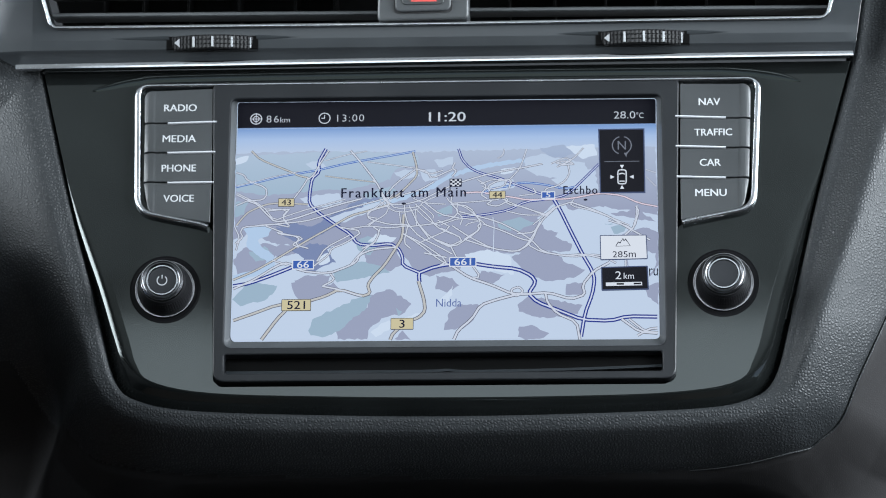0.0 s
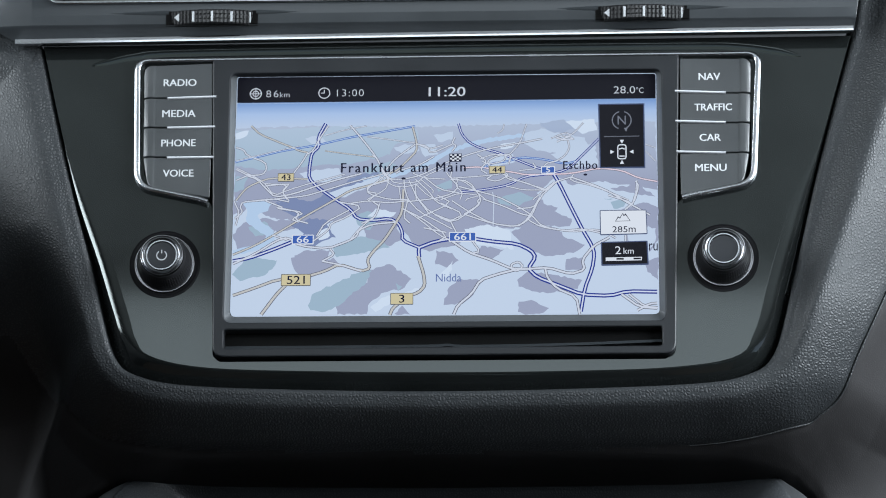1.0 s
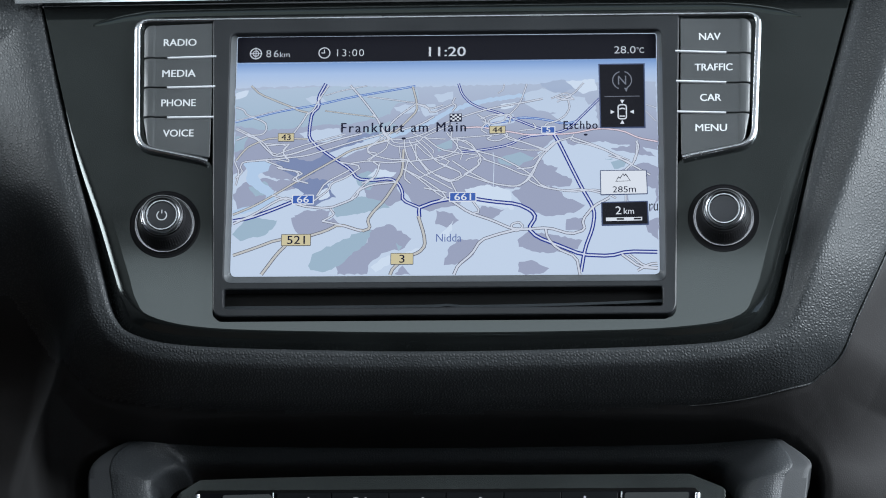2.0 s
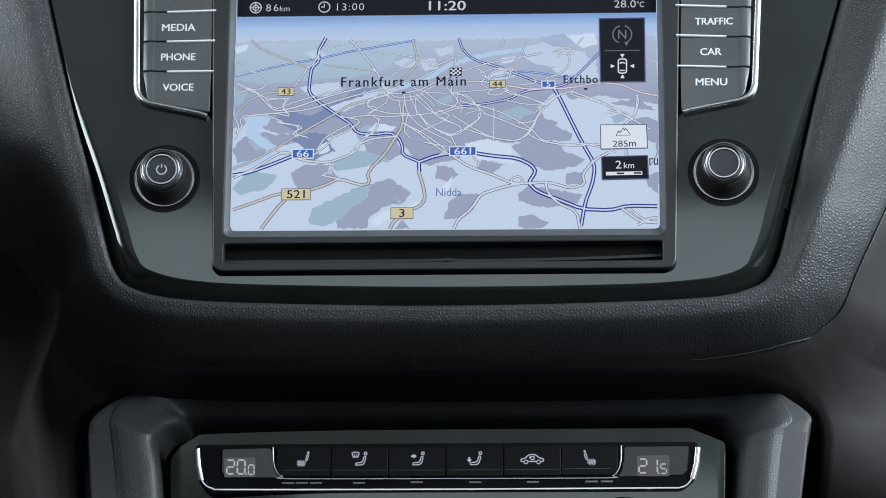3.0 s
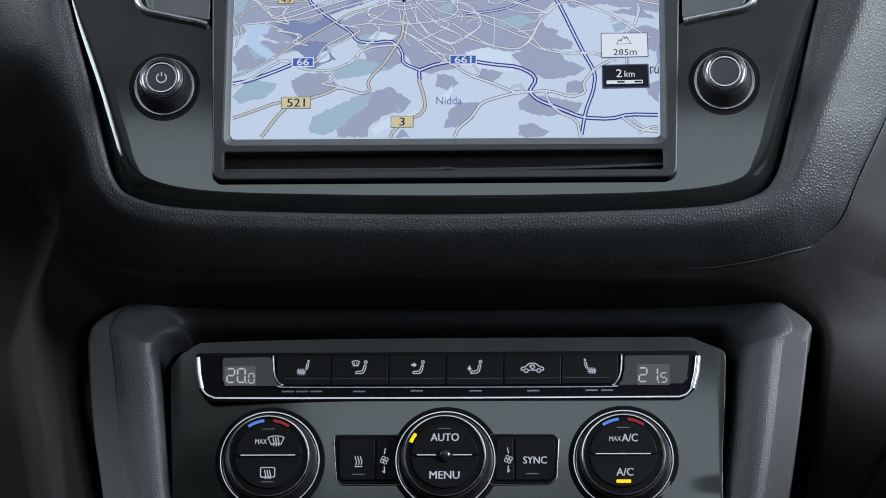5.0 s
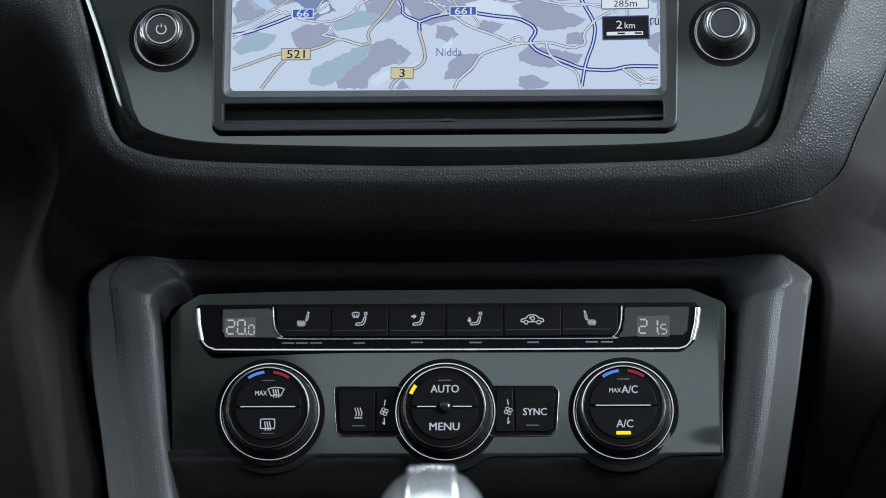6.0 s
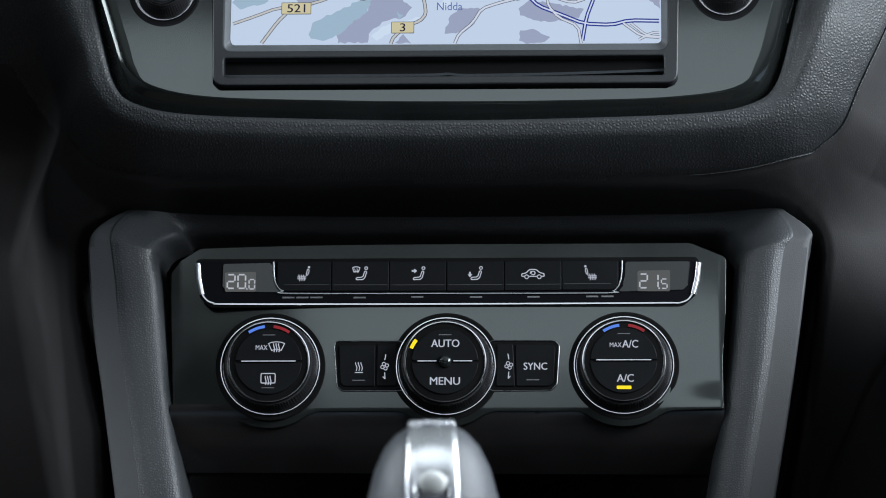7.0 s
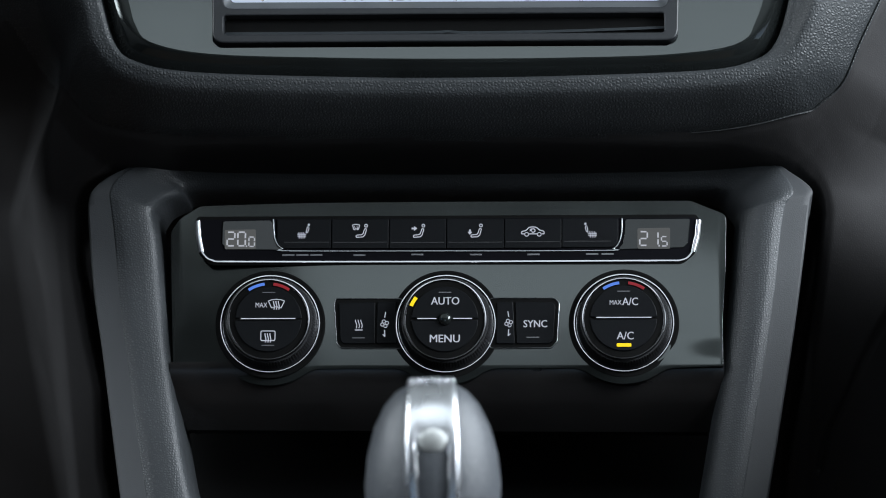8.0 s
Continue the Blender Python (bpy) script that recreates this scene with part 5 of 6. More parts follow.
sign("5", (43.0, 24.7), 5.8, 3.2, SIGN_BLUE, BOX_LIGHT, 1.6)
ZT = Z0 + 0.45
word("Frankfurt am Main", (-16.8, 26.4), 51.5, 4.3, ZT, INK, screen, heavy=0.09, spacing=1.22)
word("Eschbo", (56.3, 26.7), 14.0, 3.6, ZT, INK, screen, heavy=0.07, spacing=1.15)
word("Nidda", (2.3, -22.1), 10.4, 3.4, ZT, FADED_INK, screen)
word("ru", (86.1, -9.5), 3.6, 3.2, ZT, INK, screen)
part("town_mark", plate([(q[0], q[1] * 0.5 + (-16.7, 21.5)[1] * 0.5) for q in disc(*(-16.7, 21.5), 0.9, 16)], Z0, ZT, 0.02), INK, screen)
part("town_mark", plate([(q[0], q[1] * 0.5 + (58.4, 22.5)[1] * 0.5) for q in disc(*(58.4, 22.5), 0.8, 16)], Z0, ZT, 0.02), INK, screen)
# the chequered flag of the goal
fx, fy = (2.4, 27.3)
flag = part("goal_flag", ribbon([(fx, fy), (fx, fy + 5.0)], 0.4, ZT), INK, screen)
for r in range(4):
    for c in range(5):
        part("flag_square", plate(box(fx + c * 0.94, fx + c * 0.94 + 0.94, fy + 1.5 + r * 0.8 + 0.12 * math.sin(c * 1.6), fy + 2.3 + r * 0.8 + 0.12 * math.sin(c * 1.6)), ZT - 0.1, ZT + 0.02, 0.01), INK if (r + c) % 2 == 0 else BOX_LIGHT, flag)
part("flag_edge", ribbon([(fx, fy + 1.45), (fx + 4.7, fy + 1.5), (fx + 4.7, fy + 4.8), (fx, fy + 4.75)], 0.3, ZT + 0.04, closed=True), INK, flag)
# status bar
word("86", (-71.9, 59.8), 5.1, 3.1, Z0 + 0.1, WHITE_LIT, screen, bold=-0.012, spacing=1.25)
word("km", (-66.7, 59.4), 4.0, 2.3, Z0 + 0.1, WHITE_LIT, screen, bold=-0.008)
word("13:00", (-39.3, 59.9), 11.2, 3.1, Z0 + 0.1, WHITE_LIT, screen, bold=-0.012, spacing=1.15)
word("11:20", (1.0, 60.0), 15.2, 4.2, Z0 + 0.1, WHITE_LIT, screen, heavy=0.07)
word("28.0", (74.7, 60.0), 8.9, 3.2, Z0 + 0.1, WHITE_LIT, screen, bold=-0.008)
word("°C", (81.1, 59.8), 3.0, 2.6, Z0 + 0.1, WHITE_LIT, screen)
tx, ty = (-78.8, 59.9)
part("goal_icon", merged(ribbon(disc(tx, ty, 2.3, 28), 0.4, Z0 + 0.1, closed=True), ribbon(disc(tx, ty, 1.2, 20), 0.35, Z0 + 0.1, closed=True),
                         ribbon([(tx - 2.6, ty), (tx + 2.6, ty)], 0.3, Z0 + 0.11), ribbon([(tx, ty - 2.6), (tx, ty + 2.6)], 0.3, Z0 + 0.12)), WHITE_LIT, screen)
tx, ty = (-50.2, 59.9)
part("clock_icon", merged(ribbon(disc(tx, ty, 2.3, 28), 0.4, Z0 + 0.1, closed=True), ribbon([(tx, ty + 1.5), (tx, ty), (tx - 1.4, ty)], 0.35, Z0 + 0.11)), WHITE_LIT, screen)
# compass and view box
b = [(63.7, 53.7), (82.9, 53.8), (83.1, 25.2), (64.3, 25.2)]
cbox = part("compass_box", plate(b, Z0, ZT, 0.05), BOX_EDGE, screen)
part("box_field", plate(inset(b, 0.5), Z0, ZT + 0.05, 0.03), BOX_DARK, cbox)
tx, ty = (73.5, 46.3)
part("compass_ring", merged(ribbon(arc(tx, ty, 3.9, 105, 250, 16), 0.45, ZT + 0.1), ribbon(arc(tx, ty, 3.9, -60, 75, 16), 0.45, ZT + 0.1), plate([(tx + 0.8, ty - 3.4), (tx + 2.4, ty - 3.4), (tx + 1.8, ty - 5.2)], ZT, ZT + 0.1, 0.02)), ICON_GREY, cbox)
word("N", (tx, ty), 3.4, 3.9, ZT + 0.1, ICON_GREY, cbox)
part("box_rule", ribbon([(66.2, 39.1), (80.7, 39.2)], 0.25, ZT + 0.1), ICON_GREY, cbox)
tx, ty = (73.5, 32.3)
car = [ribbon(rounded(box(tx - 1.7, tx + 1.7, ty - 3.1, ty + 3.1), 1.1, 4), 0.5, ZT + 0.1, closed=True), ribbon([(tx - 1.2, ty + 1.2), (tx, ty + 1.6), (tx + 1.2, ty + 1.2)], 0.5, ZT + 0.11), ribbon([(tx - 1.1, ty - 1.9), (tx + 1.1, ty - 1.9)], 0.45, ZT + 0.11)]
for ux, uy in ((0, 1), (0, -1), (1, 0), (-1, 0)):
    px, py = tx + ux * 4.0, ty + uy * 4.5
    car.append(plate([(px - ux * 0.9, py - uy * 0.9), (px + ux * 0.8 - uy * 0.9, py + uy * 0.8 + ux * 0.9), (px + ux * 0.8 + uy * 0.9, py + uy * 0.8 - ux * 0.9)], ZT, ZT + 0.1, 0.02))
part("car_icon", merged(*car), BOX_LIGHT, cbox)
# height box and scale box
b = rounded([(64.2, 6.8), (83.4, 6.8), (83.8, -3.8), (64.4, -4.1)], 0.4, 2)
hbox = part("height_box", plate(b, Z0, ZT, 0.05), BOX_EDGE, screen)
part("box_field", plate(inset(b, 0.35), Z0, ZT + 0.05, 0.03), BOX_LIGHT, hbox)
word("285", (72.5, -1.7), 6.2, 2.7, ZT + 0.1, INK, hbox)
word("m", (77.5, -2.0), 2.9, 2.0, ZT + 0.1, INK, hbox)
part("mountain_icon", ribbon([(70.7, 1.8), (76.7, 2.0), (74.8, 4.9), (74.1, 4.2), (73.7, 5.2), (72.5, 3.2), (71.8, 3.7)], 0.35, ZT + 0.1, closed=True), INK, hbox)
b = rounded([(64.6, -7.1), (83.8, -6.7), (84.2, -17.1), (64.8, -17.4)], 0.4, 2)
sbox = part("scale_box", plate(b, Z0, ZT, 0.05), BOX_EDGE, screen)
part("box_field", plate(inset(b, 0.5), Z0, ZT + 0.05, 0.03), BOX_DARK, sbox)
word("2", (71.7, -10.8), 2.4, 3.4, ZT + 0.1, BOX_LIGHT, sbox)
word("km", (76.0, -11.1), 4.2, 2.6, ZT + 0.1, BOX_LIGHT, sbox)
part("scale_bar", ribbon([(66.6, -14.7), (81.4, -14.5)], 1.5, ZT + 0.1), BOX_LIGHT, sbox)
for a, c in (((71.0, -14.6), (74.0, -14.6)), ((78.0, -14.5), (81.0, -14.5))):
    part("scale_step", ribbon([a, c], 0.7, ZT + 0.14), BOX_DARK, sbox)


# ---- the two rotary knobs beside the display ----
def knurls(cx, cy, r0, z0, r1, z1, n, w):
    """Small ribs round a tapering body."""
    bm = bmesh.new()
    for k in range(n):
        a = 2 * math.pi * k / n
        c, s = math.cos(a), math.sin(a)
        vs = []
        for r, z in ((r0, z0), (r1, z1)):
            for out, side in ((-0.1, -w), (0.28, -w * 0.5), (0.28, w * 0.5), (-0.1, w)):
                x, y = (r + out), side
                vs.append(bm.verts.new(((cx + x * c - y * s) * MM, (cy + x * s + y * c) * MM, z * MM)))
        for i in range(4):
            j = (i + 1) % 4
            bm.faces.new((vs[i], vs[j], vs[4 + j], vs[4 + i]))
        bm.faces.new(vs[:4])
        bm.faces.new(vs[4:])
    return bm


def rotary_knob(c, label, power):
    ob = thing("rotary_knob", FRAME_A @ Matrix.Translation((c[0] * MM, c[1] * MM, -3 * MM)), label, "knob", "display knobs")
    # the ring's black puts the knob's shade and dark reflection into the colour
    part("well", lathe(0, 0, [(14.9, -0.4), (14.6, 0.12), (13.9, 0.25), (13.2, 0.12), (0.01, 0.1)]), KNOB_SHADE, ob, "ring round the knob, black for its shade", smooth=40)
    part("foot_ring", lathe(0, 0, [(12.5, 0), (12.5, 0.8), (12.3, 1.15), (11.95, 1.15), (11.8, 0.6), (0.01, 0.6)]), DIAL_CHROME, ob, "bright foot ring", smooth=40)
    part("grip", lathe(0, 0, [(11.3, 0.3), (11.3, 1.6), (10.4, 6.0), (9.2, 10.4), (0.01, 10.4)]), RUBBER, ob, "black knurled grip", smooth=30)
    part("grip_ribs", merged(knurls(0, 0, 11.1, 2.0, 10.75, 3.9, 64, 0.3), knurls(0, 0, 10.65, 4.3, 10.2, 6.2, 64, 0.3), knurls(0, 0, 10.1, 6.6, 9.6, 8.6, 64, 0.28)), RUBBER, ob)
    part("collar", lathe(0, 0, [(8.7, 10.2), (8.7, 11.3), (8.2, 11.8), (7.4, 12.0), (7.0, 11.8), (6.9, 11.2), (0.01, 11.2)]), KNOB_DARK, ob, "dark satin metal collar", smooth=40)
    part("collar_line", lathe(0, 0, [(8.95, 10.4), (8.9, 11.6), (8.75, 11.9), (8.4, 12.0), (8.25, 11.8), (8.2, 10.6)]), DIAL_CHROME, ob, "bright line round the collar", smooth=40)
    part("inner_ring", lathe(0, 0, [(6.6, 11.0), (6.55, 11.9), (6.4, 12.1), (5.95, 12.1), (5.8, 11.8), (5.75, 11.2), (0.01, 11.2)]), SATIN_CHROME, ob, "bright inner ring", smooth=40)
    part("face", lathe(0, 0, [(5.7, 11.0), (5.6, 11.7), (4.0, 11.55), (0.01, 11.5)]), KNOB_FACE, ob, smooth=40)
    if power:
        part("power_mark", merged(ribbon(arc(0, -0.1, 2.0, 125, 415, 24), 0.45, 11.75), ribbon([(0, 0.7), (0, 2.3)], 0.45, 11.76)), GREY_PRINT, ob, "pale power symbol")


rotary_knob((-114.5, -15.6), "black and chrome volume knob with a power symbol", True)
rotary_knob((114.6, -14.7), "black and chrome tuning knob with a plain face", False)


# ---- the centre console below: padded surround, climate panel, storage recess ----
def console_surround():
    """A padded arch: a smooth outer cover, a grained roll beside it and a narrow lip towards the climate panel."""
    ob = thing("console_surround", FRAME_B, "padded grey-black leather surround of the centre console", "console")
    outer = spline([(-128.4, -93.6), (-132.0, -72.6), (-134.9, -53.9), (-141.3, -11.3), (-145.3, 12.6), (-148.1, 36.7), (-149.1, 52.0), (-146.6, 59.6), (-138.6, 66.6), (-129.7, 71.5), (-113.6, 76.3), (-69.7, 77.6), (-2.5, 77.6), (71.9, 77.5), (115.8, 76.3), (135.1, 70.8), (141.2, 66.3), (150.1, 58.0), (149.3, 50.8), (147.5, 35.7), (144.4, 11.9), (140.9, -11.8), (134.0, -54.0), (130.9, -72.6), (127.2, -93.4)], 8)
    inner = spline([(-96.2, -93.9), (-101.3, -73.0), (-105.7, -54.3), (-113.0, -11.8), (-115.8, 12.1), (-118.1, 36.1), (-120.5, 47.2), (-119.6, 51.1), (-116.9, 55.6), (-110.8, 59.2), (-105.6, 62.2), (-69.9, 62.6), (-2.7, 62.6), (71.9, 62.5), (103.6, 61.9), (112.9, 59.8), (116.9, 54.9), (119.4, 50.0), (118.9, 46.3), (117.8, 35.3), (115.8, 11.5), (112.6, -12.2), (105.7, -54.4), (102.6, -73.0), (99.0, -93.8)], 8)
    n = len(outer)
    # how far along the arch's top each place lies: 0 on the two sides, 1 on the bridge
    top = [min(1.0, max(0.0, (1 - abs(2 * k / (n - 1) - 1) - 0.53) / 0.36)) for k in range(n)]
    top = [t * t * (3 - 2 * t) for t in top]

    # the cover tapers to a point at the two upper corners
    knots = [1.0] * 6 + [0.95, 0.68, 0.3, 0.14, 0.1, 0.1, 0.1, 0.1, 0.1, 0.13, 0.3, 0.68, 0.95] + [1.0] * 6
    taper = [min(1.0, max(0.08, v)) for _, v in spline(list(enumerate(knots)), 8)]

    def ring(share, left, right, bridge):
        row = []
        for (a, b), (c, d), t, w in zip(outer, inner, top, taper):
            f = share * w if share <= 0.36 else 0.36 * w + (share - 0.36) * (1 - 0.36 * w) / 0.64
            side = left if a < 0 else right
            row.append((a + (c - a) * f, b + (d - b) * f, side * (1 - t) + bridge * t))
        return row

    cover = [ring(*q) for q in ((0.0, -34, -34, -40), (0.0, -1.0, -1.0, -14.5), (0.012, -0.3, -0.3, -13.9), (0.03, 0.0, 0.0, -13.6), (0.12, 0.35, 0.35, -13.3), (0.22, 0.7, 0.7, -13.1), (0.31, 1.0, 1.0, -12.9), (0.36, 1.2, 1.2, -12.8))]
    roll = [ring(*q) for q in ((0.355, 0.9, 0.9, -13.1), (0.36, 1.2, 1.2, -12.8), (0.39, 1.35, 1.5, -12.7), (0.42, 1.55, 1.9, -12.7), (0.45, 1.75, 2.2, -12.8), (0.48, 1.9, 2.45, -13.1), (0.52, 2.0, 2.6, -13.8), (0.56, 2.05, 2.6, -14.5), (0.61, 2.05, 2.4, -15.6), (0.68, 1.95, 1.9, -17.0),
                               (0.74, 1.8, 1.2, -18.4), (0.79, 1.55, 0.45, -19.4), (0.83, 1.25, -0.3, -20.0), (0.855, 1.0, -0.9, -20.5), (0.88, 0.65, -1.6, -21.0), (0.91, -0.1, -2.6, -22.0), (0.94, -1.2, -4.2, -23.5), (0.97, -5.0, -7.2, -26.5), (1.0, -14, -14, -34), (1.01, -34, -34, -42))]
    a, b = int(n * 0.27), int(n * 0.73)
    for name, lo, hi in (("side_bolster", 0, a + 1), ("bridge", a, b + 1), ("side_bolster", b, n)):
        bolster = part(name, loft([q[lo:hi] for q in roll], closed=False, cap0=False, cap1=False), PAD, ob, smooth=80, curved=True)
        part("outer_cover", loft([q[lo:hi] for q in cover], closed=False, cap0=False, cap1=False), COVER, bolster, "smooth outer cover", smooth=50, curved=True)
    return ob


console_surround()


def scallop(c, r, a0, a1, n=14):
    return arc(c[0], c[1], r, a0, a1, n)


DIALS = [(-72.2, 0.6), (-0.0, 0.5), (72.9, 0.8)]


def climate_panel():
    ob = thing("climate_control_unit", FRAME_B, "glossy black climate panel with three dials and a key row", "climate control")
    top = [(-112.5, -18.1), (-114.3, 23.0), (-114.8, 41.8), (-111.1, 47.1), (-102.8, 52.1), (-1.6, 52.5), (100.3, 52.6), (114.9, 46.5), (114.5, 22.4), (113.2, 3.3), (113.3, -17.7)]
    low = []
    for cx, cy in DIALS[::-1]:
        a = math.degrees(math.asin((top[0][1] - cy) / 25.4))
        rim = scallop((cx, cy), 25.4, a, -180 - a, 14)
        low += [(rim[0][0] + 3.5, top[0][1]), (rim[0][0] + 1.2, top[0][1] - 0.35)] + rim[1:-1] + [(rim[-1][0] - 1.2, top[0][1] - 0.35), (rim[-1][0] - 3.5, top[0][1])]
    outline = rounded(top, [0.5, 3, 3, 6, 5, 1, 5, 3, 3, 3, 0.5], 4) + low
    bm = plate(outline, -22, 0.0, 0.1, 3)
    for x in [-113.5, -112, -110.5, -108.5] + list(range(-106, -20, 4)) + list(range(78, 114, 3)):
        bmesh.ops.bisect_plane(bm, geom=bm.verts[:] + bm.edges[:] + bm.faces[:], plane_co=(x * MM, 0, 0), plane_no=(1, 0, 0))
    for y in (-16.5, -15, -13.5, -12, -10.5, -9, -7.5, -6, -4.5, -3):
        bmesh.ops.bisect_plane(bm, geom=bm.verts[:] + bm.edges[:] + bm.faces[:], plane_co=(0, y * MM, 0), plane_no=(0, 1, 0))
    for v in bm.verts:
        # slightly bowed, rolled back at one end and flared out at the lower corners
        v.co.z -= 0.85 * max(0.0, -0.030 - v.co.x) ** 2
        x, y = v.co.x / MM, v.co.y / MM
        if v.co.z > -4 * MM:
            v.co.z -= 0.022 * max(0.0, -104 - x) ** 2 * MM
            v.co.z += 1.9 * float(smooth(-2, -18, y) * smooth(80, 112, x)) * MM
    part("panel", bm, SATIN_PIANO, ob, smooth=30, curved="all")
    lip0 = [(-113.4, -15.0), (113.8, -14.5), (113.8, -18.2), (112.8, -29.5), (109.9, -40.8), (-107.7, -39.7), (-111.7, -29.2), (-113.3, -18.6)]
    z = [-1.2, -1.2, -1.4, -7, -19, -19, -7, -1.4]
    bm = bmesh.new()
    front = [bm.verts.new((x * MM, y * MM, h * MM)) for (x, y), h in zip(lip0, z)]
    back = [bm.verts.new((x * MM, y * MM, -26 * MM)) for x, y in lip0]
    for f in ((0, 1, 2, 7), (7, 2, 3, 6), (6, 3, 4, 5)):
        bm.faces.new([front[i] for i in f])
    bm.faces.new(back[::-1])
    for i in range(8):
        bm.faces.new((front[i], front[(i + 1) % 8], back[(i + 1) % 8], back[i]))
    part("lower_lip", bm, LIP, ob, "dark glossy lower lip", smooth=40)
    # the upper strip with two displays and six keys
    win = rounded([(-102.4, 45.1), (101.9, 45.4), (103.5, 43.5), (100.7, 30.5), (96.5, 26.9), (-97.1, 27.0), (-100.9, 30.7), (-103.1, 43.7)], [0.5, 0.5, 1, 2, 4, 4, 2, 1], 5)
    part("strip_well", plate(inset(win, -1.3), -1.0, 0.25, 0.2), SLOT_SHADE, ob)
    part("strip_window", plate(win, -1.0, 0.5, 0.3), SHADE_GLASS, ob, "black display strip with its reflection left out", smooth=30)
    u = spline([(-102.6, 44.2), (-102.8, 39.8), (-101.9, 34.0), (-99.9, 29.7), (-96.1, 27.5), (-86.3, 27.0), (-1.4, 26.8), (85.9, 27.0), (96.3, 27.2), (100.2, 29.6), (102.1, 34.3), (103.3, 39.6), (103.5, 43.9)], 5)
    part("strip_chrome", sweep(u, flat_strip(1.0, -0.3, 1.0)), DIAL_CHROME, ob, "chrome line under the strip", smooth=60)
    # the right end takes a darker chrome in place of dimmer light
    for a, c in (((-103.1, 44.4), (-101.1, 31.1)), ((103.5, 44.2), (101.2, 30.8))):
        part("strip_end", sweep([a, ((a[0] * 0.6 + c[0] * 0.4) - (0.3 if a[0] < 0 else -0.3), a[1] * 0.5 + c[1] * 0.5), c], half_round(2.6, -0.3, 1.4)), SATIN_CHROME if a[0] < 0 else DIAL_CHROME, ob, "chrome end, toned to the light on its side", smooth=60)
    # glossy panes cut to where the strip's reflection lies; the rest has no gloss
    for q in ([(-92.8, 44.4), (-73.1, 44.8), (-72.1, 43.8), (-71.6, 37.3), (-70.1, 33.9), (-67.7, 31.8), (-90.6, 32.1), (-92.9, 34.5)], [(73.4, 44.8), (100.3, 44.9), (99.3, 34.4), (97.5, 32.4), (70.1, 31.6), (72.4, 34.4), (73.1, 38.0)]):
        part("strip_glass", plate(rounded(q, 1.2, 4), 0.2, 0.85, 0.3), STRIP_GLASS, ob, "glossy display window", smooth=30)
    line = spline([(-71.7, 45.0), (-71.3, 38.5), (-70.1, 34.9), (-67.7, 32.5), (-64.2, 31.5), (-1.5, 31.3), (65.0, 31.3), (68.7, 32.1), (71.0, 34.9), (72.0, 39.2), (72.2, 45.0)], 5)
    part("key_row_line", sweep(line, flat_strip(0.6, 0.2, 1.05)), DARK_METAL, ob, smooth=60)
    return ob


climate = climate_panel()
for c in [(-65.3, 29.8), (-59.5, 29.8), (-53.7, 29.8), (-35.9, 29.7), (-12.1, 29.9), (12.1, 29.8), (35.8, 29.8), (59.9, 29.9), (66.2, 29.9)]:
    part("lamp_window", plate(box(c[0] - 2.5, c[0] + 2.5, c[1] - 0.35, c[1] + 0.35), 0.3, 0.6, 0.05), DIM_PRINT, climate)

SEGMENTS = {"0": "abcdef", "1": "bc", "2": "abged", "5": "afgcd"}


def digit(ch, x, y, w, h, t, z):
    """A seven-segment figure about (x, y)."""
    l, r, u, v, g = x - w / 2, x + w / 2, y + h / 2, y - h / 2, t * 0.55
    ends = {"a": ((l + g, u), (r - g, u)), "b": ((r, u - g), (r, y + g)), "c": ((r, y - g), (r, v + g)), "d": ((l + g, v), (r - g, v)), "e": ((l, v + g), (l, y - g)), "f": ((l, y + g), (l, u - g)), "g": ((l + g, y), (r - g, y))}
    return merged(*[ribbon(list(ends[k]), t, z) for k in SEGMENTS[ch]])


# displays
for q, body, c, w, tail, tc in (([(-91.8, 40.5), (-78.9, 40.7), (-78.7, 32.3), (-91.6, 32.3)], "20", (-87.0, 36.6), 6.4, ".0", (-81.3, 35.4)),
                                ([(78.5, 40.7), (91.9, 40.9), (91.9, 32.0), (78.5, 32.0)], "21", (83.1, 36.3), 7.0, ".5", (88.7, 35.1))):
    lcd = part("lcd", plate(rounded(q, 0.7, 3), 0.6, 0.95, 0.05), LCD, climate, "small lit temperature display")
    for n, ch in enumerate(body):
        part("digit", digit(ch, c[0] - 2.1 + 4.4 * n, c[1], 3.1, 5.8, 0.62, 1.0), LCD_DIGIT, lcd)
    part("digit", digit(tail[1], tc[0] + 0.8, tc[1], 2.3, 4.0, 0.5, 1.0), LCD_DIGIT, lcd)
    part("point", plate(box(tc[0] - 1.6, tc[0] - 1.0, tc[1] - 2.2, tc[1] - 1.6), 0.95, 1.0, 0.01), LCD_DIGIT, lcd)

ZK = 1.25
xs = [(-70.3, 32.5), (-47.6, 32.4), (-23.8, 32.3), (-0.1, 32.3), (23.7, 32.4), (47.4, 32.6), (70.8, 32.5)]
ty0, ty1 = xs[0][1], (-47.8, 44.9)[1]
ICONS = []
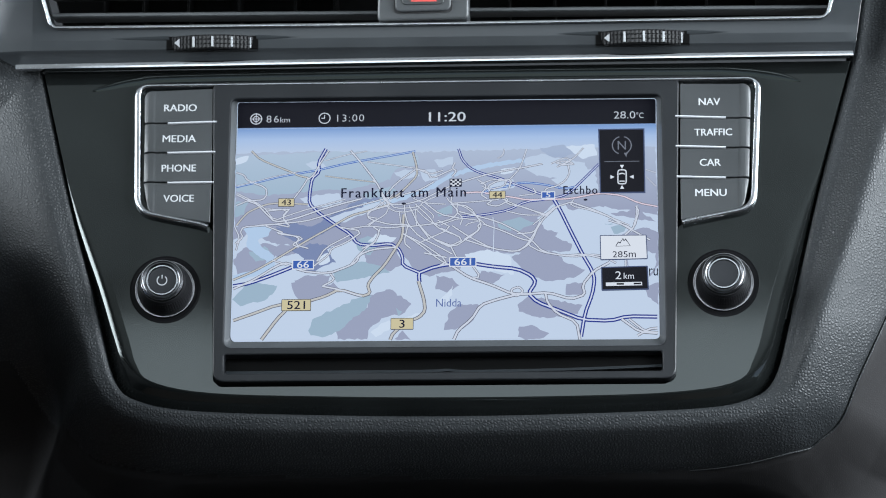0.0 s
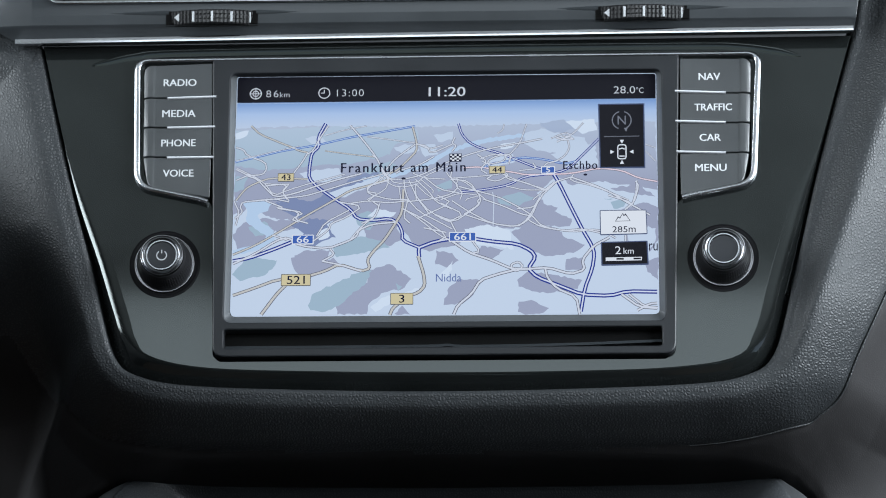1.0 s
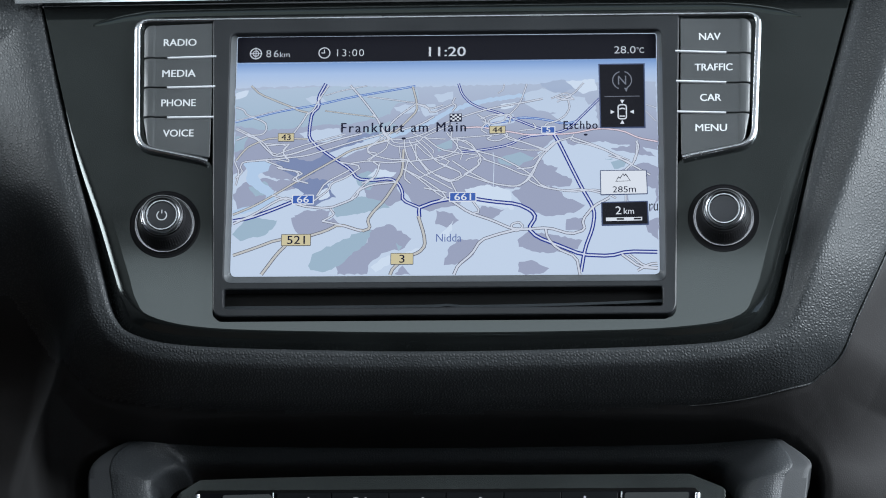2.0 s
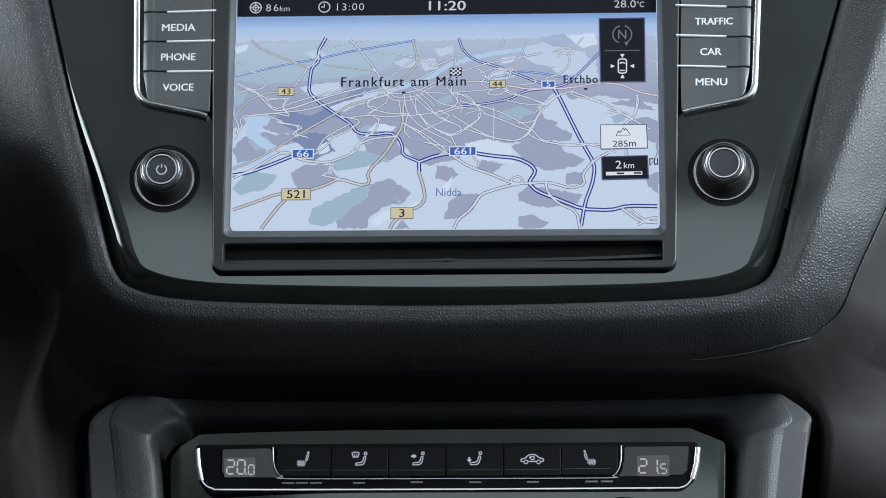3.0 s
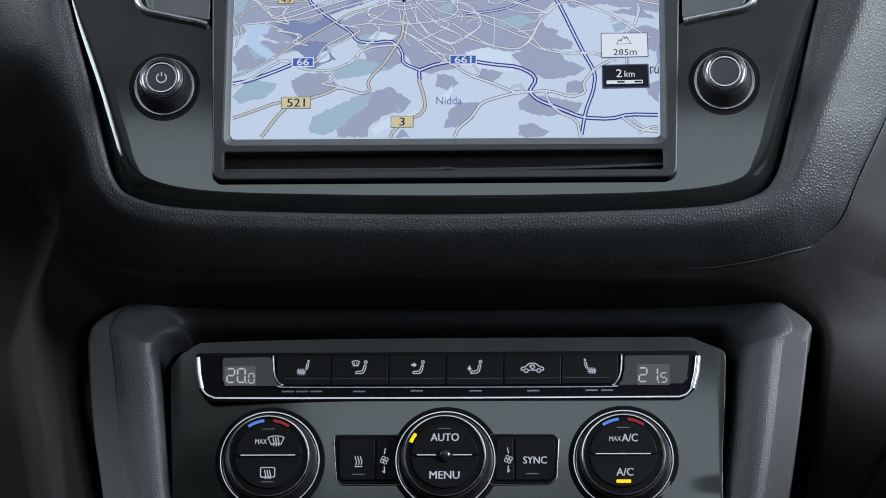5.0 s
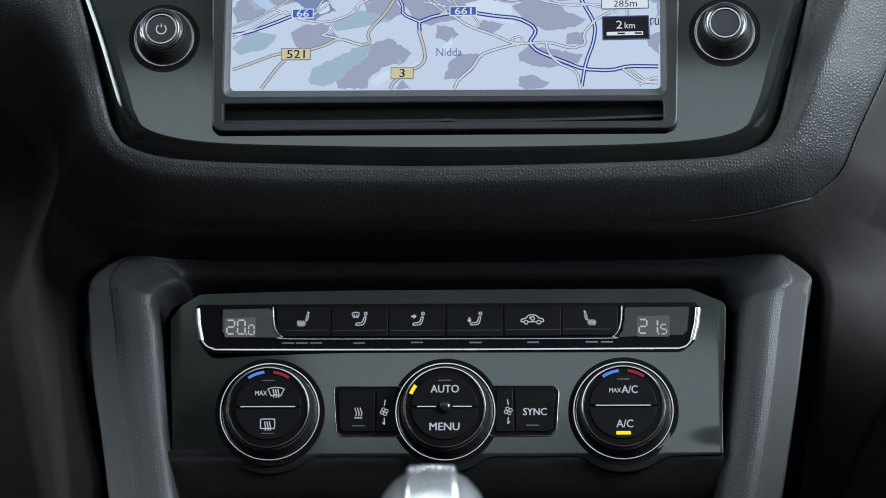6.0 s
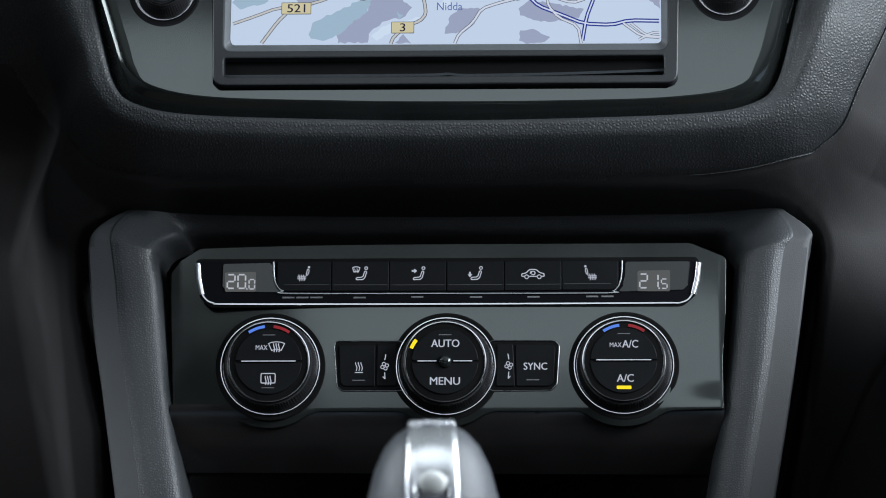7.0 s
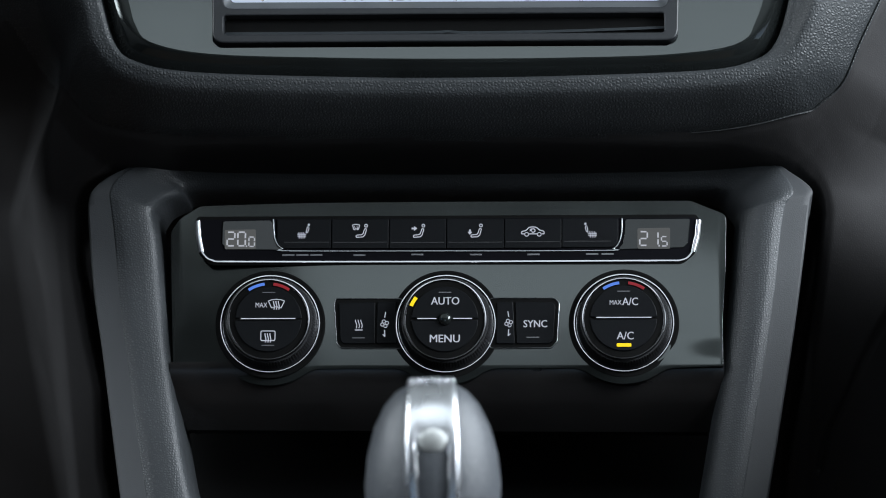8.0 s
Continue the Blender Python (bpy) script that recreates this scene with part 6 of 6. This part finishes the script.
for k in range(6):
    x0, x1 = xs[k][0] + 0.2, xs[k + 1][0] - 0.2
    q = box(x0, x1, xs[k][1], ty1)
    r = [4.0, 0.6, 0.6, 0.8] if k == 0 else ([0.6, 4.0, 0.8, 0.6] if k == 5 else 0.6)
    key = part("key", plate(rounded(q, r, 5), 0.0, ZK - 0.1, 0.22), DARKKEY, climate, smooth=30)
    part("key_foot", ribbon([(x0 + (3 if k == 0 else 0.6), q[0][1] + 2.6), (x1 - (3 if k == 5 else 0.6), q[0][1] + 2.6)], 0.25, ZK - 0.05), BLACK, key)
    ICONS.append((key, ((x0 + x1) / 2, (q[0][1] + ty1) / 2 + 0.9)))


def wavy(x, y, h, w=0.32, z=ZK, amp=0.35):
    return ribbon([(x + amp * math.sin(t * 5.0), y + (t - 0.5) * h) for t in [i / 10 for i in range(11)]], w, z)


def seat_outline(x, y, s, k, z):
    """A sitting figure's seat drawn as an outline, with its head above."""
    pts = [(-2.6, -2.6), (0.2, -2.4), (1.0, -1.6), (1.7, 0.9), (1.3, 1.4), (0.8, 1.0), (0.2, -1.0), (-0.4, -1.4), (-2.4, -1.6), (-2.9, -2.1)]
    return [ribbon(rounded([(x + s * u * k, y + v * k) for u, v in pts], 0.35, 3), 0.38, z, closed=True), ribbon(disc(x + s * 1.5 * k, y + 2.6 * k, 0.62 * k, 14), 0.36, z + 0.01, closed=True)]


def heated_seat(c, s, z):
    """A seat back with a head rest over a cushion that is crossed by heat lines."""
    x, y = c
    back = [(0.9, -0.6), (1.5, -0.4), (2.1, 1.3), (1.9, 2.0), (1.4, 2.0), (1.2, 1.2)]
    out = [ribbon(rounded([(x + s * u, y + v) for u, v in back], 0.25, 3), 0.34, z, closed=True), plate(disc(x + s * 2.0, y + 2.9, 0.5, 12), z - 0.03, z + 0.01, 0.005)]
    for k in range(3):
        out.append(wavy(x - s * (1.9 - 0.95 * k), y - 1.6, 2.7, 0.34, z + 0.01 * k, 0.2))
    for v in (-1.2, -2.0):
        out.append(ribbon([(x - s * 2.7, y + v), (x + s * 0.9, y + v)], 0.36, z + 0.04))
    return merged(*out)


def seat_line(x, y, z):
    return seat_outline(x, y, 1, 0.95, z)


def windscreen(x, y, w, h, z):
    return [ribbon([(x - w / 2, y + h * 0.30), (x - w * 0.28, y + h * 0.45), (x, y + h / 2), (x + w * 0.28, y + h * 0.45), (x + w / 2, y + h * 0.30), (x + w * 0.30, y - h / 2), (x, y - h * 0.36), (x - w * 0.30, y - h / 2)], 0.36, z, closed=True)]


def arrow(x, y, dx, dy, z):
    return [ribbon([(x - dx * 1.0, y - dy * 1.0), (x + dx * 0.2, y + dy * 0.2)], 0.7, z), plate([(x + dx * 1.3, y + dy * 1.3), (x - dy * 1.0, y + dx * 1.0), (x + dy * 1.0, y - dx * 1.0)], z - 0.03, z + 0.01, 0.005)]


Z = ZK
for k, (key, (x, y)) in enumerate(ICONS):
    if k == 0:
        bm = heated_seat((x, y), 1, Z)
    elif k == 5:
        bm = heated_seat((x, y), -1, Z)
    elif k == 1:
        bm = merged(*seat_line(x + 1.0, y, Z), *windscreen(x - 1.7, y + 2.0, 3.0, 2.2, Z), wavy(x - 2.2, y + 1.5, 1.8, 0.25, Z, 0.15), wavy(x - 1.2, y + 1.5, 1.8, 0.25, Z, 0.15))
    elif k == 2:
        bm = merged(*seat_line(x + 0.9, y, Z), *arrow(x - 1.5, y + 1.3, 1.0, 0, Z))
    elif k == 3:
        bm = merged(*seat_line(x + 0.9, y, Z), *arrow(x - 2.2, y - 0.2, 0, -1.0, Z))
    else:
        body = spline([(x - 4.6, y - 1.2), (x - 4.5, y - 0.2), (x - 2.8, y + 0.3), (x - 1.4, y + 1.6), (x + 1.2, y + 1.6), (x + 2.8, y + 0.4), (x + 4.4, y - 0.1), (x + 4.6, y - 1.2)], 3)
        bm = merged(ribbon(body, 0.42, Z), ribbon([(x - 4.6, y - 1.2), (x - 3.6, y - 1.2)], 0.4, Z + 0.01), ribbon([(x - 1.7, y - 1.2), (x + 1.7, y - 1.2)], 0.4, Z + 0.01), ribbon([(x + 3.6, y - 1.2), (x + 4.6, y - 1.2)], 0.4, Z + 0.01),
                    ribbon(arc(x - 2.6, y - 1.4, 0.8, 0, 360, 14)[:-1], 0.35, Z + 0.02, closed=True), ribbon(arc(x + 2.6, y - 1.4, 0.8, 0, 360, 14)[:-1], 0.35, Z + 0.02, closed=True),
                    ribbon(arc(x + 0.1, y + 0.2, 0.75, -150, 120, 12), 0.42, Z + 0.02), *arrow(x - 0.8, y + 0.5, -0.3, -0.5, Z))
    part("symbol", bm, LIT_ICON, key, "pale lit symbol")

# the two pairs of keys beside the middle dial
for q, names in (([(-45.0, 10.6), (-18.0, 10.5), (-17.7, -9.0), (-42.3, -8.9), (-44.0, -7.3), (-45.2, 8.4)], 0), ([(18.2, 10.7), (44.2, 10.6), (45.8, 8.9), (44.9, -6.7), (42.9, -8.9), (18.4, -9.1)], 1)):
    well = part("key_well", plate(rounded(inset(q, -0.5), 2.2, 5), -1.0, 0.3, 0.25), SLOT_SHADE, climate)
    part("well_line", sweep(rounded(inset(q, -0.7), 2.4, 5), half_round(0.55, 0.0, 0.6), closed=True), DARK_METAL, climate)
halves = (([(-44.0, 9.4), (-29.1, 9.6), (-29.1, -7.8), (-41.9, -7.8), (-43.3, -6.3)], [0.6, 0.6, 0.6, 1.5, 1.5]), ([(-28.2, 9.6), (-20.3, 9.8), (-20.1, -7.8), (-28.4, -7.8)], 0.6), ([(21.0, 9.7), (27.5, 9.7), (28.3, -7.9), (20.7, -7.9)], 0.6), ([(28.4, 9.7), (43.7, 9.4), (44.9, 8.0), (44.0, -6.5), (42.4, -7.9), (29.0, -7.9)], [0.6, 1.5, 1.5, 1.5, 1.5, 0.6]))
made = [part("key", plate(rounded(q, r, 4), 0.0, 1.0, 0.25), DARKKEY, climate, smooth=30) for q, r in halves]
x, y = (-35.7, 0.1)
part("symbol", merged(wavy(x - 1.1, y + 0.3, 3.6, 0.36, 1.1, 0.3), wavy(x, y + 0.3, 3.6, 0.36, 1.11, 0.3), wavy(x + 1.1, y + 0.3, 3.6, 0.36, 1.12, 0.3), ribbon([(x - 1.6, y - 2.2), (x + 1.6, y - 2.2)], 0.4, 1.1)), LIT_ICON, made[0])
word("SYNC", (36.7, 0.4), 9.6, 3.0, 1.1, LIT_ICON, made[3], heavy=0.06)
for c, key in (((-35.7, -5.4), made[0]), ((35.7, -5.3), made[3])):
    part("lamp_window", ribbon([(c[0] - 2.6, c[1]), (c[0] + 2.6, c[1])], 0.45, 1.1), DIM_PRINT, key)
for c, s, key in (((-25.1, 0.5), 1, made[1]), ((25.8, 0.7), -1, made[2])):
    x, y = c
    bms = []
    for k in range(4):
        a = radians(20 + 90 * k)
        bms.append(ribbon(disc(x + 1.0 * math.cos(a), y + 1.0 * math.sin(a), 0.68, 14), 0.3, 1.1 + 0.005 * k, closed=True))
    bms.append(ribbon([(x, y + 2.6), (x + s * 0.4, y + 5.0)], 0.4, 1.1))
    bms.append(ribbon([(x, y - 2.6), (x + s * 0.2, y - 5.4)], 0.4, 1.1))
    bms.append(ribbon([(x + s * 0.2, y - 5.4), (x - s * 0.7, y - 4.4)], 0.4, 1.12))
    part("symbol", merged(*bms), LIT_ICON, key)


def climate_dial(c, label):
    ob = thing("climate_dial", FRAME_B @ Matrix.Translation((c[0] * MM, c[1] * MM, 0)), label, "dial", "climate dials")
    part("well", lathe(0, 0, [(22.7, -0.4), (22.6, 0.22), (22.0, 0.33), (21.2, 0.2), (0.01, 0.2)]), SLOT_SHADE, ob, smooth=40)
    part("foot_ring", lathe(0, 0, [(20.7, 0.0), (20.7, 1.0), (20.5, 1.35), (20.1, 1.35), (19.85, 1.0), (19.5, 0.4), (0.01, 0.4)]), DIAL_CHROME, ob, "bright foot ring", smooth=40)
    part("grip", lathe(0, 0, [(19.4, 0.2), (19.3, 1.8), (18.4, 4.0), (17.7, 7.4), (0.01, 7.4)]), RUBBER, ob, "black knurled grip", smooth=30)
    part("grip_ribs", merged(knurls(0, 0, 19.1, 2.0, 18.4, 4.0, 96, 0.3), knurls(0, 0, 18.4, 4.4, 17.8, 7.0, 96, 0.3)), RUBBER, ob)
    part("collar", lathe(0, 0, [(17.3, 7.0), (17.2, 8.8), (16.95, 9.25), (16.5, 9.3), (16.25, 8.9), (16.2, 8.2), (0.01, 8.2)]), DIAL_CHROME, ob, "chrome collar", smooth=40)
    part("inner_collar", lathe(0, 0, [(16.2, 8.0), (16.1, 8.5), (14.2, 8.6), (0.01, 8.6)]), SLOT_SHADE, ob, smooth=40)
    for s in (1, -1):
        pts = arc(0, 0, 13.6, 2.2 * 1, 177.8, 30)
        pts = [(x, s * (y + 0.0)) for x, y in pts]
        part("half_key", plate(pts, 8.0, 9.3, 0.2), DARKKEY, ob, smooth=30)
    return ob


ZD = 9.4
d1 = climate_dial(DIALS[0], "black chrome-ringed temperature dial with window heating keys")
d2 = climate_dial(DIALS[1], "black chrome-ringed fan dial with a small ball in its middle")
d3 = climate_dial(DIALS[2], "black chrome-ringed temperature dial with cooling keys")
for d in (d1, d3):
    part("blue_arc", ribbon(arc(0, 0, 14.9, 97, 124, 8), 1.2, 9.05), LIT_BLUE, d, "lit blue arc")
    part("red_arc", ribbon(arc(0, 0, 14.9, 56, 83, 8), 1.2, 9.05), LIT_RED, d, "lit red arc")
    part("bar", sweep([(-11.2, 0.1), (11.2, 0.1)], flat_strip(0.7, 9.0, 9.9)), DIAL_CHROME, d, "thin chrome bar", smooth=60)
for d in (d1, d2, d3):
    part("lamp_window", ribbon([(-2.6, 11.2), (2.6, 11.2)], 0.35, ZD), DIM_PRINT, d)
part("lamp_window", ribbon([(-2.6, -11.0), (2.6, -11.0)], 0.35, ZD), DIM_PRINT, d1)
word("MAX", (-2.9, 5.9), 4.8, 2.0, ZD, LIT_ICON, d1, heavy=0.02)
part("symbol", merged(*windscreen(3.2, 6.5, 6.6, 3.6, ZD), wavy(2.2, 5.8, 3.6, 0.42, ZD, 0.22), wavy(3.2, 5.8, 3.6, 0.42, ZD + 0.01, 0.22), wavy(4.2, 5.8, 3.6, 0.42, ZD + 0.02, 0.22)), LIT_ICON, d1)
part("symbol", merged(ribbon(rounded(box(-2.9, 2.9, -9.0, -5.0), 0.6, 3), 0.4, ZD, closed=True), wavy(-1.0, -7.9, 3.8, 0.42, ZD, 0.22), wavy(0, -7.9, 3.8, 0.42, ZD + 0.01, 0.22), wavy(1.0, -7.9, 3.8, 0.42, ZD + 0.02, 0.22)), LIT_ICON, d1)
word("AUTO", (0.1, 7.6), 11.5, 3.2, ZD, LIT_ICON, d2, heavy=0.06)
word("MENU", (0.1, -8.2), 12.2, 3.2, ZD, LIT_ICON, d2, heavy=0.06)
word("MAX", (-3.3, 6.5), 4.8, 1.9, ZD, LIT_ICON, d3, heavy=0.02)
word("A/C", (2.6, 6.9), 6.4, 3.2, ZD, LIT_ICON, d3, heavy=0.06)
word("A/C", (0.6, -7.4), 6.8, 3.2, ZD, LIT_ICON, d3, heavy=0.06)
part("signal_lamp", plate(rounded(box(-2.9, 3.1, -12.0, -10.6), 0.4, 3), 9.2, 9.6, 0.1), LIT_YELLOW, d3, "lit yellow signal lamp")
part("signal_lamp", ribbon(arc(0, 0, 14.9, 142, 158, 8), 1.5, 9.1), LIT_YELLOW, d2, "lit yellow signal lamp")
part("ball", lathe(0, 0, [(2.9, 8.8), (2.8, 9.6), (2.3, 10.6), (1.5, 11.1), (0.01, 11.3)], 32), PIANO, d2, "small glossy ball", smooth=60)
for s in (1, -1):
    part("bar", sweep([(s * 3.4, 0.1), (s * 11.2, 0.1)], flat_strip(0.7, 9.0, 9.9)), DIAL_CHROME, d2, "thin chrome bar", smooth=60)


# the storage recess under the climate panel
def storage_recess():
    ob = thing("storage_recess", FRAME_B, "dark open storage recess under the climate panel", "storage recess")
    # back and floor are near-black, putting the recess's shade into their colour
    part("back", plate([(-132.3, -3.9), (128.6, -4.4), (125.1, -136.2), (-124.0, -136.8)], -75, -68, 1), SLOT_SHADE, ob)
    part("floor", plate([(-130.1, -85.4), (127.9, -85.3), (127.8, -91.2), (-130.0, -91.4)], -75, 20, 1), SLOT_SHADE, ob)
    return ob


storage_recess()

# ---- the selector lever, nearer to the eye ----
LEVER = Vector((0.0051, 1.4143, 0.7368))


def selector_lever():
    ob = thing("selector_lever", Matrix.Translation(LEVER), "selector lever with a silver band and grey leather sides", "gear lever")
    tilt = Matrix.Rotation(radians(3), 4, "Z") @ Matrix.Rotation(radians(-14), 4, "X")
    prof = [(9, -60), (15, -50), (20, -40), (23, -28), (23.6, -16), (22.6, -6), (20, 4), (16.4, 11.5), (12.4, 16), (8.2, 18.6), (4, 19.7), (0.01, 20)]

    def shell(a0, a1, grow, n=24):
        rings = []
        for r, z in prof:
            rings.append([((r * 1.0 + grow) * math.sin(radians(a0 + (a1 - a0) * k / n)) * MM, -(r * 0.95 + grow) * math.cos(radians(a0 + (a1 - a0) * k / n)) * MM, (z + grow * 0.3) * MM) for k in range(n + 1)])
        bm = bmesh.new()
        vs = [[bm.verts.new(tilt @ Vector(p)) for p in r] for r in rings]
        for r0, r1 in zip(vs, vs[1:]):
            for i in range(n):
                bm.faces.new((r0[i], r0[i + 1], r1[i + 1], r1[i]))
        return bm

    part("knob", shell(0, 360, 0, 64), KNOB_SIDE, ob, "grey leather knob sides", smooth=60)
    band = bmesh.new()
    rows = []
    path = [(-r * 0.95, z) for r, z in prof[1:]] + [(r * 0.95, z) for r, z in prof[-2:-6:-1]]
    path = spline(path, 3)
    for k, ((y, z), m) in enumerate(zip(path, normals2(path))):
        half = 9.2 - 0.05 * max(0, z) - 0.05 * max(0, -z - 14)
        front = k < len(path) * 0.72
        # below the button the middle of the band is sunk between two rails
        sink = 1.9 * float(smooth(3.0, -5.0, np.float64(z))) if front else 0.0
        dip = 0.8 * float(smooth(15.0, 2.0, np.float64(z))) if front else 0.0
        row = []
        for x, out in ((-half - 0.4, -3.0), (-half, 0.1), (-half + 0.5, 0.85), (-half + 1.6, 1.05), (-half + 3.0, 0.98), (-half + 3.7, 0.85 - 0.8 * sink), (-half * 0.35, 0.95 - sink - 0.5 * dip), (0, 1.0 - sink - dip),
                       (half * 0.35, 0.95 - sink - 0.5 * dip), (half - 3.7, 0.85 - 0.8 * sink), (half - 3.0, 0.98), (half - 1.6, 1.05), (half - 0.5, 0.85), (half, 0.1), (half + 0.4, -3.0)):
            row.append(band.verts.new(tilt @ Vector((x * MM, (y + m.x * out) * MM, (z + m.y * out) * MM))))
        rows.append(row)
    for r0, r1 in zip(rows, rows[1:]):
        for i in range(14):
            band.faces.new((r0[i], r0[i + 1], r1[i + 1], r1[i]))
    part("silver_band", band, SILVER, ob, "satin silver band over the knob", smooth=60)
    # the oval release button in the band, and the ribbed cap above it
    bm = bmesh.new()
    bmesh.ops.create_uvsphere(bm, u_segments=28, v_segments=14, radius=1.0)
    for v in bm.verts:
        v.co = tilt @ Vector((v.co.x * 5.0 * MM, (-20.9 + v.co.y * 2.0 - 0.20 * v.co.z * 4.4) * MM, (-0.6 + v.co.z * 4.4) * MM))
    part("release_button", bm, BUTTON, ob, "pale satin oval release button", smooth=80, curved="all")
    caps = []
    for k in range(7):
        x = -7.2 + 2.4 * k
        rib = bmesh.new()
        bmesh.ops.create_uvsphere(rib, u_segments=12, v_segments=8, radius=1.0)
        for v in rib.verts:
            v.co = tilt @ Vector(((x + v.co.x * 1.15) * MM, (-5.5 + v.co.y * 3.0) * MM, (20.4 - 0.012 * x * x + v.co.z * 0.9) * MM))
        caps.append(rib)
    part("ribbed_cap", merged(*caps), SILVER, ob, "ribbed silver cap", smooth=80, curved="all")
    bm = bmesh.new()
    bmesh.ops.create_cone(bm, segments=24, radius1=0.012, radius2=0.009, depth=0.12, cap_ends=True, matrix=Matrix.Translation((0, -0.012, -0.115)))
    part("shaft", bm, BLACK, ob)
    return ob


selector_lever()
bm = bmesh.new()
bmesh.ops.create_cube(bm, size=1, matrix=Matrix.Translation((0, LEVER.y - 0.15, (LEVER.z - 0.17 + 0.34) / 2)) @ Matrix.Diagonal((0.24, 0.75, LEVER.z - 0.17 - 0.34, 1)))
bmesh.ops.bevel(bm, geom=bm.edges[:], offset=0.012, segments=3, affect="EDGES")
tagged(part("console_tunnel", bm, BLACK, None, smooth=40), "matt black centre tunnel under the selector lever", "console")
